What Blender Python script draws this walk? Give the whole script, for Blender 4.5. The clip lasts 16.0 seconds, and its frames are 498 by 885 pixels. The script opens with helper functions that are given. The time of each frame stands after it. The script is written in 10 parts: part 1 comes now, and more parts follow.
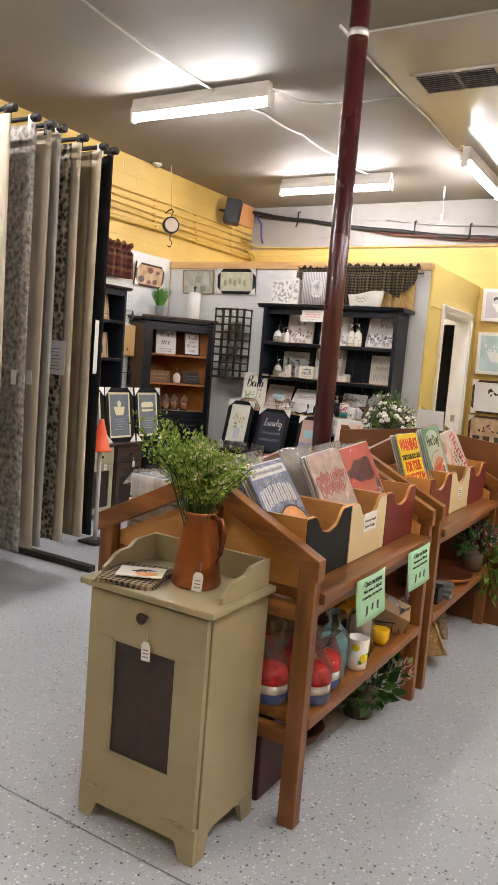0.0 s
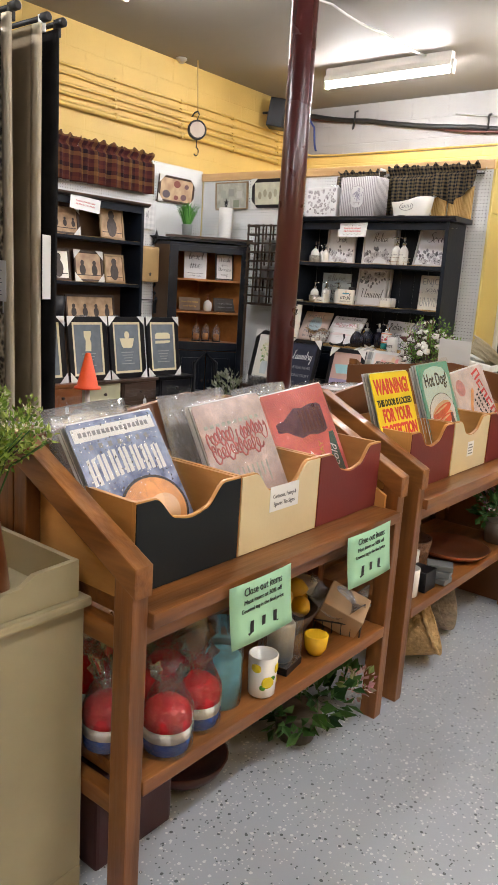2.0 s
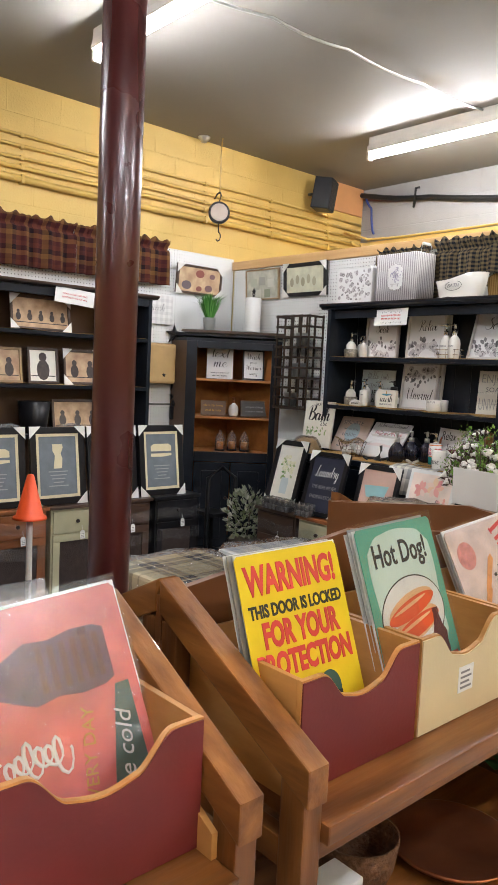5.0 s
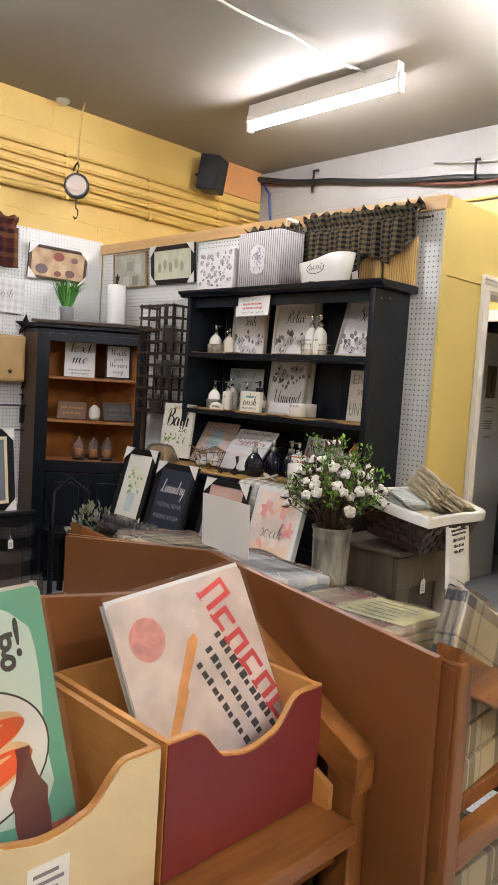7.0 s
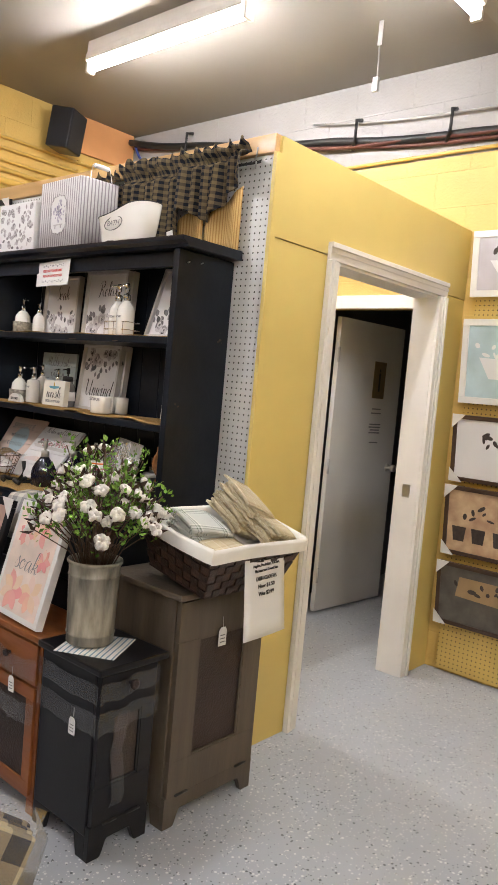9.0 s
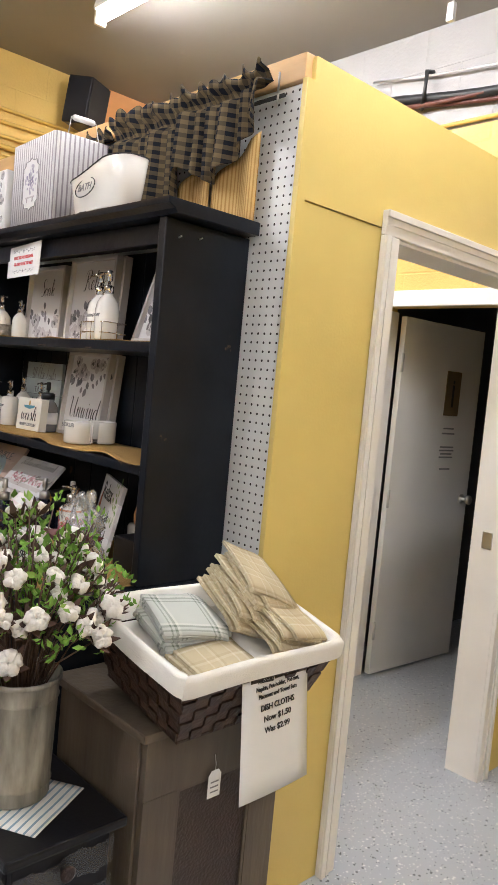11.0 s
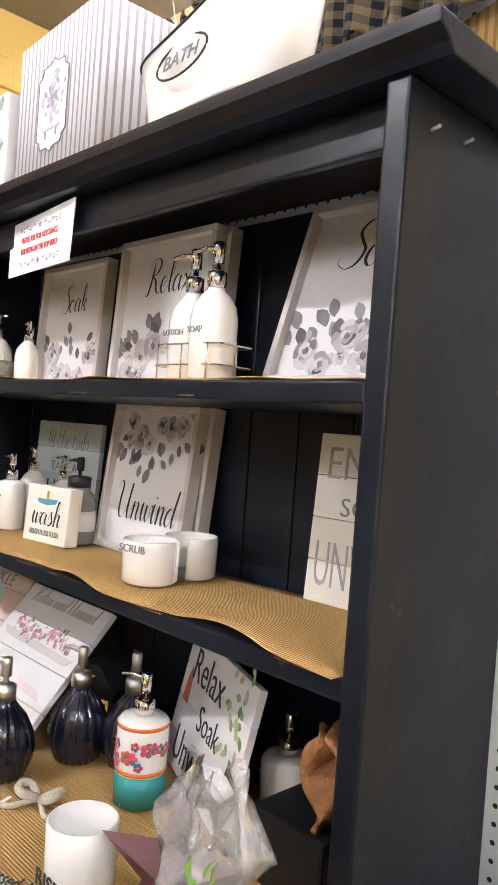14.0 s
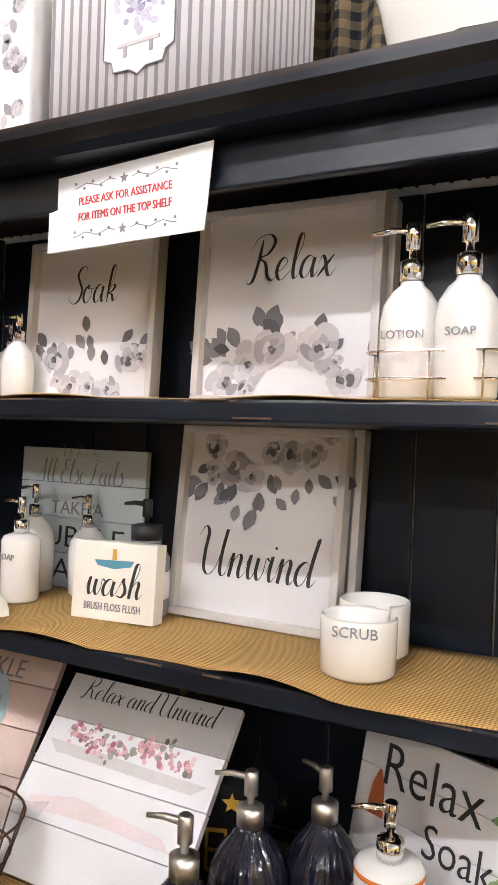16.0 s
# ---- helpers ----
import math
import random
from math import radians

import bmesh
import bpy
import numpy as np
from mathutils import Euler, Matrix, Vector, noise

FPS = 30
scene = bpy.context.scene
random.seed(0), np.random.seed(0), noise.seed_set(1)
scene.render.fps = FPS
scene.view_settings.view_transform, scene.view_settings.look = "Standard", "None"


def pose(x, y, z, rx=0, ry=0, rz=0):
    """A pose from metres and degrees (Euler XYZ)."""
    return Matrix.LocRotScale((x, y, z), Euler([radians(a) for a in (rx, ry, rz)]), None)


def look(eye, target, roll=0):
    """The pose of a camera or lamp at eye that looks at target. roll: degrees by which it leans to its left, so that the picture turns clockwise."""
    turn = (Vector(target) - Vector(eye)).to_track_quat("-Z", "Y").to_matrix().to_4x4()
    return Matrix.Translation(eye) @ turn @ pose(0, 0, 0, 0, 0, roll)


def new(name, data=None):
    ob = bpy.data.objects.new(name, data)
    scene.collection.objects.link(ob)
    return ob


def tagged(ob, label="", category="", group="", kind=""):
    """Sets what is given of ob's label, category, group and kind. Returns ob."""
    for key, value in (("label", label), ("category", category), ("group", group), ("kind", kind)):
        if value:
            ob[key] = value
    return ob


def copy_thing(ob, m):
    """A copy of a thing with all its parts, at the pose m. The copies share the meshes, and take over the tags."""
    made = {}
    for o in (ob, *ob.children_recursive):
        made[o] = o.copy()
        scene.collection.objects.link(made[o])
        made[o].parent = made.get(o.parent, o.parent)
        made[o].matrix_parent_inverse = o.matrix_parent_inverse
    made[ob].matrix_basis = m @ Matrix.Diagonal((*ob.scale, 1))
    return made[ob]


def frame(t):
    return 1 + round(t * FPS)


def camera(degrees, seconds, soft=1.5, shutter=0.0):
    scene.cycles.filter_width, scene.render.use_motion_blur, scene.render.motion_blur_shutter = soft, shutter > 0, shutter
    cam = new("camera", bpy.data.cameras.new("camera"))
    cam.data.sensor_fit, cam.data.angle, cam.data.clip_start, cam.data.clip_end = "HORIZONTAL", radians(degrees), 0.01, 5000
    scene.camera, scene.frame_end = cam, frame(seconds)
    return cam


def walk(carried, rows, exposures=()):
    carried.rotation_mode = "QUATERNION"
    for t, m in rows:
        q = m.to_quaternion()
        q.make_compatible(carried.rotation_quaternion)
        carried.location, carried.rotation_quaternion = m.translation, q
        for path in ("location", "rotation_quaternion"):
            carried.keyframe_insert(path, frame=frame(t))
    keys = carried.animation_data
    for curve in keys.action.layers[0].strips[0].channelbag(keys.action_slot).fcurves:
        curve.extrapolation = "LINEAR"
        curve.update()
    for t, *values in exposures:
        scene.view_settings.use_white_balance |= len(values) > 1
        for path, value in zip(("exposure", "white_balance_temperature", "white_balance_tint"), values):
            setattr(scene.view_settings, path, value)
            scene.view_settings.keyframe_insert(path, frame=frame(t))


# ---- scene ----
cam = camera(37.3, 16.0)
PATH = [
    (0, (-0.037, 0.413, 1.448), (-1.044, 2.127, 1.23), 4.6),
    (0.5, (0.054, 0.701, 1.432), (-1.031, 2.366, 1.207), 1.7),
    (1, (0.116, 0.953, 1.446), (-1.024, 2.563, 1.116), 2.7),
    (1.5, (0.085, 1.22, 1.447), (-1.079, 2.796, 1.045), 3.3),
    (2, (0.104, 1.433, 1.446), (-1.107, 2.968, 1.025), 3.7),
    (2.5, (0.169, 1.676, 1.467), (-1.205, 3.082, 1.099), 4.7),
    (3, (0.118, 1.878, 1.465), (-1.331, 3.213, 1.118), 4.6),
    (3.5, (0.018, 2.111, 1.493), (-1.407, 3.481, 1.187), 4.1),
    (4, (-0.035, 2.327, 1.492), (-1.503, 3.652, 1.197), 1.5),
    (4.2, (-0.064, 2.42, 1.509), (-1.537, 3.747, 1.248), 2.0),
    (6.3, (-0.214, 3.468, 1.494), (-1.687, 4.812, 1.34), 2.5),
    (6.5, (-0.199, 3.551, 1.487), (-1.668, 4.897, 1.315), 2.9),
    (7, (-0.231, 3.82, 1.497), (-1.631, 5.238, 1.335), 3.6),
    (7.5, (-0.22, 4.085, 1.503), (-1.56, 5.563, 1.362), 2.5),
    (8, (-0.129, 4.371, 1.516), (-1.511, 5.81, 1.376), 2.4),
    (8.5, (-0.162, 4.6, 1.492), (-1.528, 6.05, 1.309), 3.0),
    (9, (-0.288, 4.856, 1.5), (-1.591, 6.365, 1.348), 5.1),
    (9.2, (-0.333, 4.948, 1.502), (-1.646, 6.447, 1.343), 4.2),
    (11.3, (-0.81, 5.677, 1.591), (-2.296, 7.009, 1.455), 5.6),
    (11.5, (-0.861, 5.748, 1.603), (-2.412, 7.007, 1.502), 5.1),
    (12, (-1.041, 5.876, 1.591), (-2.705, 6.978, 1.459), 5.1),
    (12.5, (-1.32, 5.874, 1.589), (-2.908, 7.084, 1.468), 4.4),
    (13, (-1.513, 5.905, 1.594), (-2.985, 7.257, 1.512), 3.1),
    (13.5, (-1.723, 6.005, 1.577), (-3.21, 7.339, 1.476), 3.0),
    (14, (-1.868, 6.085, 1.591), (-3.3, 7.481, 1.559), 4.2),
    (14.5, (-2.042, 6.077, 1.584), (-3.411, 7.535, 1.607), 4.5),
    (15, (-2.247, 6.03, 1.598), (-3.421, 7.65, 1.61), 4.1),
    (15.5, (-2.417, 6.013, 1.597), (-3.466, 7.715, 1.577), 3.8),
    (16, (-2.563, 5.964, 1.613), (-3.481, 7.741, 1.596), 2.0),
]
walk(cam, [(t, look(eye, target, roll)) for t, eye, target, roll in PATH], exposures=((0.0, 1.64, 6850, 16), (4.0, 1.60, 6350, 12), (7.0, 1.57, 6550, 14), (9.0, 1.66, 6650, 15), (12.0, 1.88, 6350, 14), (14.0, 2.38, 6350, 16), (16.0, 2.32, 6450, 16)))

# ---- light ----
world = bpy.data.worlds.new("world")
world.use_nodes = True
world.node_tree.nodes["Background"].inputs[0].default_value = (0.8, 0.85, 1.0, 1)
world.node_tree.nodes["Background"].inputs[1].default_value = 0.02
scene.world = world
TUBE = 1.0


# ---- materials ----
def mat(name, col, rough=0.6, metal=0.0, var=0.12, scale=6.0, bump=0.06, bscale=120.0, col2=None, coat=0.0, spec=0.5, alpha=None, trans=0.0, rand=0.0, stretch=(1, 1, 1)):
    """Principled surface with two scales of mottling in colour and a fine relief."""
    m = bpy.data.materials.new(name)
    m.use_nodes = True
    nt = m.node_tree
    b = nt.nodes["Principled BSDF"]
    N, L = nt.nodes.new, nt.links.new
    co = N("ShaderNodeTexCoord")
    mp = N("ShaderNodeMapping")
    mp.inputs["Scale"].default_value = stretch
    L(co.outputs["Object"], mp.inputs["Vector"])
    n1, n2 = N("ShaderNodeTexNoise"), N("ShaderNodeTexNoise")
    n1.inputs["Scale"].default_value, n1.inputs["Detail"].default_value = scale, 5
    n2.inputs["Scale"].default_value, n2.inputs["Detail"].default_value = bscale, 3
    for n in (n1, n2):
        L(mp.outputs["Vector"], n.inputs["Vector"])
    mix = N("ShaderNodeMix")
    mix.data_type = "RGBA"
    a = tuple(c * (1 - var) for c in col)
    c2 = col2 or tuple(min(1, c * (1 + var)) for c in col)
    mix.inputs[6].default_value, mix.inputs[7].default_value = (*a, 1), (*c2, 1)
    ramp = N("ShaderNodeMapRange")
    ramp.inputs[1].default_value, ramp.inputs[2].default_value = 0.3, 0.7
    L(n1.outputs["Fac"], ramp.inputs[0])
    L(ramp.outputs[0], mix.inputs[0])
    out = mix.outputs[2]
    if rand:
        oi = N("ShaderNodeObjectInfo")
        hs = N("ShaderNodeHueSaturation")
        mr = N("ShaderNodeMapRange")
        mr.inputs[3].default_value, mr.inputs[4].default_value = 1 - rand, 1 + rand
        L(oi.outputs["Random"], mr.inputs[0])
        L(mr.outputs[0], hs.inputs["Value"])
        L(out, hs.inputs["Color"])
        out = hs.outputs[0]
    L(out, b.inputs["Base Color"])
    r2 = N("ShaderNodeMapRange")
    r2.inputs[3].default_value, r2.inputs[4].default_value = max(0.02, rough - 0.08), min(1, rough + 0.08)
    L(n1.outputs["Fac"], r2.inputs[0])
    L(r2.outputs[0], b.inputs["Roughness"])
    b.inputs["Metallic"].default_value = metal
    b.inputs["Coat Weight"].default_value = coat
    b.inputs["Specular IOR Level"].default_value = spec
    b.inputs["Transmission Weight"].default_value = trans
    if alpha is not None:
        b.inputs["Alpha"].default_value = alpha
    if bump:
        bp = N("ShaderNodeBump")
        bp.inputs["Strength"].default_value, bp.inputs["Distance"].default_value = bump, 0.01
        L(n2.outputs["Fac"], bp.inputs["Height"])
        L(bp.outputs[0], b.inputs["Normal"])
    return m


def nodes(m):
    return m.node_tree.nodes, m.node_tree.links, m.node_tree.nodes["Principled BSDF"]


def wood(name, col, dark, rough=0.45, along=(2, 2, 40), coat=0.1):
    """Grain streaks along one axis (the small number in along)."""
    return mat(name, dark, rough, var=0.0, col2=col, scale=1.6, bump=0.2, bscale=5.0, stretch=along, coat=coat, rand=0.12)


def glow(name, col, strength):
    m = bpy.data.materials.new(name)
    m.use_nodes = True
    b = m.node_tree.nodes["Principled BSDF"]
    b.inputs["Base Color"].default_value = (0.9, 0.9, 0.9, 1)
    b.inputs["Emission Color"].default_value = (*col, 1)
    b.inputs["Emission Strength"].default_value = strength
    return m


# ---- mesh helpers ----
def bm_new():
    return bmesh.new()


def box(bm, x0, x1, y0, y1, z0, z1, bev=0.0, m=None):
    vs = [bm.verts.new((x, y, z)) for z in (z0, z1) for y in (y0, y1) for x in (x0, x1)]
    fs = [bm.faces.new([vs[i] for i in f]) for f in ((0, 2, 3, 1), (4, 5, 7, 6), (0, 1, 5, 4), (2, 6, 7, 3), (0, 4, 6, 2), (1, 3, 7, 5))]
    if m is not None:
        bmesh.ops.transform(bm, matrix=m, verts=vs)
    if bev:
        es = list({e for f in fs for e in f.edges})
        bmesh.ops.bevel(bm, geom=es, offset=bev, segments=2, affect="EDGES", profile=0.6)
    return bm


def prism(bm, pts, d, axis="y", at=0.0, bev=0.0):
    """A flat outline of (a, b) points pushed d along an axis: x takes (y, z), y takes (x, z), z takes (x, y)."""
    def place(a, b, c):
        return {"x": (c, a, b), "y": (a, c, b), "z": (a, b, c)}[axis]
    lo = [bm.verts.new(place(a, b, at)) for a, b in pts]
    hi = [bm.verts.new(place(a, b, at + d)) for a, b in pts]
    fs = [bm.faces.new(lo), bm.faces.new(hi[::-1])]
    n = len(pts)
    for i in range(n):
        fs.append(bm.faces.new((lo[i], hi[i], hi[(i + 1) % n], lo[(i + 1) % n])))
    bmesh.ops.recalc_face_normals(bm, faces=fs)
    if bev:
        es = list({e for f in fs[:2] for e in f.edges})
        bmesh.ops.bevel(bm, geom=es, offset=bev, segments=2, affect="EDGES", profile=0.6)
    return bm


def lathe(bm, prof, seg=20, m=None, flute=0.0, flutes=0):
    """Turns a profile of (radius, height) about z."""
    rings = []
    for r, z in prof:
        ring = []
        for i in range(seg):
            a = 2 * math.pi * i / seg
            k = 1 + (flute * math.cos(flutes * a) if flutes and r > 0.012 else 0)
            ring.append(bm.verts.new((r * k * math.cos(a), r * k * math.sin(a), z)))
        rings.append(ring)
    for a, b in zip(rings, rings[1:]):
        for i in range(seg):
            f = bm.faces.new((a[i], a[(i + 1) % seg], b[(i + 1) % seg], b[i]))
            f.smooth = True
    for ring, flip in ((rings[0], True), (rings[-1], False)):
        bm.faces.new(ring[::-1] if flip else ring)
    if m is not None:
        bmesh.ops.transform(bm, matrix=m, verts=[v for ring in rings for v in ring])
    return bm


def tube(bm, path, r, seg=8, cap=True):
    """A round tube along points."""
    path = [Vector(p) for p in path]
    rings = []
    up = Vector((0, 0, 1))
    for i, p in enumerate(path):
        d = (path[min(i + 1, len(path) - 1)] - path[max(i - 1, 0)]).normalized()
        u = d.cross(up if abs(d.z) < 0.95 else Vector((1, 0, 0))).normalized()
        v = d.cross(u)
        rr = r[i] if isinstance(r, (list, tuple)) else r
        rings.append([bm.verts.new(p + (u * math.cos(2 * math.pi * k / seg) + v * math.sin(2 * math.pi * k / seg)) * rr) for k in range(seg)])
    for a, b in zip(rings, rings[1:]):
        for i in range(seg):
            f = bm.faces.new((a[i], a[(i + 1) % seg], b[(i + 1) % seg], b[i]))
            f.smooth = True
    if cap:
        bm.faces.new(rings[0][::-1])
        bm.faces.new(rings[-1])
    bmesh.ops.recalc_face_normals(bm, faces=bm.faces[:]) if len(bm.faces) < 3000 else None
    return bm


def sheet(bm, nu, nv, fn, thick=0.0):
    """A cloth or card from fn(u, v) -> place, u and v from 0 to 1; thick pushes a second side along the normals."""
    g = [[bm.verts.new(fn(i / nu, j / nv)) for j in range(nv + 1)] for i in range(nu + 1)]
    fs = []
    for i in range(nu):
        for j in range(nv):
            f = bm.faces.new((g[i][j], g[i + 1][j], g[i + 1][j + 1], g[i][j + 1]))
            f.smooth = True
            fs.append(f)
    if thick:
        bm.normal_update()
        bmesh.ops.solidify(bm, geom=fs, thickness=thick)
    return bm


def link(name, bm, material, smooth=False):
    me = bpy.data.meshes.new(name)
    if smooth:
        for f in bm.faces:
            f.smooth = True
    bm.to_mesh(me)
    bm.free()
    me.materials.append(material)
    return new(name, me)


def part(name, bm, material, parent, label="", smooth=False):
    ob = link(name, bm, material, smooth)
    ob.parent = parent
    return tagged(ob, label)


def thing(name, m, label, category, group="", kind=""):
    ob = new(name)
    ob.empty_display_size = 0.05
    ob.matrix_world = m
    return tagged(ob, label, category, group, kind)


def solid(name, bm, material, label, category, group="", kind="", smooth=False):
    return tagged(link(name, bm, material, smooth), label, category, group, kind)


def struct(name, bm, material, label, category):
    return solid(name, bm, material, label, category, kind="structure")


def letters(name, text, size, m, material, parent, shear=0.0, align="CENTER", width=None, bold=0.0):
    """Words as a thin mesh, reading along local x and up local y of the pose m; width fits the line to that many metres."""
    cu = bpy.data.curves.new(name, "FONT")
    cu.body, cu.size, cu.align_x, cu.align_y, cu.extrude, cu.shear, cu.offset = text, size, align, "CENTER", 0.0006, shear, bold
    cu.resolution_u = 3
    ob = new(name, cu)
    bpy.context.view_layer.update()
    me = bpy.data.meshes.new_from_object(ob.evaluated_get(bpy.context.evaluated_depsgraph_get()))
    bpy.data.objects.remove(ob)
    me.materials.clear()
    me.materials.append(material)
    if width:
        xs = [v.co.x for v in me.vertices]
        if xs and max(xs) > min(xs):
            k = width / (max(xs) - min(xs))
            me.transform(Matrix.Diagonal((k, 1, 1, 1)))
    out = new(name, me)
    out.parent = parent
    out.matrix_basis = m
    return out

# ---- materials in use ----
M = {}


def floor_material():
    """Grey painted concrete with strewn white and black paint flakes."""
    m = mat("flaked_floor_paint", (0.42, 0.45, 0.49), 0.44, var=0.07, scale=1.3, bump=0.05, bscale=40)
    N, L, b = nodes(m)
    base = b.inputs["Base Color"].links[0].from_socket
    co = N.new("ShaderNodeTexCoord")
    last = base
    for k, (scale, lo, col, seed) in enumerate(((72, 0.86, (0.70, 0.71, 0.71), 0.0), (72, 0.925, (0.10, 0.11, 0.12), 7.3), (130, 0.85, (0.68, 0.69, 0.69), 3.1), (130, 0.92, (0.10, 0.11, 0.12), 11.0))):
        mp = N.new("ShaderNodeMapping")
        mp.inputs["Location"].default_value = (seed, seed * 2, 0)
        L.new(co.outputs["Object"], mp.inputs["Vector"])
        v = N.new("ShaderNodeTexVoronoi")
        v.inputs["Scale"].default_value = scale
        L.new(mp.outputs["Vector"], v.inputs["Vector"])
        sep = N.new("ShaderNodeSeparateColor")
        L.new(v.outputs["Color"], sep.inputs[0])
        gt = N.new("ShaderNodeMath"); gt.operation = "GREATER_THAN"; gt.inputs[1].default_value = lo
        L.new(sep.outputs[0], gt.inputs[0])
        lt = N.new("ShaderNodeMath"); lt.operation = "LESS_THAN"; lt.inputs[1].default_value = 0.34
        L.new(v.outputs["Distance"], lt.inputs[0])
        mu = N.new("ShaderNodeMath"); mu.operation = "MULTIPLY"
        L.new(gt.outputs[0], mu.inputs[0]); L.new(lt.outputs[0], mu.inputs[1])
        mx = N.new("ShaderNodeMix"); mx.data_type = "RGBA"
        mx.inputs[7].default_value = (*col, 1)
        L.new(mu.outputs[0], mx.inputs[0]); L.new(last, mx.inputs[6])
        last = mx.outputs[2]
    L.new(last, b.inputs["Base Color"])
    return m


def pegboard_material(name, col, u, v):
    """Painted hardboard with round holes on a 25 mm grid over object axes u and v."""
    m = mat(name, col, 0.5, var=0.04, scale=3, bump=0.03, bscale=60)
    N, L, b = nodes(m)
    base = b.inputs["Base Color"].links[0].from_socket
    co = N.new("ShaderNodeTexCoord")
    sep = N.new("ShaderNodeSeparateXYZ")
    L.new(co.outputs["Object"], sep.inputs[0])
    sq = []
    for ax in (u, v):
        d = N.new("ShaderNodeMath"); d.operation = "DIVIDE"; d.inputs[1].default_value = 0.0254
        L.new(sep.outputs[ax], d.inputs[0])
        f = N.new("ShaderNodeMath"); f.operation = "FRACT"
        L.new(d.outputs[0], f.inputs[0])
        s = N.new("ShaderNodeMath"); s.operation = "SUBTRACT"; s.inputs[1].default_value = 0.5
        L.new(f.outputs[0], s.inputs[0])
        p = N.new("ShaderNodeMath"); p.operation = "MULTIPLY"
        L.new(s.outputs[0], p.inputs[0]); L.new(s.outputs[0], p.inputs[1])
        sq.append(p)
    ad = N.new("ShaderNodeMath"); ad.operation = "ADD"
    L.new(sq[0].outputs[0], ad.inputs[0]); L.new(sq[1].outputs[0], ad.inputs[1])
    lt = N.new("ShaderNodeMath"); lt.operation = "LESS_THAN"; lt.inputs[1].default_value = 0.021
    L.new(ad.outputs[0], lt.inputs[0])
    mx = N.new("ShaderNodeMix"); mx.data_type = "RGBA"
    mx.inputs[7].default_value = (0.015, 0.013, 0.012, 1)
    L.new(lt.outputs[0], mx.inputs[0]); L.new(base, mx.inputs[6])
    L.new(mx.outputs[2], b.inputs["Base Color"])
    return m


def block_material(name, col, u, v):
    """Painted concrete blocks: courses of 0.2 m, blocks of 0.4 m, joints as relief."""
    m = mat(name, col, 0.55, var=0.06, scale=2.5, bump=0.2, bscale=70)
    N, L, b = nodes(m)
    co = N.new("ShaderNodeTexCoord")
    sep = N.new("ShaderNodeSeparateXYZ"); cb = N.new("ShaderNodeCombineXYZ")
    L.new(co.outputs["Object"], sep.inputs[0])
    L.new(sep.outputs[u], cb.inputs[0]); L.new(sep.outputs[v], cb.inputs[1])
    br = N.new("ShaderNodeTexBrick")
    br.inputs["Scale"].default_value = 1.0
    br.inputs["Brick Width"].default_value, br.inputs["Row Height"].default_value, br.inputs["Mortar Size"].default_value = 0.4, 0.2, 0.006
    br.inputs["Mortar Smooth"].default_value = 0.6
    L.new(cb.outputs[0], br.inputs["Vector"])
    inv = N.new("ShaderNodeMath"); inv.operation = "SUBTRACT"; inv.inputs[0].default_value = 1.0
    L.new(br.outputs["Fac"], inv.inputs[1])
    bp = N.new("ShaderNodeBump"); bp.inputs["Strength"].default_value, bp.inputs["Distance"].default_value = 0.35, 0.006
    L.new(inv.outputs[0], bp.inputs["Height"])
    old = b.inputs["Normal"].links[0].from_socket
    L.new(old, bp.inputs["Normal"])
    L.new(bp.outputs[0], b.inputs["Normal"])
    return m


def check_material(name, cols, period, u=0, v=2, lines=None, rough=0.9):
    """Woven plaid: bands of the colours in cols along two object axes, blended as warp and weft."""
    m = mat(name, cols[0], rough, var=0.1, scale=30, bump=0.35, bscale=500, spec=0.1)
    N, L, b = nodes(m)
    co = N.new("ShaderNodeTexCoord")
    sep = N.new("ShaderNodeSeparateXYZ")
    L.new(co.outputs["Object"], sep.inputs[0])
    outs = []
    for ax in (u, v):
        d = N.new("ShaderNodeMath"); d.operation = "DIVIDE"; d.inputs[1].default_value = period
        L.new(sep.outputs[ax], d.inputs[0])
        f = N.new("ShaderNodeMath"); f.operation = "FRACT"
        L.new(d.outputs[0], f.inputs[0])
        cr = N.new("ShaderNodeValToRGB")
        cr.color_ramp.interpolation = "CONSTANT"
        el = cr.color_ramp.elements
        stops = lines or [(i / len(cols), i) for i in range(len(cols))]
        el[0].position, el[0].color = stops[0][0], (*cols[stops[0][1]], 1)
        el[1].position, el[1].color = stops[1][0], (*cols[stops[1][1]], 1)
        for p, c in stops[2:]:
            e = el.new(p); e.color = (*cols[c], 1)
        L.new(f.outputs[0], cr.inputs[0])
        outs.append(cr.outputs[0])
    mx = N.new("ShaderNodeMix"); mx.data_type = "RGBA"; mx.inputs[0].default_value = 0.5
    L.new(outs[0], mx.inputs[6]); L.new(outs[1], mx.inputs[7])
    L.new(mx.outputs[2], b.inputs["Base Color"])
    return m


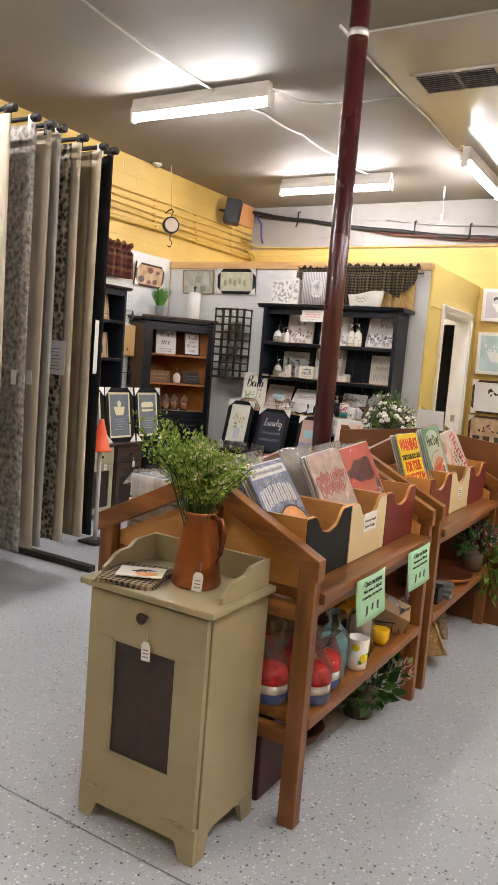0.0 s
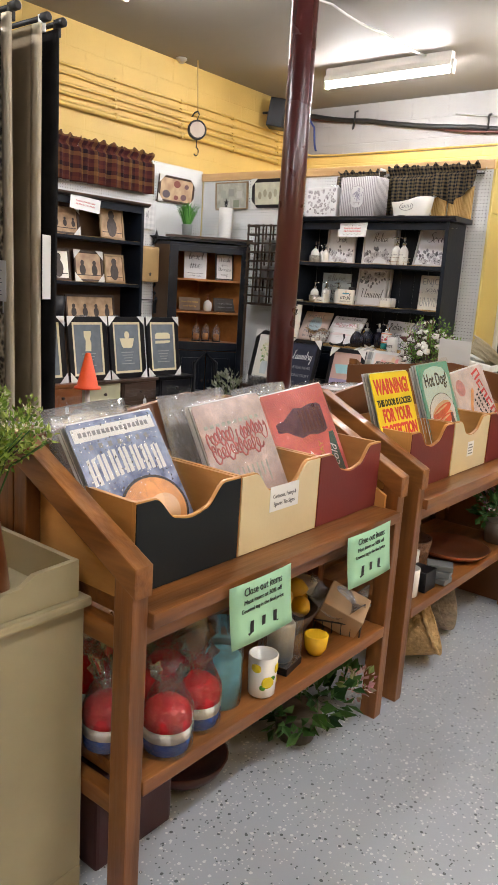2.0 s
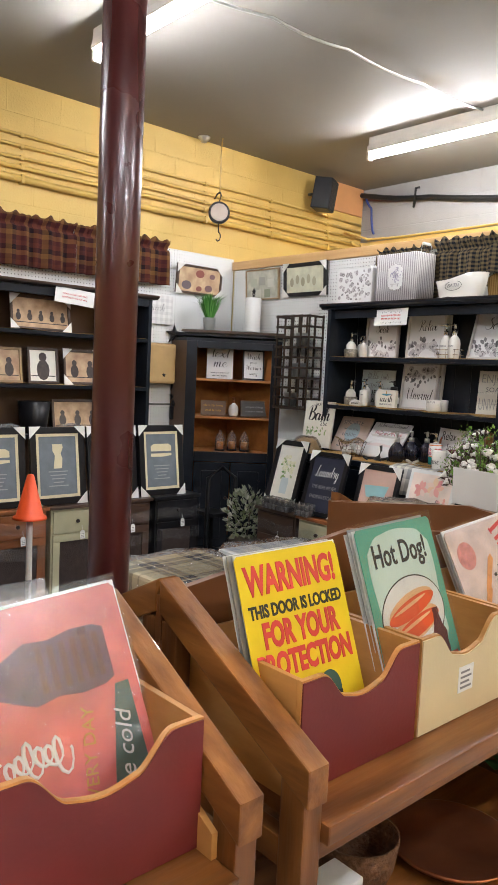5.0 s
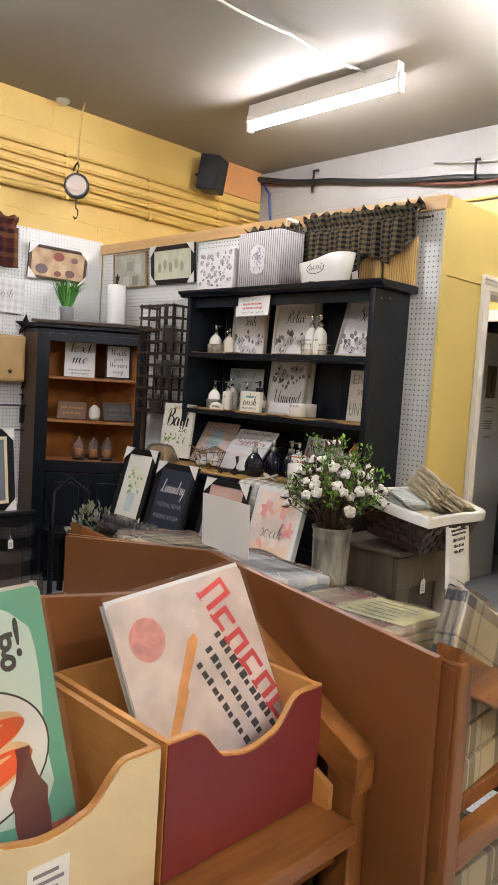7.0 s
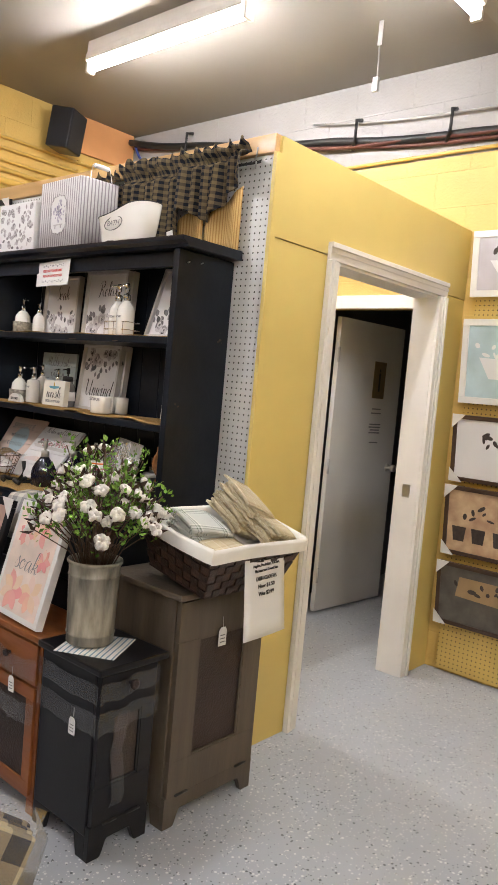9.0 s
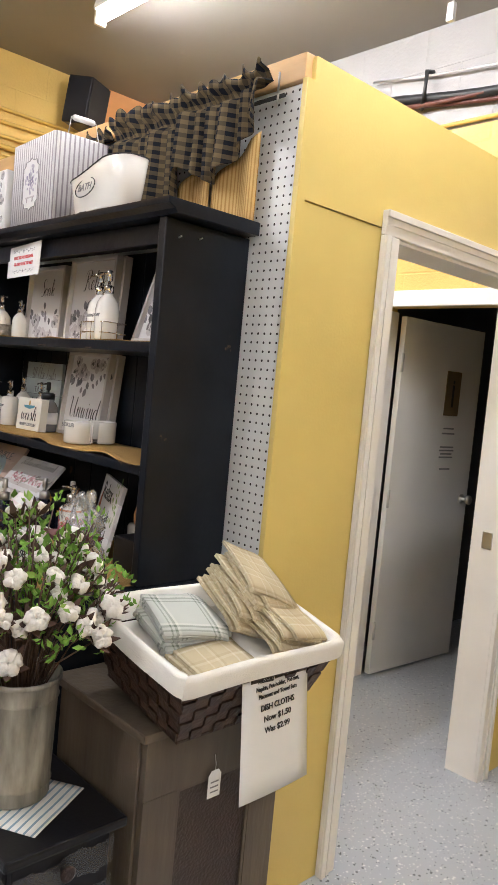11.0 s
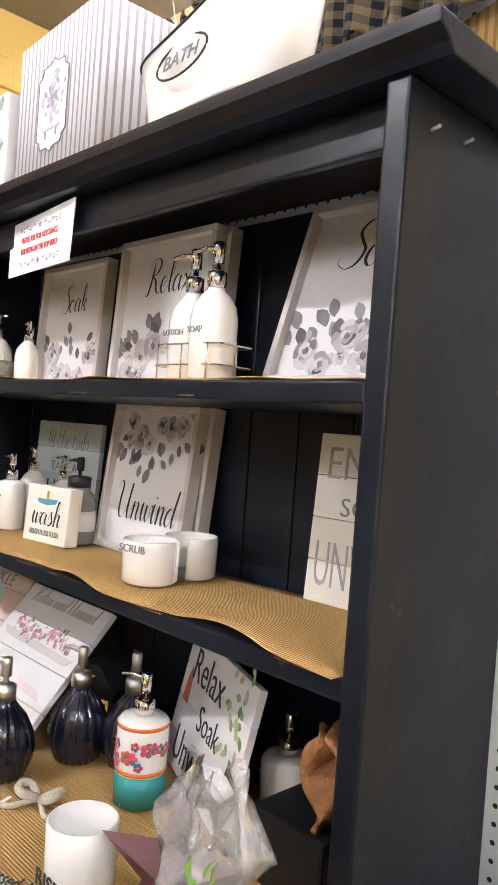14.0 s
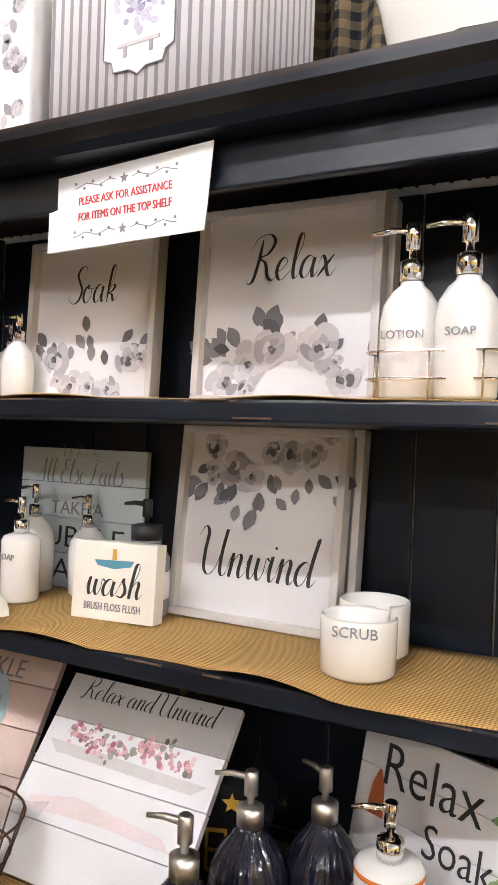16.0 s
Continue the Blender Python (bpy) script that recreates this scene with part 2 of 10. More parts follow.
def stripe_material(name, a, c, period, duty=0.5, ax=0, rough=0.5, spec=0.5):
    m = mat(name, a, rough, var=0.03, scale=20, bump=0.03, spec=spec)
    N, L, b = nodes(m)
    co = N.new("ShaderNodeTexCoord"); sep = N.new("ShaderNodeSeparateXYZ")
    L.new(co.outputs["Object"], sep.inputs[0])
    d = N.new("ShaderNodeMath"); d.operation = "DIVIDE"; d.inputs[1].default_value = period
    L.new(sep.outputs[ax], d.inputs[0])
    f = N.new("ShaderNodeMath"); f.operation = "FRACT"; L.new(d.outputs[0], f.inputs[0])
    lt = N.new("ShaderNodeMath"); lt.operation = "LESS_THAN"; lt.inputs[1].default_value = duty; L.new(f.outputs[0], lt.inputs[0])
    mx = N.new("ShaderNodeMix"); mx.data_type = "RGBA"; mx.inputs[7].default_value = (*c, 1)
    L.new(lt.outputs[0], mx.inputs[0]); L.new(b.inputs["Base Color"].links[0].from_socket, mx.inputs[6])
    L.new(mx.outputs[2], b.inputs["Base Color"])
    return m


def worn_black(name):
    """Black paint rubbed through to brown wood along the edges and in scattered nicks."""
    m = mat(name, (0.005, 0.008, 0.014), 0.34, var=0.25, scale=5, bump=0.1, bscale=30, col2=(0.010, 0.014, 0.022), spec=0.3)
    N, L, b = nodes(m)
    ge = N.new("ShaderNodeNewGeometry")
    gt = N.new("ShaderNodeMapRange"); gt.inputs[1].default_value, gt.inputs[2].default_value = 0.62, 0.72
    L.new(ge.outputs["Pointiness"], gt.inputs[0])
    no = N.new("ShaderNodeTexNoise"); no.inputs["Scale"].default_value, no.inputs["Detail"].default_value = 14, 6
    g2 = N.new("ShaderNodeMapRange"); g2.inputs[1].default_value, g2.inputs[2].default_value = 0.72, 0.76
    co = N.new("ShaderNodeTexCoord"); L.new(co.outputs["Object"], no.inputs["Vector"])
    L.new(no.outputs["Fac"], g2.inputs[0])
    mx = N.new("ShaderNodeMath"); mx.operation = "MAXIMUM"
    L.new(gt.outputs[0], mx.inputs[0]); L.new(g2.outputs[0], mx.inputs[1])
    c = N.new("ShaderNodeMix"); c.data_type = "RGBA"; c.inputs[7].default_value = (0.14, 0.08, 0.045, 1)
    L.new(mx.outputs[0], c.inputs[0]); L.new(b.inputs["Base Color"].links[0].from_socket, c.inputs[6])
    L.new(c.outputs[2], b.inputs["Base Color"])
    return m


def film(name, tint=(1, 1, 1), amount=0.25, rough=0.12):
    """Thin crinkled plastic wrap: mostly clear, with gloss."""
    m = bpy.data.materials.new(name)
    m.use_nodes = True
    nt = m.node_tree
    N, L = nt.nodes, nt.links
    b = N["Principled BSDF"]
    b.inputs["Base Color"].default_value = (*tint, 1)
    b.inputs["Roughness"].default_value = rough
    b.inputs["Specular IOR Level"].default_value = 0.9
    tr = N.new("ShaderNodeBsdfTransparent")
    mix = N.new("ShaderNodeMixShader")
    lw = N.new("ShaderNodeFresnel"); lw.inputs[0].default_value = 1.5
    no = N.new("ShaderNodeTexNoise"); no.inputs["Scale"].default_value, no.inputs["Detail"].default_value = 25, 4
    co = N.new("ShaderNodeTexCoord"); L.new(co.outputs["Object"], no.inputs["Vector"])
    bp = N.new("ShaderNodeBump"); bp.inputs["Strength"].default_value, bp.inputs["Distance"].default_value = 0.5, 0.02
    L.new(no.outputs["Fac"], bp.inputs["Height"]); L.new(bp.outputs[0], b.inputs["Normal"])
    gl = N.new("ShaderNodeBsdfGlossy"); gl.inputs["Roughness"].default_value = rough
    L.new(bp.outputs[0], gl.inputs["Normal"])
    m1 = N.new("ShaderNodeMixShader"); m1.inputs[0].default_value = amount * 0.5
    L.new(tr.outputs[0], m1.inputs[1]); L.new(b.outputs[0], m1.inputs[2])
    L.new(m1.outputs[0], mix.inputs[1]); L.new(gl.outputs[0], mix.inputs[2])
    sc = N.new("ShaderNodeMath"); sc.operation = "MULTIPLY_ADD"; sc.inputs[1].default_value, sc.inputs[2].default_value = 0.8, 0.02 + amount * 0.12
    L.new(lw.outputs[0], sc.inputs[0]); L.new(sc.outputs[0], mix.inputs[0])
    L.new(mix.outputs[0], N["Material Output"].inputs["Surface"])
    return m


def island_mix(name, cols, rough=0.7):
    """Flat print or leaf colours: each island of the mesh takes its own colour between those given."""
    m = bpy.data.materials.new(name)
    m.use_nodes = True
    N, L, b = nodes(m)
    ge = N.new("ShaderNodeNewGeometry")
    cr = N.new("ShaderNodeValToRGB")
    el = cr.color_ramp.elements
    el[0].color, el[1].color = (*cols[0], 1), (*cols[-1], 1)
    for i, c in enumerate(cols[1:-1]):
        e = el.new((i + 1) / (len(cols) - 1)); e.color = (*c, 1)
    L.new(ge.outputs["Random Per Island"], cr.inputs[0])
    L.new(cr.outputs[0], b.inputs["Base Color"])
    b.inputs["Roughness"].default_value = rough
    b.inputs["Specular IOR Level"].default_value = 0.25
    return m


M["floor"] = floor_material()
M["wall_yellow"] = block_material("yellow_block_paint", (0.62, 0.42, 0.12), 1, 2)
M["north_yellow"] = block_material("yellow_block_paint_north", (0.62, 0.42, 0.12), 0, 2)
M["yellow"] = mat("yellow_panel_paint", (0.66, 0.51, 0.165), 0.5, var=0.05, scale=2, bump=0.05)
M["pipe_yellow"] = mat("yellow_pipe_paint", (0.56, 0.37, 0.09), 0.4, var=0.08, scale=10)
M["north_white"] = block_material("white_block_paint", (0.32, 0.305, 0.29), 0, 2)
M["ceiling"] = mat("ceiling_gloss_paint", (0.27, 0.25, 0.225), 0.64, var=0.06, scale=0.7, bump=0.08, bscale=9, spec=0.12)
M["panel_grey"] = mat("ceiling_panel_paint", (0.36, 0.34, 0.31), 0.25, var=0.06, scale=1.5, bump=0.05, bscale=6)
M["white"] = mat("white_trim_paint", (0.78, 0.76, 0.72), 0.4, var=0.04, scale=4, bump=0.04)
M["doorwhite"] = mat("white_door_paint", (0.70, 0.69, 0.66), 0.4, var=0.04, scale=3, bump=0.03)
M["peg"] = pegboard_material("white_pegboard", (0.72, 0.73, 0.72), 0, 2)
M["pegw"] = pegboard_material("white_pegboard_west", (0.72, 0.73, 0.72), 1, 2)
M["pegy"] = pegboard_material("yellow_pegboard", (0.64, 0.45, 0.13), 0, 2)
M["beam"] = wood("pale_pine", (0.72, 0.47, 0.22), (0.58, 0.35, 0.15), along=(1, 12, 12))
M["black"] = worn_black("worn_black_paint")
M["blackplain"] = mat("black_lacquer", (0.009, 0.009, 0.011), 0.36, spec=0.3, var=0.2, scale=4, bump=0.03)
M["rubber"] = mat("black_cable_sheath", (0.012, 0.012, 0.012), 0.5)
M["redcable"] = mat("brown_cable_sheath", (0.10, 0.03, 0.02), 0.5)
M["bluecable"] = mat("blue_cable_sheath", (0.03, 0.06, 0.25), 0.5)
M["galv"] = mat("galvanised_steel", (0.55, 0.55, 0.53), 0.35, metal=0.9, var=0.2, scale=8)
M["chrome"] = mat("brushed_nickel", (0.62, 0.60, 0.56), 0.36, metal=1.0, var=0.05, bump=0.0)
M["chromeshine"] = mat("polished_chrome", (0.82, 0.80, 0.77), 0.07, metal=1.0, var=0.03, bump=0.0)
M["tube"] = glow("lit_fluorescent_tube", (0.95, 0.97, 1.0), 60.0)
M["lampbody"] = mat("white_lamp_housing", (0.60, 0.57, 0.52), 0.5, var=0.03)
M["pole"] = mat("oxblood_gloss_paint", (0.062, 0.012, 0.012), 0.28, var=0.2, scale=3, bump=0.06, bscale=12, coat=0.1)
# near black: painted shade inside the vent, and the tub's worn dark rim
M["dark"] = mat("vent_shade_and_rim_black", (0.03, 0.03, 0.032), 0.8)
M["stand"] = wood("brown_stained_pine", (0.32, 0.120, 0.028), (0.125, 0.041, 0.009), 0.40, along=(14, 1.5, 14), coat=0.15)
M["standx"] = wood("brown_stained_pine_rail", (0.35, 0.135, 0.030), (0.125, 0.042, 0.009), 0.42, along=(2, 14, 14), coat=0.15)
M["standz"] = wood("brown_stained_pine_post", (0.27, 0.100, 0.023), (0.105, 0.035, 0.008), 0.42, along=(14, 14, 1.5), coat=0.15)
M["board"] = mat("brown_hardboard", (0.170, 0.059, 0.015), 0.42, var=0.16, scale=3, bump=0.05, bscale=50)
M["pine"] = wood("honey_pine", (0.66, 0.34, 0.10), (0.50, 0.23, 0.06), 0.4, along=(2.5, 9, 9), coat=0.1)
M["chalk"] = mat("blackboard_paint", (0.010, 0.013, 0.016), 0.55, var=0.15, scale=3, bump=0.02, spec=0.22)
M["cream"] = mat("cream_paint", (0.68, 0.56, 0.34), 0.45, var=0.06, scale=5, bump=0.04)
M["burgundy"] = mat("burgundy_paint", (0.165, 0.022, 0.022), 0.42, var=0.1, scale=5, bump=0.04)
M["olive"] = mat("olive_green_paint", (0.33, 0.28, 0.165), 0.42, var=0.07, scale=6, bump=0.06, bscale=25)
M["greywood"] = wood("grey_brown_stain", (0.115, 0.088, 0.06), (0.075, 0.058, 0.042), 0.5, along=(12, 12, 1.5))
M["punched"] = mat("dark_punched_tin", (0.045, 0.03, 0.026), 0.5, metal=0.3, var=0.2, scale=30, bump=0.4, bscale=140)
M["paper"] = mat("white_paper", (0.80, 0.80, 0.78), 0.7, var=0.02, bump=0.01)
M["ink"] = mat("black_ink", (0.02, 0.02, 0.022), 0.6, bump=0.0)
M["paleink"] = mat("faded_grey_ink", (0.40, 0.40, 0.39), 0.7, var=0.2, scale=30, bump=0.0)
M["greyink"] = mat("grey_ink", (0.22, 0.22, 0.23), 0.6, bump=0.0)
M["redink"] = mat("red_ink", (0.65, 0.05, 0.05), 0.6, bump=0.0)
M["goldink"] = mat("ochre_ink", (0.55, 0.30, 0.04), 0.6, bump=0.0)
M["whiteink"] = mat("white_ink", (0.78, 0.77, 0.74), 0.6, bump=0.0)
M["mint"] = mat("mint_green_paper", (0.38, 0.68, 0.45), 0.65, var=0.03, bump=0.01)
M["card"] = mat("white_corner_card", (0.78, 0.77, 0.74), 0.6, var=0.03, bump=0.02)
M["film"] = film("clear_plastic_film", amount=0.07)
M["sleeve"] = film("hazy_plastic_sleeve", amount=0.06, rough=0.16)
M["cello"] = film("crinkled_cellophane", amount=0.04, rough=0.10)
nodes_cello = M["cello"].node_tree.nodes
for nd in nodes_cello:
    if nd.type == "BUMP":
        nd.inputs["Strength"].default_value, nd.inputs["Distance"].default_value = 1.0, 0.03
    if nd.type == "TEX_NOISE":
        nd.inputs["Scale"].default_value = 55
    if nd.type == "MATH" and nd.operation == "MULTIPLY_ADD":
        nd.inputs[2].default_value = 0.07
M["filmthick"] = film("cloudy_plastic_film", amount=0.42)
M["kraft"] = mat("brown_kraft_board", (0.42, 0.27, 0.14), 0.7, var=0.08, scale=8)
M["crock"] = mat("white_glazed_ceramic", (0.80, 0.78, 0.73), 0.12, var=0.03, scale=8, bump=0.01, coat=0.4)
M["navy"] = mat("navy_glazed_glass", (0.010, 0.011, 0.022), 0.12, var=0.1, bump=0.0, coat=0.3)
M["leaf"] = island_mix("green_leaves", ((0.045, 0.095, 0.012), (0.11, 0.18, 0.025), (0.20, 0.29, 0.06)))
M["leafdark"] = island_mix("dark_green_leaves", ((0.015, 0.05, 0.012), (0.035, 0.10, 0.02), (0.06, 0.14, 0.03)))
M["copper"] = mat("dull_copper", (0.38, 0.135, 0.06), 0.32, metal=0.85, var=0.22, scale=7, bump=0.06, bscale=20)

# ---- setting ----
bm = bm_new()
box(bm, -5.33, 3.2, -3.2, 2.008, -0.12, 0)
box(bm, -5.33, 3.2, 2.015, 10.7, -0.12, 0)
box(bm, -5.33, 3.2, -3.2, 10.7, -0.16, -0.125)
struct("floor", bm, M["floor"], "grey painted concrete floor with white and black flakes", "floor")
bm = bm_new()
box(bm, -5.33, 3.2, -3.2, 10.7, 3.40, 3.6)
struct("ceiling", bm, M["ceiling"], "low sheen grey beige painted ceiling", "ceiling")
bm = bm_new()
box(bm, -1.99, 0.2, 4.55, 8.73, 3.385, 3.399)
struct("ceiling_panel", bm, M["panel_grey"], "glossy grey sheet panel on the ceiling round a vent", "ceiling")
bm = bm_new()
box(bm, -5.33, -5.13, -3.2, 8.73, 0, 3.46)
struct("wall_west", bm, M["wall_yellow"], "yellow painted block wall with conduits", "wall")
bm = bm_new()
for x0, x1, z0, z1 in ((-5.33, -3.16, 0, 2.88), (-2.36, 3.2, 0, 2.88), (-3.16, -2.36, 2.05, 2.88)):
    box(bm, x0, x1, 8.73, 8.93, z0, z1)
struct("wall_north", bm, M["north_yellow"], "yellow painted block wall behind the shop", "wall")
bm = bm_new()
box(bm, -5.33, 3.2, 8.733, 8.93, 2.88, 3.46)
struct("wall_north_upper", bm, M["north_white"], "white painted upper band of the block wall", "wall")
bm = bm_new()
box(bm, 3.0, 3.2, -3.2, 8.73, 0, 3.46)
struct("wall_east", bm, M["wall_yellow"], "plain yellow painted block wall", "wall")
bm = bm_new()
box(bm, -5.13, 3.0, -3.2, -3.0, 0, 3.46)
struct("wall_south", bm, M["north_yellow"], "plain yellow painted block wall", "wall")

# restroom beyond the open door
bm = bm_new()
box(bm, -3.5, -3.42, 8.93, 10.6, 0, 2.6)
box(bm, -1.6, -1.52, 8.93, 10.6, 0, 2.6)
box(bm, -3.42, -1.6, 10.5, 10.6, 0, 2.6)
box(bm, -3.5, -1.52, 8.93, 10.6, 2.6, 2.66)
# wall colour set dark to hold the shade of the unlit room
struct("wall_restroom", bm, mat("shade_toned_restroom_wall", (0.10, 0.10, 0.105), 0.6), "restroom walls with the unlit room's shade in their colour", "wall")

# partition with white pegboard and a pine cap
bm = bm_new()
box(bm, -5.13, -2.275, 7.056, 7.15, 0, 2.39)
struct("wall_partition", bm, M["yellow"], "timber partition behind the pegboard", "wall")
bm = bm_new()
box(bm, -5.10, -2.17, 7.048, 7.055, 0, 2.39)
struct("pegboard", bm, M["peg"], "white pegboard sheet on the partition", "pegboard")
bm = bm_new()
box(bm, -5.12, -5.114, 4.3, 7.046, 0.4, 2.485)
struct("pegboard_west", bm, M["pegw"], "white pegboard sheet on the block wall", "pegboard")
bm = bm_new()
box(bm, -5.12, -2.165, 7.03, 7.16, 2.392, 2.462, 0.004)
struct("trim_cap", bm, M["beam"], "pale pine cap board on the partition", "trim")
bm = bm_new()
box(bm, -2.27, -2.152, 7.056, 7.47, 0, 2.075)
box(bm, -2.27, -2.152, 8.415, 8.728, 0, 2.075)
box(bm, -2.27, -2.15, 7.056, 8.728, 2.079, 2.455)
box(bm, -2.165, -2.147, 7.024, 7.055, 0, 2.39)
struct("wall_door", bm, M["yellow"], "smooth yellow painted panel wall with a doorway", "wall")


def casing(name, parent_label, y0, y1, z1, x0, w=0.075, axis="x"):
    th = tagged(new(name), parent_label, "door frame", kind="structure")
    prof = ((0, 0.0), (0.012, 0.0), (0.018, 0.02), (0.018, 0.045), (0.024, 0.055), (0.024, w), (0, w))
    def stick(nm, a0, a1, z0, zt, inner_low):
        b2 = bm_new()
        box(b2, x0, x0 + 0.018, a0, a1, z0, zt, 0.003)
        wdt = 0.022
        if zt - z0 > 1:
            s = a0 if inner_low else a1 - wdt
            box(b2, x0 + 0.0181, x0 + 0.027, s, s + wdt, z0, zt, 0.003)
            c = (a0 + a1) / 2
            box(b2, x0 + 0.0181, x0 + 0.022, c - 0.006, c + 0.006, z0, zt)
        else:
            box(b2, x0 + 0.0181, x0 + 0.027, a0, a1, zt - wdt, zt, 0.003)
            c = (z0 + zt) / 2
            box(b2, x0 + 0.0181, x0 + 0.022, a0, a1, c - 0.006, c + 0.006)
        part(nm, b2, M["white"], th)
    stick("side_casing", y0, y0 + w, 0, z1 - w, True)
    stick("side_casing", y1 - w, y1, 0, z1 - w, False)
    stick("head_casing", y0, y1, z1 - w + 0.001, z1, True)
    return th


frame1 = casing("door_frame_1", "white moulded door casing on yellow wall", 7.405, 8.485, 2.13, -2.149)
bm = bm_new()
box(bm, -2.285, -2.147, 7.462, 7.478, 0, 2.06)
part("jamb", bm, M["white"], frame1)
bm = bm_new()
box(bm, -2.285, -2.147, 8.408, 8.424, 0, 2.06)
part("jamb", bm, M["white"], frame1)
bm = bm_new()
box(bm, -2.285, -2.147, 7.479, 8.407, 2.045, 2.06)
part("jamb", bm, M["white"], frame1)
bm = bm_new()
box(bm, -2.235, -2.19, 8.4055, 8.4075, 0.98, 1.05, 0.002)
part("strike_plate", bm, M["galv"], frame1, "worn steel strike plate")

frame2 = tagged(new("door_frame_2"), "white door casing round the restroom door", "door frame", kind="structure")
for nm, a in (("side_casing", (-3.23, -3.145, 8.70, 8.729, 0, 2.03)), ("side_casing", (-2.375, -2.29, 8.70, 8.729, 0, 2.03)), ("head_casing", (-3.23, -2.29, 8.70, 8.729, 2.031, 2.11)), ("jamb", (-3.159, -3.145, 8.73, 8.93, 0, 2.03)), ("jamb", (-2.375, -2.361, 8.73, 8.93, 0, 2.03))):
    bm = bm_new()
    box(bm, *a, 0.003)
    part(nm, bm, M["white"], frame2)

door = thing("restroom_door", pose(-3.12, 8.945, 0.012, 0, 0, 86.5), "white flush restroom door standing open inwards", "door", kind="structure")
bm = bm_new()
box(bm, 0, 0.76, -0.018, 0.018, 0, 2.0, 0.002)
part("leaf", bm, M["doorwhite"], door)
bm = bm_new()
lathe(bm, ((0.03, 0), (0.03, 0.006), (0.012, 0.01), (0.012, 0.03), (0.026, 0.045), (0.028, 0.06), (0.015, 0.07)), 16, pose(0.70, -0.018, 0.98, 90, 0, 0))
part("knob", bm, M["chrome"], door, "satin steel door knob")
bm = bm_new()
box(bm, 0.42, 0.56, -0.023, -0.0185, 1.48, 1.74, 0.002)
sg = part("sign", bm, mat("bronze_sign_plate", (0.16, 0.11, 0.05), 0.4, var=0.1), door, "brown sign with a plain upright symbol")
bm = bm_new()
box(bm, 0.48, 0.50, -0.0245, -0.0232, 1.53, 1.66, 0.0005)
box(bm, 0.482, 0.498, -0.0245, -0.0232, 1.668, 1.688, 0.0005)
part("symbol", bm, M["ink"], sg)
bm = bm_new()
for i, (z, w) in enumerate(((1.40, 0.1), (1.37, 0.12), (1.29, 0.13), (1.27, 0.14), (1.25, 0.11), (1.23, 0.13), (1.16, 0.1))):
    box(bm, 0.49 - w / 2, 0.49 + w / 2, -0.0215, -0.0185, z, z + 0.009)
part("printed_text", bm, M["greyink"], door)
for z in (0.25, 1.0, 1.75):
    bm = bm_new()
    tube(bm, ((0.0, -0.02, z - 0.05), (0.0, -0.02, z + 0.05)), 0.008)
    part("hinge", bm, M["galv"], door)

toilet = thing("toilet", pose(-1.95, 10.05, 0), "white ceramic toilet in the dark restroom", "toilet")
bm = bm_new()
lathe(bm, ((0.11, 0), (0.10, 0.12), (0.14, 0.28), (0.19, 0.38), (0.2, 0.4)), 20)
part("bowl", bm, M["crock"], toilet, smooth=True)
bm = bm_new()
box(bm, -0.22, 0.22, 0.18, 0.38, 0.4, 0.78, 0.02)
part("tank", bm, M["crock"], toilet)
bm = bm_new()
lathe(bm, ((0.2, 0.402), (0.21, 0.41), (0.2, 0.43)), 20)
part("seat_lid", bm, M["crock"], toilet)

# yellow pegboard with pictures on the north wall
bm = bm_new()
box(bm, -2.07, 0.6, 8.70, 8.712, 0.02, 2.43)
struct("pegboard_yellow", bm, M["pegy"], "yellow painted pegboard on the block wall", "pegboard")
bm = bm_new()
for x in (-2.05, -1.0, 0.3):
    box(bm, x, x + 0.04, 8.712, 8.729, 0.02, 2.43)
struct("trim_batten", bm, M["yellow"], "yellow battens behind the pegboard", "trim")

# conduits on the west wall
for z, r in ((3.055, 0.011), (2.98, 0.012), (2.905, 0.012), (2.845, 0.016), (2.762, 0.024)):
    th = thing("conduit", pose(-5.13 + r + 0.008, 0, z), "yellow painted steel conduit along block wall", "conduit", "conduits on the block wall")
    bm = bm_new()
    pts = [(0, 0.5 + i * 0.82, 0.008 * math.sin(i * 1.9 + z * 20)) for i in range(11)]
    tube(bm, pts, r, 10)
    part("pipe", bm, M["pipe_yellow"], th)
    for y in (2.2, 3.6, 5.1, 5.9, 6.7, 7.45, 8.2):
        bm = bm_new()
        box(bm, -r - 0.008, r + 0.003, y - 0.012, y + 0.012, -r - 0.004, r + 0.004, 0.002)
        part("clamp", bm, M["pipe_yellow"], th)
bm = bm_new()
tube(bm, ((-5.10, 8.55, 2.86), (-5.08, 8.62, 2.84), (-5.06, 8.66, 2.80), (-5.05, 8.67, 2.74)), 0.02, 8)
tube(bm, ((-5.10, 8.45, 2.95), (-5.06, 8.6, 2.93), (-5.0, 8.69, 2.9), (-4.6, 8.71, 2.89), (-2.2, 8.715, 2.90), (0.5, 8.715, 2.885)), 0.011, 8)
solid("conduit_bend", bm, M["pipe_yellow"], "yellow conduits bending round the wall corner", "conduit")

# cables on the north wall
def cable(pts, r, material, label):
    bm = bm_new()
    fine = []
    for a, b in zip(pts, pts[1:]):
        for k in range(6):
            t = k / 6
            fine.append(tuple(a[i] * (1 - t) + b[i] * t - (0.018 * math.sin(math.pi * t) if i == 2 else 0) for i in range(3)))
    tube(bm, fine + [pts[-1]], r, 8)
    return solid("cable", bm, material, label, "cable", "cables on the block wall")


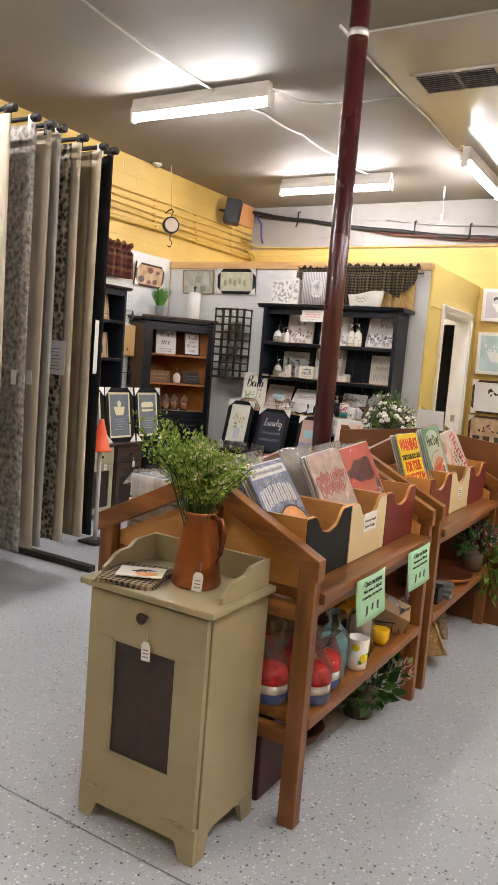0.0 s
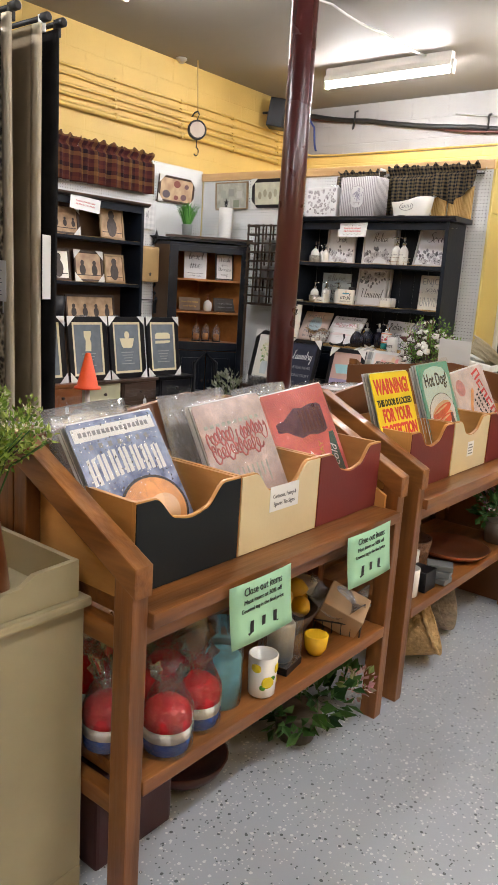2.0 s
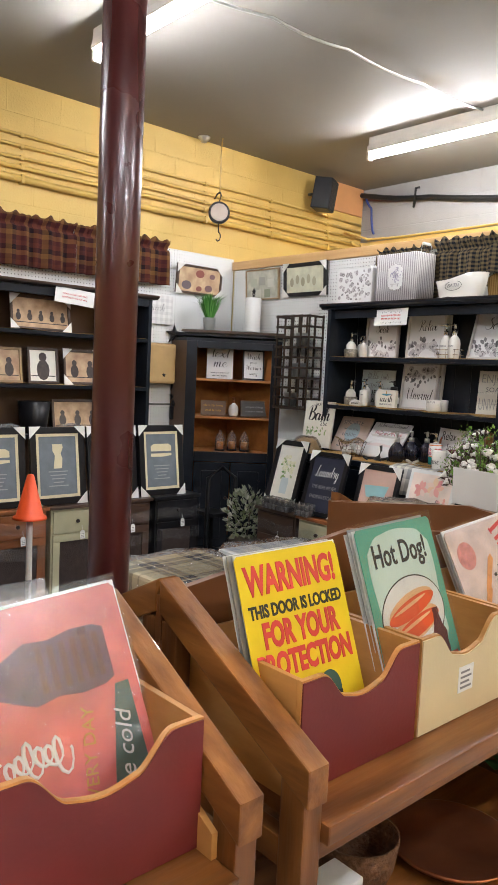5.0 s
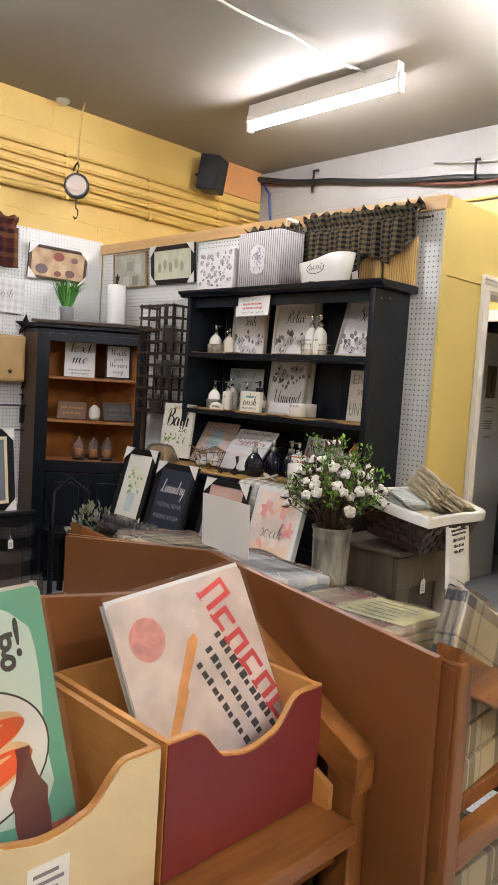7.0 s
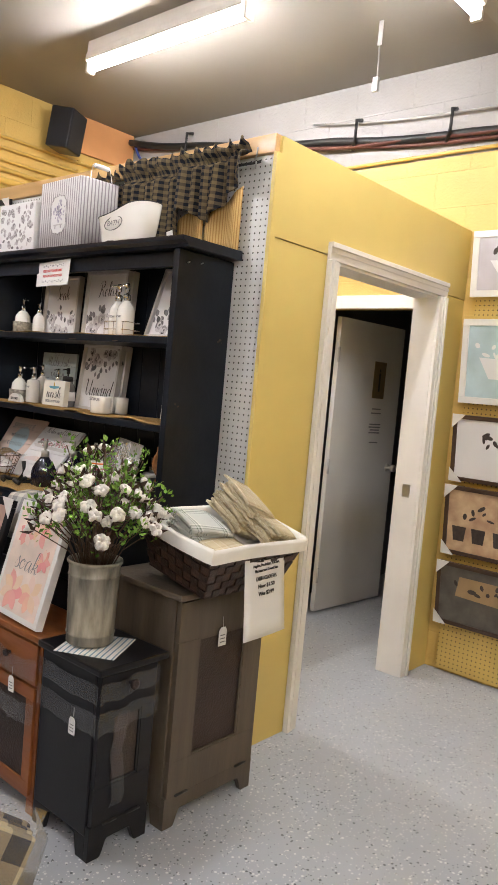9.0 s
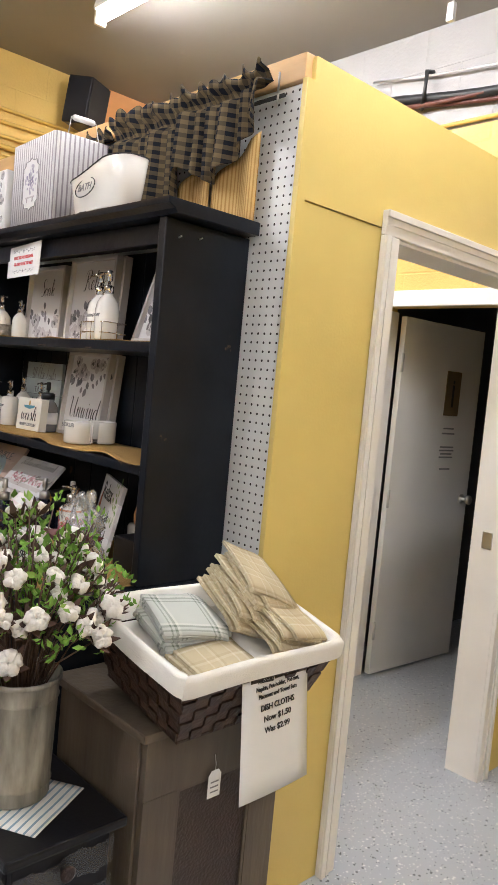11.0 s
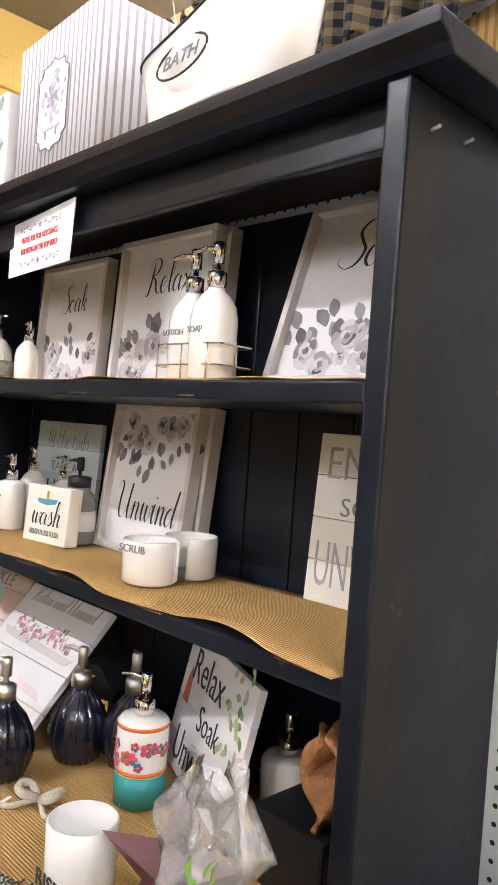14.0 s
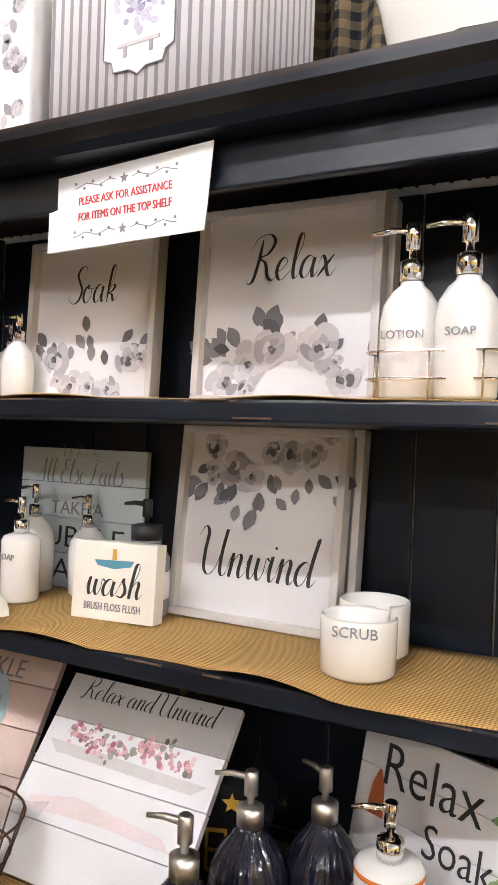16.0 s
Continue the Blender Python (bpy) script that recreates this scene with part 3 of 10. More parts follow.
cable(((-5.09, 8.66, 3.335), (-4.3, 8.69, 3.215), (-3.1, 8.69, 3.065), (-2.2, 8.69, 2.985), (-1.0, 8.69, 2.95), (0.5, 8.69, 2.93)), 0.024, M["rubber"], "thick black cable strung along white block wall")
cable(((-5.09, 8.70, 3.30), (-4.2, 8.705, 3.205), (-3.0, 8.705, 3.02), (-2.0, 8.705, 2.945), (0.5, 8.705, 2.89)), 0.012, M["redcable"], "thin brown cable strung along white block wall")
cable(((-3.4, 8.68, 3.06), (-2.6, 8.68, 3.0), (-1.5, 8.68, 2.97), (0.5, 8.68, 2.945)), 0.012, M["redcable"], "thin brown cable strung along white block wall")
cable(((-3.3, 8.70, 3.2), (-2.2, 8.70, 3.11), (-1.2, 8.70, 3.10)), 0.006, M["galv"], "thin grey wire across the white block wall")
cable(((-5.06, 8.68, 3.33), (-4.98, 8.69, 3.2), (-4.96, 8.69, 3.02), (-4.93, 8.69, 2.95)), 0.011, M["bluecable"], "blue cable hanging in the wall corner")
for x, z in ((-4.45, 3.21), (-2.95, 3.06), (-2.32, 3.02), (-1.6, 2.98)):
    bm = bm_new()
    tube(bm, ((x, 8.725, z + 0.12), (x + 0.01, 8.66, z + 0.1), (x + 0.01, 8.655, z - 0.03), (x - 0.03, 8.70, z - 0.06)), 0.012, 6)
    solid("cable_hook", bm, M["rubber"], "black hook that carries the cables", "hook", "cable hooks")

# ceiling cable and hangers
cable(((-3.24, 3.6, 3.392), (-3.30, 4.9, 3.390), (-3.18, 5.6, 3.390), (-3.13, 6.15, 3.390), (-3.10, 6.85, 3.390), (-3.05, 7.5, 3.390)), 0.008, M["galv"], "grey flex running across the ceiling")
cable(((-2.84, 5.12, 3.370), (-2.7, 5.5, 3.390), (-2.05, 5.56, 3.390)), 0.007, M["galv"], "grey flex running across the ceiling")
cable(((-2.0, 4.4, 3.380), (-1.985, 6.0, 3.375), (-1.97, 7.3, 3.370)), 0.009, M["galv"], "grey flex running along the ceiling panel")
hang = thing("ceiling_bracket", pose(-2.47, 8.12, 0), "small steel bracket hanging from the ceiling", "bracket")
bm = bm_new()
box(bm, -0.012, 0.012, -0.003, 0.003, 3.28, 3.40)
tube(bm, ((0, 0, 3.28), (0.005, 0, 3.12)), 0.004, 6)
part("strap", bm, M["galv"], hang)
bm = bm_new()
box(bm, -0.015, 0.015, -0.01, 0.01, 3.05, 3.12, 0.002)
part("clip", bm, M["galv"], hang)


def fluorescent(m, label):
    th = thing("ceiling_lamp", m, label, "lamp", "fluorescent ceiling lamps")
    bm = bm_new()
    prism(bm, ((-0.03, 0.0), (0.03, 0.0), (0.034, -0.06), (0.046, -0.104), (0.042, -0.112), (-0.042, -0.112), (-0.046, -0.104), (-0.034, -0.06)), 1.22, "x", -0.61, 0.002)
    part("housing", bm, M["lampbody"], th)
    for s in (-1, 1):
        bm = bm_new()
        box(bm, s * 0.618 - 0.013, s * 0.618 + 0.013, -0.028, 0.028, -0.172, -0.06, 0.008)
        part("lamp_holder", bm, M["lampbody"], th)
    bm = bm_new()
    tube(bm, ((-0.6, 0, -0.143), (0.6, 0, -0.143)), 0.019, 14)
    part("tube", bm, M["tube"], th, "bright white glowing tube")
    return th


LAMP = "lit white fluorescent tube fixture on the ceiling"
lamp = fluorescent(pose(-3.43, 5.05, 3.40), LAMP)
for x, y, a in ((-3.43, 7.50, 0), (-1.9, 7.40, 90), (-3.43, 2.4, 0), (0.55, 2.75, 90), (0.55, 0.2, 90), (0.7, 5.6, 90), (-3.43, -0.6, 0), (1.9, 4.2, 90)):
    copy_thing(lamp, pose(x, y, 3.40 if x != -1.9 else 3.384, 0, 0, a))

vent = thing("ceiling_vent", pose(-1.58, 5.38, 3.384), "grey slatted air return grille in the ceiling", "vent")
bm = bm_new()
for a in ((-0.28, 0.28, -0.18, -0.15, -0.012, 0), (-0.28, 0.28, 0.15, 0.18, -0.012, 0), (-0.28, -0.25, -0.15, 0.15, -0.012, 0), (0.25, 0.28, -0.15, 0.15, -0.012, 0), (-0.012, 0.012, -0.15, 0.15, -0.012, 0)):
    box(bm, *a)
part("vent_frame", bm, M["panel_grey"], vent)
# dark sheet added behind the slats as the shade of the duct
bm = bm_new()
box(bm, -0.25, 0.25, -0.15, 0.15, -0.003, -0.001)
part("duct_shade_sheet", bm, M["dark"], vent)
for i in range(9):
    bm = bm_new()
    box(bm, -0.25, 0.25, -0.012, 0.012, -0.0015, 0.0015, 0, pose(0, -0.133 + i * 0.033, -0.010, 35, 0, 0))
    part("slat", bm, M["panel_grey"], vent)

pole = thing("support_pole", pose(-1.553, 3.69, 0), "oxblood painted steel pole from floor to ceiling", "pole")
bm = bm_new()
lathe(bm, ((0.046, 0.01), (0.046, 3.39)), 28)
part("shaft", bm, M["pole"], pole)
bm = bm_new()
box(bm, -0.09, 0.09, -0.09, 0.09, 0, 0.012)
part("base_plate", bm, M["pole"], pole)
bm = bm_new()
box(bm, -0.1, 0.1, -0.1, 0.1, 3.388, 3.399)
part("cap_plate", bm, M["pole"], pole)
bm = bm_new()
lathe(bm, ((0.0465, 2.965), (0.050, 2.97), (0.050, 2.995), (0.0465, 3.0)), 24)
part("collar", bm, M["galv"], pole, "thin steel collar on the pole")

# ---- display stands down the middle of the shop ----
def stand(m, label, boards=True):
    """Faces local +x; 1.19 wide along y, 0.43 deep; the origin is on the floor in the middle of the front."""
    th = thing("display_stand", m, label, "stand", "pine display stands")
    for y0 in (-0.595, 0.55):
        bm = bm_new()
        box(bm, -0.062, -0.004, y0, y0 + 0.045, 0, 0.845, 0.004)
        part("leg", bm, M["standz"], th)
        bm = bm_new()
        box(bm, -0.425, -0.375, y0 + 0.002, y0 + 0.043, 0, 1.0, 0.004)
        part("leg", bm, M["standz"], th)
        bm = bm_new()
        prism(bm, ((-0.43, 1.015), (0.005, 0.80), (0.005, 0.868), (-0.43, 1.083)), 0.05, "y", y0 - 0.003, 0.004)
        part("side_rail", bm, M["standx"], th)
        bm = bm_new()
        i0 = y0 + 0.046 if y0 < 0 else y0 - 0.013
        prism(bm, ((-0.40, 0.757), (-0.045, 0.757), (-0.045, 0.80), (-0.40, 0.975)), 0.012, "y", i0, 0.001)
        if boards:
            part("side_board", bm, M["pine"], th)
        bm = bm_new()
        box(bm, -0.37, -0.064, y0 + 0.005, y0 + 0.04, 0.665, 0.718, 0.003)
        part("crossbar", bm, M["standx"], th)
        bm = bm_new()
        box(bm, -0.37, -0.064, y0 + 0.005, y0 + 0.04, 0.262, 0.308, 0.003)
        part("crossbar", bm, M["standx"], th)
    bm = bm_new()
    box(bm, -0.425, 0.012, -0.548, 0.548, 0.721, 0.757, 0.004)
    part("shelf", bm, M["stand"], th)
    bm = bm_new()
    box(bm, -0.425, -0.002, -0.548, 0.548, 0.312, 0.35, 0.004)
    part("shelf", bm, M["stand"], th)
    bm = bm_new()
    box(bm, -0.06, -0.03, -0.548, 0.548, 0.665, 0.72, 0.003)
    part("apron", bm, M["stand"], th)
    bm = bm_new()
    prism(bm, ((-0.595, 0.70), (0.595, 0.70), (0.595, 1.05), (0.0, 1.125), (-0.595, 1.05)), 0.012, "x", -0.444, 0.001)
    part("back_panel", bm, M["board"], th, "brown hardboard back with a peaked top")
    return th


stand1 = stand(pose(-0.93, 2.995, 0), "brown stained pine stand with a sloping top beside aisle")
stand2 = copy_thing(stand1, pose(-0.93, 4.29, 0))
copy_thing(stand1, pose(-1.80, 2.995, 0, 0, 0, 180))
copy_thing(stand1, pose(-1.80, 4.29, 0, 0, 0, 180))
stand3 = stand(pose(-1.393, 5.35, 0, 0, 0, 90), "brown stained pine end stand with wrapped throws", False)
bm = bm_new()
prism(bm, ((-0.58, 0.0), (0.57, 0.0), (0.57, 1.05), (0.0, 1.128), (-0.57, 1.068)), 0.016, "x", -0.462, 0.001)
part("end_panel", bm, M["board"], stand3, "full height brown hardboard end panel")
bm = bm_new()
box(bm, -0.44, -0.40, -0.605, -0.555, 0, 1.06, 0.004)
part("corner_post", bm, M["standz"], stand3)


def bin_box(m, face, label):
    """Open box, 0.352 wide along y, 0.32 deep, faces +x, with a dip in its front board."""
    th = thing("display_bin", m, label, "bin", "sign bins")
    w, h, d = 0.176, 0.215, 0.32
    top = [(-w, h), (-w + 0.055, h)]
    for i in range(1, 9):
        t = i / 9
        top.append((-w + 0.055 + 0.07 * t, h - 0.055 * (0.5 - 0.5 * math.cos(math.pi * t))))
    for i in range(1, 10):
        t = i / 10
        top.append((-w + 0.125 + 0.102 * t, h - 0.055 - 0.010 * math.sin(math.pi * t)))
    for i in range(0, 9):
        t = i / 9
        top.append((w - 0.125 + 0.07 * t, h - 0.055 + 0.055 * (0.5 - 0.5 * math.cos(math.pi * t))))
    top += [(w - 0.055, h), (w, h)]
    bm = bm_new()
    prism(bm, [(-w, 0), (w, 0)] + top[::-1], 0.010, "x", -0.012)
    part("front_edge", bm, M["pine"], th, "bare pine front board")
    bm = bm_new()
    prism(bm, [(-w + 0.002, 0.002), (w - 0.002, 0.002)] + [(a * 0.99, b - 0.004) for a, b in top[::-1]], 0.003, "x", -0.0018)
    part("front_face", bm, face, th, "painted front face")
    for s in (-1, 1):
        bm = bm_new()
        y0 = s * w - (0.012 if s > 0 else 0)
        box(bm, -d, -0.0125, y0, y0 + 0.012, 0, h - 0.001, 0.001)
        part("side_board", bm, M["pine"], th)
    bm = bm_new()
    box(bm, -d, -d + 0.01, -w + 0.0125, w - 0.0125, 0, h)
    part("back_board", bm, M["pine"], th)
    bm = bm_new()
    box(bm, -d + 0.0105, -0.0125, -w + 0.0125, w - 0.0125, 0.001, 0.01)
    part("base_board", bm, M["pine"], th)
    return th


for y, f, lb in ((2.65, "chalk", "pine bin with a black painted front, half full"), (3.006, "cream", "pine bin with a cream painted front and price card"), (3.362, "burgundy", "pine bin with a burgundy painted front"), (3.935, "burgundy", "pine bin with a burgundy painted front and yellow sign"), (4.297, "cream", "pine bin with a cream painted front and sticker"), (4.66, "burgundy", "pine bin with a burgundy painted front")):
    b = bin_box(pose(-1.012, y, 0.758), M[f], lb)
    if y == 3.006:
        bm = bm_new()
        box(bm, 0.0016, 0.0026, -0.055, 0.075, 0.095, 0.165)
        c = part("price_card", bm, M["paper"], b, "white card with two printed lines")
        letters("lettering", "Cartoons, Funny &", 0.0165, pose(0.0032, 0.01, 0.136, 90, 0, 90), M["greyink"], c, width=0.105)
        letters("lettering", "Sports Tin Signs", 0.0165, pose(0.0032, 0.01, 0.114, 90, 0, 90), M["greyink"], c, width=0.095)
    if y == 4.297:
        bm = bm_new()
        box(bm, 0.0016, 0.0024, -0.03, 0.03, 0.06, 0.12)
        c = part("sticker", bm, M["paper"], b, "small white barcode sticker")
        bm = bm_new()
        for i in range(4):
            box(bm, 0.0025, 0.003, -0.022, 0.022 - 0.008 * (i % 2), 0.068 + i * 0.012, 0.073 + i * 0.012)
        part("printed_text", bm, M["greyink"], c)


def disc(bm, cx, cy, rx, ry, z, n=24, rot=0.0, thick=0.0006):
    pts = []
    for i in range(n):
        a = 2 * math.pi * i / n
        u, v = rx * math.cos(a), ry * math.sin(a)
        pts.append((cx + u * math.cos(rot) - v * math.sin(rot), cy + u * math.sin(rot) + v * math.cos(rot)))
    prism(bm, pts, thick, "z", z)


def blob(bm, pts, z, thick=0.0006):
    prism(bm, pts, thick, "z", z)


SHEETS = {"blue": mat("blue_tin_print", (0.05, 0.09, 0.30), 0.3, var=0.5, scale=25, col2=(0.35, 0.42, 0.62), bump=0.02), "pale": mat("pale_tin_print", (0.62, 0.50, 0.46), 0.25, var=0.25, scale=18, bump=0.02), "red": mat("red_tin_print", (0.64, 0.16, 0.14), 0.25, var=0.22, scale=9, bump=0.02), "yellow": mat("yellow_tin_print", (0.80, 0.58, 0.02), 0.35, var=0.06, scale=14, bump=0.02), "green": mat("green_tin_print", (0.12, 0.42, 0.30), 0.3, var=0.08, bump=0.02), "pink": mat("faded_pink_tin_print", (0.66, 0.55, 0.50), 0.3, var=0.22, scale=14, bump=0.02), "steel": mat("tin_sheet_edge", (0.5, 0.5, 0.5), 0.3, metal=0.8), "mintwhite": mat("pale_mint_print", (0.62, 0.74, 0.66), 0.3, var=0.04, bump=0.02), "bun": mat("bun_print", (0.75, 0.48, 0.26), 0.4, var=0.1, bump=0.01), "sausage": mat("sausage_print", (0.70, 0.10, 0.03), 0.35, var=0.1, bump=0.01), "cola": mat("dark_bottle_print", (0.13, 0.03, 0.03), 0.3, bump=0.01), "orange": mat("orange_print", (0.75, 0.33, 0.10), 0.35, var=0.2, scale=20, bump=0.01), "dkgreen": mat("dark_green_print", (0.04, 0.10, 0.08), 0.3, bump=0.01), "glass": mat("bottle_glass_print", (0.13, 0.045, 0.07), 0.3, var=0.3, scale=30, bump=0.01)}


def tin_sign(m, w, h, base, label, art, backs=5, lean=None, wrap=True):
    """A stack of thin tin sheets, the front one printed; local x across, y up the sheet, z towards the viewer."""
    th = thing("tin_sign", m, label, "tin sign", "tin signs in the bins")
    bm = bm_new()
    prism(bm, ((-w / 2 + 0.008, -h / 2), (w / 2 - 0.008, -h / 2), (w / 2, -h / 2 + 0.008), (w / 2, h / 2 - 0.008), (w / 2 - 0.008, h / 2), (-w / 2 + 0.008, h / 2), (-w / 2, h / 2 - 0.008), (-w / 2, -h / 2 + 0.008)), 0.0015, "z", 0)
    sheet_ob = part("printed_sheet", bm, SHEETS[base], th)
    art(th)
    for i in range(backs):
        bm = bm_new()
        dx = random.uniform(-0.006, 0.006)
        box(bm, -w / 2 + dx, w / 2 + dx, -h / 2, h / 2 + random.uniform(-0.004, 0.008), -0.006 * (i + 1), -0.006 * (i + 1) + 0.002)
        part("tin_sheet", bm, SHEETS["steel"] if i % 2 else M["paper"], th)
    if wrap:
        bm = bm_new()
        ph = random.uniform(0, 6)
        sheet(bm, 10, 12, lambda u, v: ((u - 0.5) * (w + 0.012), (v - 0.5) * h + v * 0.015, 0.006 + 0.003 * math.sin(9 * u + ph) * math.sin(7 * v + ph)))
        part("plastic_sleeve", bm, M["sleeve"], th, "clear plastic sleeve")
    return th


def print_on(th, name, bm, material):
    return part(name, bm, material, th)


def art_blue(th):
    bm = bm_new()
    box(bm, -0.135, 0.135, 0.118, 0.152, 0.0016, 0.002)
    print_on(th, "pale_band", bm, M["whiteink"])
    bm = bm_new()
    for i in range(7):
        box(bm, -0.10 + i * 0.031, -0.088 + i * 0.031, 0.095, 0.108, 0.0016, 0.0022)
    for i in range(16):
        box(bm, -0.118 + i * 0.0148, -0.108 + i * 0.0148, 0.129, 0.141, 0.0022, 0.0026)
    print_on(th, "small_letter_print", bm, M["greyink"])
    bm = bm_new()
    for i in range(7):
        x0 = -0.125 + i * 0.036
        lift = 0.016 * math.sin(math.pi * (i + 0.5) / 7)
        for u0, u1 in ((0, 11), (15, 27)):
            prism(bm, [(x0 + 0.001 * u0, 0.004 + lift), (x0 + 0.001 * u1, 0.006 + lift), (x0 + 0.001 * u1 - 0.001, 0.072 + lift), (x0 + 0.001 * u0 + 0.001, 0.070 + lift)], 0.0006, "z", 0.0016)
    print_on(th, "letter_print", bm, M["whiteink"])
    bm = bm_new()
    disc(bm, 0.025, -0.085, 0.112, 0.088, 0.0028, 36)
    print_on(th, "dark_ring", bm, M["ink"])
    bm = bm_new()
    disc(bm, 0.025, -0.085, 0.104, 0.081, 0.0032, 36)
    print_on(th, "orange_ball", bm, SHEETS["orange"])
    bm = bm_new()
    disc(bm, 0.045, -0.098, 0.062, 0.045, 0.0036, 28, 0.3)
    print_on(th, "pale_patch", bm, SHEETS["bun"])
    rn = random.Random(31)
    for nm, mm, n in (("white_fleck_print", "whiteink", 150), ("dark_fleck_print", "ink", 90)):
        bm = bm_new()
        for i in range(n):
            x, y = rn.uniform(-0.135, 0.125), rn.uniform(-0.155, 0.155)
            w, h = rn.uniform(0.002, 0.006), rn.uniform(0.002, 0.007)
            z = {"whiteink": 0.0023, "ink": 0.0025}[mm]
            prism(bm, ((x, y), (x + w, y + 0.3 * h), (x + 0.8 * w, y + h), (x + 0.1 * w, y + 0.8 * h)), 0.0004, "z", z)
        tagged(print_on(th, nm, bm, M[mm]), kind="stuff")


def swash(bm, x0, x1, y, amp, wid, ph, z=0.0016):
    """A run of flowing loops, as of handwriting."""
    n = int(abs(x1 - x0) / 0.022) + 2
    pts = []
    for i in range(n * 10 + 1):
        t = i / (n * 10)
        a = 2 * math.pi * n * t + ph
        big = 1.7 if (int(t * n) % 3 == 0) else 0.9
        pts.append((x0 + (x1 - x0) * t + 0.010 * math.cos(a), y + 0.016 * big * math.sin(a) + amp * math.sin(3 * t), z + 0.0006))
    rad = [0.0016 + 0.0022 * abs(math.sin(0.31 * i + ph)) for i in range(len(pts))]
    tube(bm, pts, rad, 5)
    for v in bm.verts:
        v.co.z = min(v.co.z, z + 0.0010)


def art_pale(th):
    bm = bm_new()
    swash(bm, -0.12, -0.01, 0.065, 0.014, 0.02, 0.4)
    swash(bm, 0.005, 0.125, 0.062, 0.014, 0.02, 1.9)
    swash(bm, -0.115, 0.09, 0.032, 0.004, 0.006, 0.0)
    print_on(th, "red_script_shape", bm, mat("faded_red_ink", (0.50, 0.12, 0.12), 0.4, var=0.3, scale=50, bump=0))
    bm = bm_new()
    for i in range(10):
        box(bm, -0.12 + 0.024 * i, -0.106 + 0.024 * i, 0.105, 0.115, 0.0016, 0.0022)
        box(bm, -0.11 + 0.021 * i, -0.104 + 0.021 * i, -0.06 - 0.02 * (i % 2), -0.02, 0.0016, 0.0022)
    print_on(th, "faded_print", bm, mat("faded_green_ink", (0.40, 0.44, 0.38), 0.4, var=0.3, scale=40, bump=0))


def art_red(th):
    bm = bm_new()
    prof = [(-0.125, 0.013), (-0.11, 0.017), (-0.085, 0.018), (-0.055, 0.034), (-0.02, 0.050), (0.02, 0.045), (0.06, 0.052), (0.10, 0.050), (0.118, 0.042)]
    blob(bm, [(a, 0.075 - r) for a, r in prof] + [(a, 0.075 + r) for a, r in prof[::-1]], 0.0016)
    print_on(th, "bottle_shape", bm, SHEETS["glass"])
    bm = bm_new()
    for k in range(6):
        box(bm, -0.005 + 0.02 * k, 0.005 + 0.02 * k, 0.04, 0.112, 0.0023, 0.0027)
    print_on(th, "bottle_flutes", bm, SHEETS["cola"])
    bm = bm_new()
    blob(bm, ((0.06, -0.18), (0.14, -0.18), (0.14, 0.02), (0.115, 0.02)), 0.0016)
    print_on(th, "dark_band", bm, SHEETS["dkgreen"])
    letters("lettering", "ice cold", 0.042, pose(0.105, -0.09, 0.0026, 0, 0, 80), M["whiteink"], th, shear=0.3)
    letters("lettering", "EVERY DAY", 0.030, pose(0.045, -0.075, 0.0026, 0, 0, 80), M["goldink"], th)
    bm = bm_new()
    swash(bm, -0.10, 0.01, -0.06, 0.014, 0.022, 0.9)
    print_on(th, "white_script_shape", bm, M["whiteink"])


def art_warning(th):
    for t, y, s, mm, w in (("WARNING!", 0.118, 0.078, "redink", 0.255), ("THIS DOOR IS LOCKED", 0.060, 0.034, "ink", 0.262), ("FOR YOUR", 0.012, 0.066, "redink", 0.215), ("PROTECTION", -0.046, 0.062, "redink", 0.262)):
        letters("lettering", t, s, pose(0, y, 0.002, 0, 0, 0), M[mm], th, width=w, bold=0.0028 if mm == "redink" else 0.0012)
    bm = bm_new()
    disc(bm, 0.05, -0.115, 0.030, 0.034, 0.0016)
    print_on(th, "green_emblem", bm, SHEETS["dkgreen"])
    bm = bm_new()
    box(bm, -0.10, 0.08, -0.135, -0.125, 0.0016, 0.0024)
    box(bm, -0.115, -0.07, -0.15, -0.13, 0.0016, 0.0024)
    print_on(th, "dark_bar", bm, M["ink"])


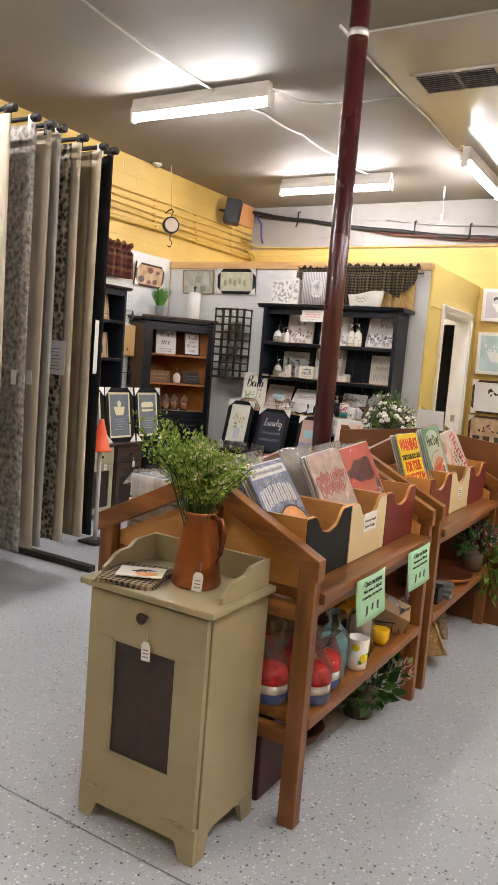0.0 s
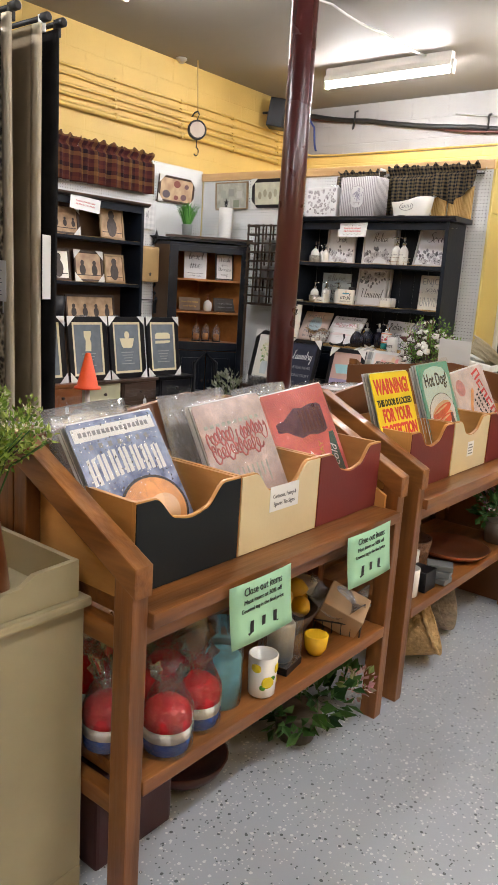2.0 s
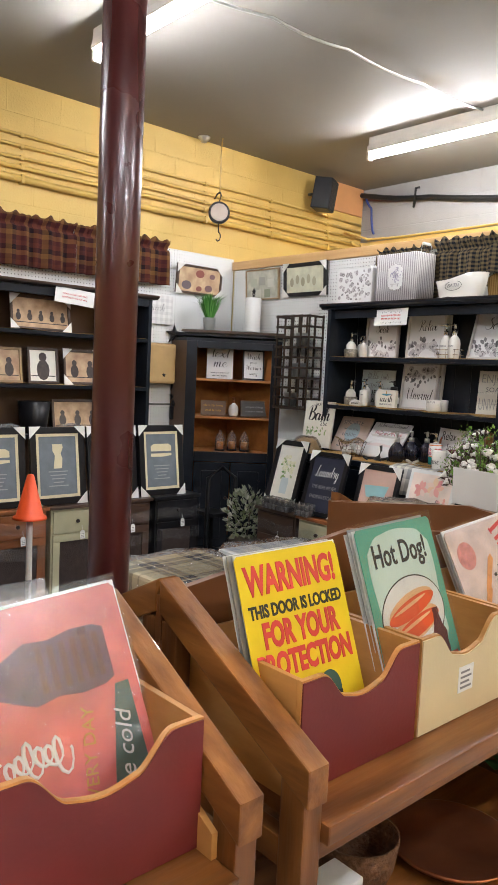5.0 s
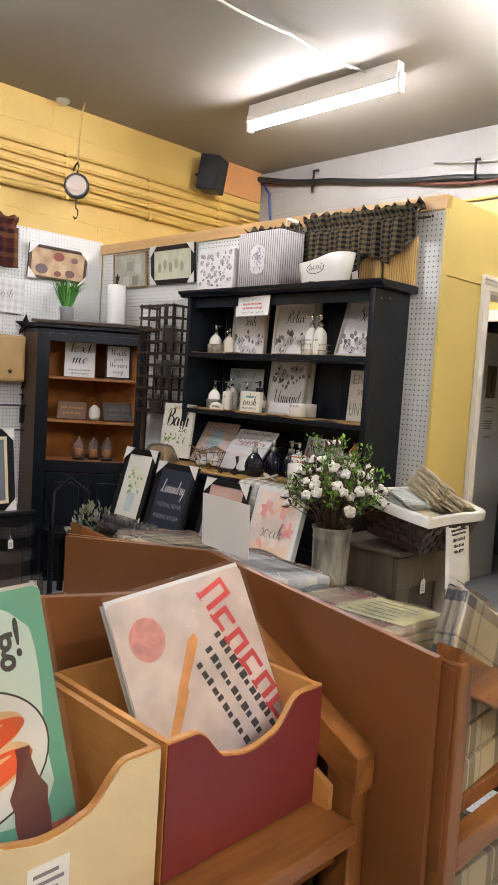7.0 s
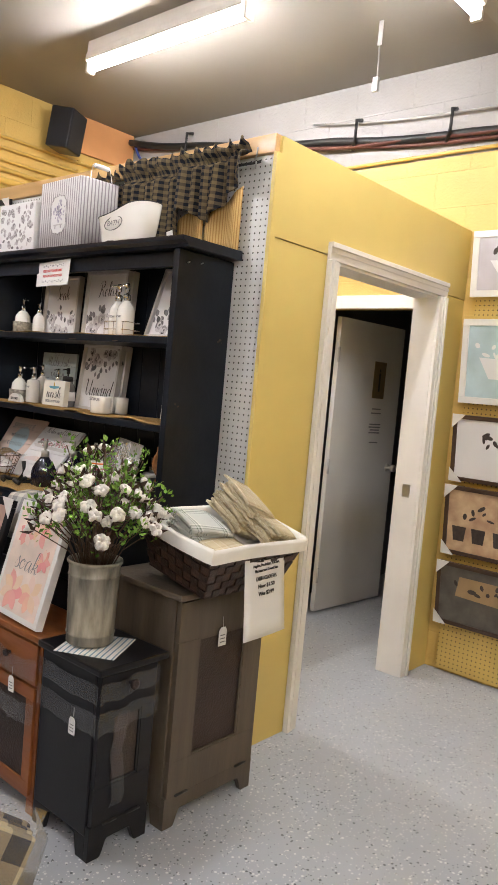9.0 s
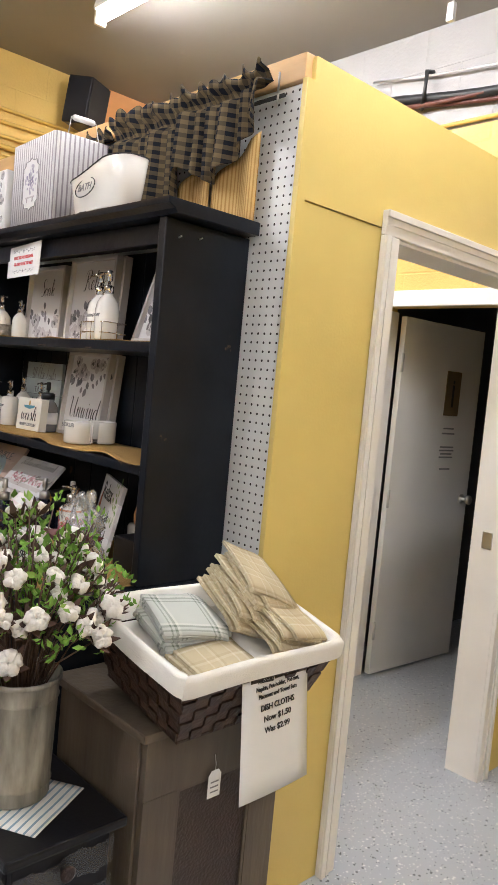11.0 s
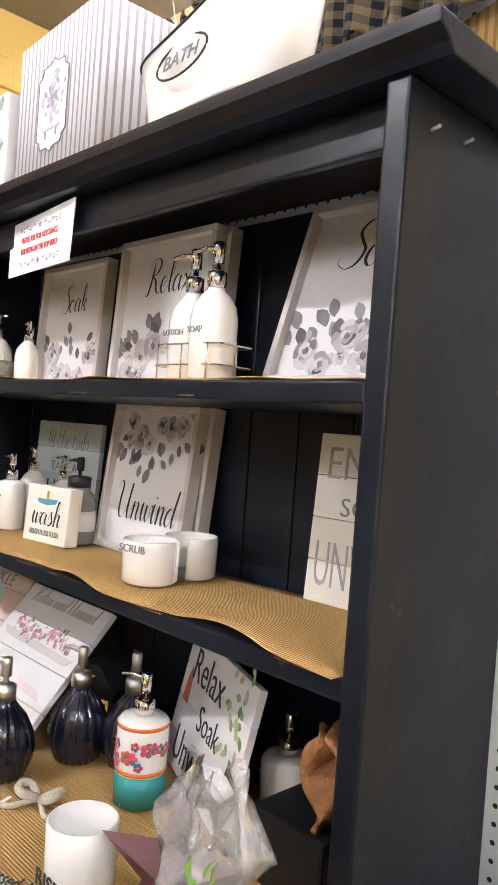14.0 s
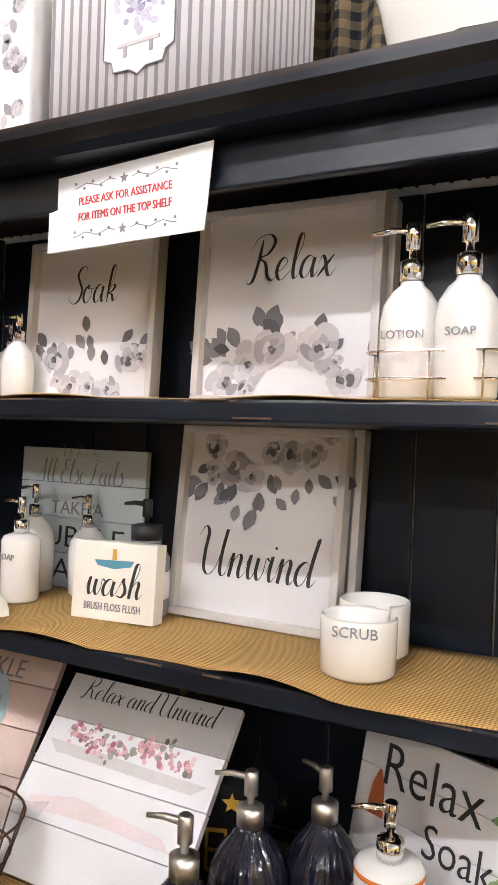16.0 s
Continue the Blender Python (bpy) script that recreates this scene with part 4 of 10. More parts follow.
def art_hotdog(th):
    bm = bm_new()
    pts = []
    for i in range(48):
        a = 2 * math.pi * i / 48
        r = 1 + 0.03 * math.sin(5 * a)
        pts.append((0.115 * r * max(-1, min(1, 1.25 * math.cos(a))), 0.015 + 0.145 * r * max(-1, min(1, 1.2 * math.sin(a)))))
    blob(bm, pts, 0.0016)
    print_on(th, "pale_field", bm, SHEETS["mintwhite"])
    letters("lettering", "Hot Dog!", 0.074, pose(0.0, 0.108, 0.0026, 0, 0, 0), M["ink"], th, width=0.195, bold=0.0012)
    bm = bm_new()
    disc(bm, 0.0, -0.035, 0.118, 0.088, 0.0022, 36, 0.12)
    print_on(th, "plate_rim", bm, M["ink"])
    bm = bm_new()
    disc(bm, 0.0, -0.035, 0.115, 0.085, 0.0026, 36, 0.12)
    print_on(th, "plate", bm, M["whiteink"])
    for (x, y) in ((-0.005, -0.02), (0.0, -0.062)):
        bm = bm_new()
        disc(bm, x, y + 0.004, 0.090, 0.031, 0.0032, 24, 0.22)
        print_on(th, "bun", bm, SHEETS["bun"])
        bm = bm_new()
        disc(bm, x, y, 0.092, 0.021, 0.0036, 24, 0.22)
        print_on(th, "sausage", bm, SHEETS["sausage"])
        bm = bm_new()
        disc(bm, x - 0.006, y + 0.008, 0.066, 0.004, 0.0044, 18, 0.22)
        print_on(th, "shine_print", bm, SHEETS["bun"])
    bm = bm_new()
    prof = [(-0.165, 0.022), (-0.13, 0.026), (-0.115, 0.024), (-0.095, 0.028), (-0.075, 0.016), (-0.05, 0.010), (-0.035, 0.011)]
    blob(bm, [(0.075 - r, a) for a, r in prof] + [(0.075 + r, a) for a, r in prof[::-1]], 0.004)
    print_on(th, "bottle_shape", bm, SHEETS["cola"])
    bm = bm_new()
    box(bm, 0.03, 0.13, -0.175, -0.145, 0.0016, 0.0021)
    print_on(th, "red_corner", bm, SHEETS["red"])


def art_pink(th):
    bm = bm_new()
    disc(bm, -0.085, 0.105, 0.034, 0.038, 0.0016)
    print_on(th, "red_badge", bm, mat("faded_badge_ink", (0.62, 0.26, 0.23), 0.4, var=0.2, scale=60, bump=0))
    for x, y in ((-0.06, 0.0), (-0.105, -0.075)):
        bm = bm_new()
        blob(bm, ((x, y), (x + 0.014, y - 0.008), (x + 0.07, y + 0.075), (x + 0.066, y + 0.09), (x + 0.052, y + 0.083)), 0.0016)
        print_on(th, "pencil_shape", bm, SHEETS["orange"])
    o = thing_part(th, "red_letter_shape", -0.165, 7, 0.044, 0.060, 0.0105, M["redink"])
    o.matrix_basis = pose(0.088, -0.005, 0, 0, 0, -72)
    for k, (x, n, w) in enumerate(((0.045, 13, 0.014), (0.018, 12, 0.013), (-0.008, 11, 0.012))):
        bm = bm_new()
        rn = random.Random(k + 5)
        for i in range(n):
            h = rn.uniform(0.009, 0.015)
            box(bm, i * 0.017, i * 0.017 + 0.009 + 0.004 * (i % 2), 0, h, 0.0016, 0.0021)
        o = print_on(th, "printed_text", bm, M["ink"])
        o.matrix_basis = pose(x, 0.075 - 0.02 * k, 0, 0, 0, -72)
    bm = bm_new()
    for i in range(7):
        box(bm, -0.125, -0.08, -0.105 - 0.008 * i, -0.101 - 0.008 * i, 0.0016, 0.0021)
    print_on(th, "small_printed_text", bm, M["greyink"])


def thing_part(th, name, x0, n, w, h, t, material):
    """A row of n plain blocky letter-like shapes with the stroke t, no real letters."""
    bm = bm_new()
    for i in range(n):
        x = x0 + i * w * 1.08
        hh = h if i == 0 else h * 0.62
        box(bm, x, x + t, 0, hh, 0.0016, 0.0023)
        box(bm, x + 0.003, x + w * 0.86, hh - t * 0.8, hh, 0.00232, 0.0026)
        if i % 2 == 0:
            box(bm, x + w * 0.62, x + w * 0.62 + t, 0, hh - t * 0.8, 0.0016, 0.0023)
        else:
            box(bm, x + 0.003, x + w * 0.8, 0, t * 0.8, 0.00232, 0.0026)
        box(bm, x - 0.004, x + t + 0.004, -0.003, 0.002, 0.00235, 0.0026)
    return print_on(th, name, bm, material)


def leaned(x, y, z, lean, yaw=0.0, roll=0.0):
    """A sheet that faces +x, its top leaning back by lean degrees."""
    return pose(x, y, z, 0, 0, yaw) @ pose(0, 0, 0, 90 - 0, 0, 90) @ pose(0, 0, 0, -lean, 0, roll)


tin_sign(leaned(-1.175, 2.62, 0.965, 32, 4, 2), 0.29, 0.33, "blue", "blue printed tin sign in a plastic sleeve, in black bin", art_blue)
tin_sign(leaned(-1.15, 3.01, 0.965, 26, 0, 4), 0.285, 0.35, "pale", "faded pale tin sign with red script, in cream bin", art_pale)
tin_sign(leaned(-1.175, 3.365, 0.955, 26, -2, 5), 0.315, 0.37, "red", "red tin sign with a bottle, in burgundy bin", art_red)
tin_sign(leaned(-1.14, 3.89, 0.995, 20, 0, 0), 0.29, 0.345, "yellow", "yellow warning tin sign with red letters", art_warning, wrap=False)
tin_sign(leaned(-1.13, 4.235, 1.01, 20, 0, 2), 0.28, 0.355, "green", "green tin sign with two hot dogs on a plate", art_hotdog)
tin_sign(leaned(-1.15, 4.68, 0.965, 25, -6, 8), 0.285, 0.36, "pink", "faded pink tin sign in a plastic sleeve", art_pink)
for y, w in ((2.60, 0.26), (2.97, 0.27), (3.30, 0.27)):
    th = thing("plastic_sleeve", leaned(-1.27, y, 0.985, 24, 0, 2), "empty clear plastic sleeves standing behind tin signs", "sleeve", "plastic sleeves")
    bm = bm_new()
    sheet(bm, 8, 8, lambda u, v: ((u - 0.5) * w, (v - 0.5) * 0.32, 0.01 * math.sin(6 * u + y * 9) * v), 0.004)
    part("film", bm, M["filmthick"], th)

# notices clipped to the shelf edge
for y, dz, tilt in ((2.775, 0.0, 3), (3.30, 0.0, 2)):
    n = thing("paper_sign", pose(-0.905, y + 0.02, 0.675, 0, 0, 0) @ pose(0, 0, 0, 3, 0, -4), "mint green paper notice hanging from the shelf edge", "sign", "green notices")
    bm = bm_new()
    sheet(bm, 6, 6, lambda u, v: (0.004 + 0.012 * (1 - v) ** 2 + 0.005 * math.sin(3 * u), (u - 0.5) * 0.222, (v - 0.5) * 0.158), 0.0006)
    pg = part("page", bm, M["mint"], n)
    for t, z, s, w in (("Close out items", 0.056, 0.030, 0.17), ("Most items at 50% off", 0.030, 0.017, 0.17), ("Counted tag is the final price", 0.008, 0.015, 0.19)):
        letters("lettering", t, s, pose(0.0125, 0, z, 90, 0, 90), M["ink"], pg, width=w * 0.80)
    for k in (-1, 0, 1):
        bm = bm_new()
        blob(bm, ((k * 0.042 - 0.006, -0.022), (k * 0.042 + 0.006, -0.022), (k * 0.042 + 0.006, -0.052), (k * 0.042 + 0.014, -0.052), (k * 0.042, -0.072), (k * 0.042 - 0.014, -0.052), (k * 0.042 - 0.006, -0.052)), 0.0)
        a = part("arrow", bm, M["ink"], pg)
        a.matrix_basis = pose(0.016, 0, 0, 90, 0, 90)

# lower shelf of the first stand
RWB = {"r": mat("red_wax", (0.72, 0.015, 0.025), 0.22, var=0.15, scale=30, bump=0.3), "w": mat("white_wax", (0.78, 0.76, 0.73), 0.22, var=0.05, scale=30, bump=0.3), "b": mat("blue_wax", (0.03, 0.09, 0.40), 0.22, var=0.15, scale=30, bump=0.3)}


def bagged_roll(x, y, z, s=1.0):
    th = thing("wrapped_candle", pose(x, y, z, 0, 0, random.uniform(0, 360)), "red white and blue candle in a tied clear bag", "candle", "wrapped candles on lower shelf")
    for nm, c, prof in (("blue_band", "b", ((0.050, 0.002), (0.057, 0.008), (0.060, 0.04))), ("white_band", "w", ((0.0605, 0.0405), (0.061, 0.070))), ("red_band", "r", ((0.0615, 0.0705), (0.060, 0.095), (0.052, 0.115), (0.034, 0.128), (0.01, 0.132)))):
        bm = bm_new()
        lathe(bm, [(r * s, h * s) for r, h in prof], 20)
        part(nm, bm, RWB[c], th)
    bm = bm_new()
    ph = random.uniform(0, 6)
    sheet(bm, 22, 12, lambda u, v: ((0.062 * (1 if v < 0.55 else 1 - 1.55 * (v - 0.55) if v < 0.9 else 0.46 + 3.2 * (v - 0.9)) + 0.004 * math.sin(7 * u * 6.28 + ph + 4 * v)) * s * math.cos(6.2832 * u), (0.062 * (1 if v < 0.55 else 1 - 1.55 * (v - 0.55) if v < 0.9 else 0.46 + 3.2 * (v - 0.9)) + 0.004 * math.cos(5 * u * 6.28 + ph)) * s * math.sin(6.2832 * u), 0.003 + v * 0.20 * s))
    part("clear_bag", bm, M["cello"], th, "clear cellophane bag")
    bm = bm_new()
    sheet(bm, 28, 6, lambda u, v: ((0.012 + 0.034 * v ** 1.4 + 0.008 * v * math.sin(5 * 6.2832 * u + ph)) * s * math.cos(6.2832 * u), (0.012 + 0.034 * v ** 1.4 + 0.008 * v * math.sin(5 * 6.2832 * u + ph)) * s * math.sin(6.2832 * u), (0.140 + 0.075 * v + 0.016 * v * math.sin(3 * 6.2832 * u + ph)) * s))
    part("bag_ruffle", bm, M["cello"], th, "gathered cellophane top")
    bm = bm_new()
    box(bm, 0.061 * s, 0.0625 * s, -0.02, 0.02, 0.02, 0.06)
    part("label", bm, M["paper"], th)


for x, y in ((-0.99, 2.575), (-1.01, 2.70), (-1.13, 2.60), (-1.14, 2.72), (-1.26, 2.55), (-1.10, 2.485), (-1.26, 2.68)):
    bagged_roll(x, y, 0.351, 0.98)


def jar_thing(name, x, y, z, prof, material, label, cat, seg=20, extra=None):
    th = thing(name, pose(x, y, z), label, cat)
    bm = bm_new()
    lathe(bm, prof, seg)
    part("body", bm, material, th, smooth=False)
    return th


t = jar_thing("wrapped_candle", -1.03, 2.815, 0.351, ((0.05, 0.002), (0.052, 0.13), (0.045, 0.14)), mat("pale_blue_wax", (0.16, 0.55, 0.70), 0.6, var=0.2, scale=30), "pale blue candle in a tied clear bag", "candle")
bm = bm_new()
lathe(bm, ((0.056, 0.002), (0.057, 0.15), (0.02, 0.19), (0.04, 0.23)), 18)
part("clear_bag", bm, M["film"], t)
jar_thing("wrapped_candle", -1.22, 2.90, 0.351, ((0.05, 0.002), (0.055, 0.10), (0.04, 0.16), (0.02, 0.19), (0.04, 0.23)), M["filmthick"], "clear bag with a pale filling on lower shelf", "bag")
lem = jar_thing("mug", -0.975, 2.925, 0.351, ((0.034, 0.001), (0.038, 0.006), (0.041, 0.118), (0.038, 0.118), (0.035, 0.02), (0.005, 0.018)), M["crock"], "white ceramic tumbler with lemon print", "tumbler")
bm = bm_new()
for a, z, r in ((-30, 0.05, 0.018), (20, 0.085, 0.016), (70, 0.04, 0.017), (-80, 0.09, 0.015), (50, 0.105, 0.01)):
    lathe(bm, ((r, 0), (r * 0.8, 0.002), (0.002, 0.003)), 12, pose(0.0385 * math.cos(radians(a)), 0.0385 * math.sin(radians(a)), z, 0, 90, a))
part("lemon_print", bm, mat("lemon_yellow_glaze", (0.80, 0.62, 0.03), 0.2), lem)
bm = bm_new()
for a, z in ((-5, 0.06), (-50, 0.035), (45, 0.075)):
    lathe(bm, ((0.009, 0), (0.006, 0.002), (0.001, 0.003)), 8, pose(0.0385 * math.cos(radians(a)), 0.0385 * math.sin(radians(a)), z, 0, 90, a))
part("leaf_print", bm, mat("leaf_green_glaze", (0.10, 0.30, 0.04), 0.2), lem)
bx = thing("boxed_jar", pose(-1.03, 3.08, 0.351, 0, 0, 10), "cream to blue jar in clear box with black base", "jar")
bm = bm_new()
box(bm, -0.05, 0.05, -0.05, 0.05, 0, 0.022, 0.002)
part("box_base", bm, M["blackplain"], bx)
om = mat("cream_to_blue_glaze", (0.6, 0.55, 0.45), 0.3)
N_, L_, b_ = nodes(om)
co_ = N_.new("ShaderNodeTexCoord"); se_ = N_.new("ShaderNodeSeparateXYZ"); L_.new(co_.outputs["Object"], se_.inputs[0])
cr_ = N_.new("ShaderNodeValToRGB"); cr_.color_ramp.elements[0].color = (0.12, 0.20, 0.36, 1); cr_.color_ramp.elements[1].color = (0.66, 0.60, 0.48, 1)
mr_ = N_.new("ShaderNodeMapRange"); mr_.inputs[1].default_value, mr_.inputs[2].default_value = 0.03, 0.10
L_.new(se_.outputs[2], mr_.inputs[0]); L_.new(mr_.outputs[0], cr_.inputs[0]); L_.new(cr_.outputs[0], b_.inputs["Base Color"])
bm = bm_new()
lathe(bm, ((0.036, 0.0225), (0.04, 0.03), (0.041, 0.135), (0.036, 0.142)), 22)
part("jar", bm, om, bx)
bm = bm_new()
box(bm, -0.048, 0.048, -0.048, 0.048, 0.0225, 0.155)
part("clear_box", bm, M["film"], bx)
yc = jar_thing("candle_cup", -0.995, 3.22, 0.351, ((0.022, 0.001), (0.034, 0.02), (0.038, 0.062), (0.034, 0.064)), mat("yellow_glaze", (0.82, 0.48, 0.02), 0.2, var=0.05), "small yellow candle cup on lower shelf", "candle")
bw = jar_thing("fruit_bowl", -1.16, 3.24, 0.351, ((0.06, 0.001), (0.10, 0.04), (0.13, 0.10), (0.125, 0.10), (0.09, 0.045), (0.01, 0.02)), mat("dark_brown_wicker", (0.05, 0.025, 0.014), 0.7, bump=0.5, bscale=60), "dark brown bowl filled with yellow lemons", "bowl", 28)
LEM = mat("lemon_skin", (0.75, 0.42, 0.02), 0.4, var=0.1, scale=40, bump=0.15, bscale=200)
for i, (dx, dy, dz) in enumerate(((0, 0, 0.12), (0.07, 0.02, 0.11), (-0.06, 0.04, 0.11), (0.02, 0.07, 0.11), (0.02, -0.07, 0.11), (-0.05, -0.05, 0.11), (0.04, 0.03, 0.16), (-0.01, -0.02, 0.165), (0.05, -0.05, 0.155))):
    bm = bm_new()
    lathe(bm, ((0.003, -0.042), (0.012, -0.036), (0.028, -0.02), (0.033, 0), (0.028, 0.02), (0.012, 0.036), (0.003, 0.042)), 14, pose(-1.16 + dx, 3.24 + dy, 0.351 + dz, 90, 0, i * 50))
    solid("lemon", bm, LEM, "bright yellow artificial lemon in dark bowl", "lemon", "lemons in the bowl")
gx = thing("gift_box", pose(-1.06, 3.43, 0.351, 0, 0, 25), "crumpled kraft box in clear wrap on wire tray", "box")
bm = bm_new()
box(bm, -0.07, 0.07, -0.06, 0.06, 0.03, 0.12, 0.004, pose(0, 0, 0, 18, 22, 0))
part("carton", bm, M["kraft"], gx)
bm = bm_new()
sheet(bm, 10, 10, lambda u, v: (0.10 * (u - 0.5) * 2, 0.09 * (v - 0.5) * 2, 0.10 + 0.04 * math.sin(5 * u + 2) * math.cos(6 * v)), 0.001)
part("wrap", bm, M["filmthick"], gx)
bm = bm_new()
for k in range(7):
    x = -0.09 + 0.03 * k
    tube(bm, ((x, -0.08, 0.045), (x, -0.075, 0.004), (x, 0.075, 0.004), (x, 0.08, 0.045)), 0.002, 5)
tube(bm, ((-0.09, -0.08, 0.045), (0.09, -0.08, 0.045), (0.09, 0.08, 0.045), (-0.09, 0.08, 0.045), (-0.09, -0.08, 0.045)), 0.003, 5)
part("wire_tray", bm, M["rubber"], gx)
jar_thing("flower_pot", -1.22, 3.42, 0.351, ((0.05, 0.001), (0.07, 0.10), (0.075, 0.11), (0.06, 0.11)), mat("pale_clay", (0.5, 0.42, 0.3), 0.7), "pale clay pot at the back of shelf", "pot")


def foliage(bm, n, centre, spread, size, up=0.0, seed=1):
    """Many small leaves, each a bent pointed quad pair."""
    rnd = random.Random(seed)
    for _ in range(n):
        while True:
            d = Vector((rnd.uniform(-1, 1), rnd.uniform(-1, 1), rnd.uniform(-1, 1)))
            if 0.15 < d.length < 1:
                break
        p = Vector(centre) + Vector((d.x * spread[0], d.y * spread[1], d.z * spread[2]))
        dirn = (d + Vector((rnd.uniform(-0.6, 0.6), rnd.uniform(-0.6, 0.6), rnd.uniform(-0.2, 0.6) + up))).normalized()
        side = dirn.cross(Vector((rnd.uniform(-1, 1), rnd.uniform(-1, 1), rnd.uniform(-1, 1)))).normalized()
        nrm = dirn.cross(side)
        s = size * rnd.uniform(0.6, 1.3)
        w = s * rnd.uniform(0.22, 0.36)
        a = bm.verts.new(p)
        b = bm.verts.new(p + dirn * s * 0.5 + side * w - nrm * s * 0.08)
        c = bm.verts.new(p + dirn * s + nrm * s * 0.12)
        d2 = bm.verts.new(p + dirn * s * 0.5 - side * w - nrm * s * 0.08)
        bm.faces.new((a, b, c)); bm.faces.new((a, c, d2))


# on the floor under the stands
ivy = thing("potted_plant", pose(-1.08, 3.28, 0), "green trailing plant with pink buds under shelf", "plant")
bm = bm_new()
lathe(bm, ((0.06, 0.0), (0.08, 0.09), (0.083, 0.1), (0.07, 0.1)), 18)
part("pot", bm, M["greywood"], ivy)
bm = bm_new()
foliage(bm, 170, (0.02, 0.05, 0.13), (0.12, 0.22, 0.07), 0.06, 0.1, 4)
part("leaves", bm, M["leafdark"], ivy)
bm = bm_new()
foliage(bm, 60, (0.10, 0.20, 0.15), (0.05, 0.06, 0.06), 0.03, 0.3, 5)
part("pink_buds", bm, island_mix("pink_petals", ((0.45, 0.16, 0.18), (0.65, 0.45, 0.40), (0.20, 0.30, 0.06))), ivy)
bm = bm_new()
lathe(bm, ((0.05, 0.0), (0.12, 0.05), (0.14, 0.09), (0.13, 0.09), (0.10, 0.045), (0.01, 0.02)), 26, pose(-1.20, 2.86, 0.001))
solid("wooden_bowl", bm, mat("oxblood_bowl_glaze", (0.06, 0.015, 0.012), 0.3), "dark oxblood bowl on the floor under shelf", "bowl")
bm = bm_new()
box(bm, -1.34, -1.10, 2.46, 2.72, 0.0, 0.26, 0.01)
solid("storage_box", bm, mat("dark_burgundy_board", (0.05, 0.012, 0.014), 0.6), "dark burgundy box on the floor under shelf", "box")

# lower shelf of the second stand
jar_thing("mug", -1.0, 3.84, 0.351, ((0.032, 0.001), (0.036, 0.005), (0.038, 0.11), (0.035, 0.11), (0.032, 0.02), (0.004, 0.016)), M["crock"], "white ceramic mug with a grey patch", "mug")
for (a, mm, lb) in (((-1.04, -0.96, 3.90, 3.99, 0.351, 0.43), "blackplain", "small black gift box with orange sticker"), ((-1.13, -1.05, 3.92, 4.02, 0.351, 0.47), "paper", "pale card box standing on shelf")):
    bm = bm_new()
    box(bm, *a, 0.002)
    solid("gift_box", bm, M[mm], lb, "box", "gift boxes on lower shelf")
for k in range(3):
    bm = bm_new()
    box(bm, -0.05, 0.05, -0.035, 0.035, 0.001, 0.022, 0.002, pose(-0.985, 4.055 + 0.01 * k, 0.352 + 0.0225 * k, 0, 0, 12 * k))
    solid("tin_box", bm, mat("grey_tin", (0.16, 0.17, 0.17), 0.45), "flat grey tin with pale lettering", "tin", "stacked grey tins")
WICK = mat("tan_wicker", (0.45, 0.27, 0.10), 0.7, var=0.25, scale=60, bump=0.8, bscale=90, col2=(0.62, 0.40, 0.17))
bm = bm_new()
lathe(bm, ((0.07, 0), (0.09, 0.05), (0.10, 0.12), (0.094, 0.12), (0.08, 0.04), (0.01, 0.012)), 24, pose(-1.16, 4.13, 0.352))
solid("wicker_bowl", bm, mat("brown_wicker", (0.16, 0.07, 0.03), 0.7, var=0.3, scale=60, bump=0.8, bscale=90), "round brown wicker bowl on lower shelf", "basket")
tr = thing("copper_tray", pose(-1.08, 4.40, 0.353, 0, 0, 0), "round copper tray with a raised rim", "tray")
bm = bm_new()
lathe(bm, ((0.10, 0.0), (0.14, 0.012), (0.165, 0.035), (0.16, 0.037), (0.13, 0.018), (0.01, 0.008)), 36)
part("dish", bm, M["copper"], tr, smooth=False)
bask = thing("wicker_basket", pose(-1.07, 4.02, 0.125, 0, 65, 25), "tan woven basket tipped on its side on floor", "basket")
bm = bm_new()
lathe(bm, ((0.07, -0.13), (0.09, -0.07), (0.115, 0.06), (0.12, 0.1), (0.112, 0.1), (0.08, -0.07), (0.01, -0.11)), 28)
part("weave", bm, WICK, bask)
bm = bm_new()
tube(bm, [(0.12 * math.cos(a * 0.349), 0.12 * math.sin(a * 0.349), 0.1) for a in range(19)], 0.008, 6)
part("rim", bm, WICK, bask)
bk2 = thing("wicker_basket", pose(-1.12, 4.33, 0.14, 0, 70, 10), "dark wicker basket tipped on its side on floor", "basket")
bm = bm_new()
lathe(bm, ((0.09, -0.13), (0.11, -0.05), (0.135, 0.08), (0.127, 0.08), (0.09, -0.07), (0.01, -0.11)), 28)
part("weave", bm, mat("grey_wicker", (0.20, 0.15, 0.10), 0.8, var=0.3, scale=50, bump=0.8, bscale=80), bk2)
fl = thing("flower_bunch", pose(-1.0, 4.72, 0.351), "bunch of dried pink and green flowers on shelf", "plant")
bm = bm_new()
lathe(bm, ((0.05, 0.0), (0.06, 0.1), (0.05, 0.1)), 16)
part("pot", bm, M["greywood"], fl)
bm = bm_new()
foliage(bm, 160, (0.02, 0, 0.17), (0.12, 0.15, 0.10), 0.045, 0.2, 8)
part("leaves", bm, M["leafdark"], fl)
bm = bm_new()
foliage(bm, 150, (0.03, 0, 0.21), (0.13, 0.15, 0.08), 0.022, 0.2, 9)
tagged(part("petals", bm, island_mix("mauve_petals", ((0.12, 0.06, 0.12), (0.35, 0.16, 0.22), (0.5, 0.4, 0.35))), fl), kind="stuff")
bm = bm_new()
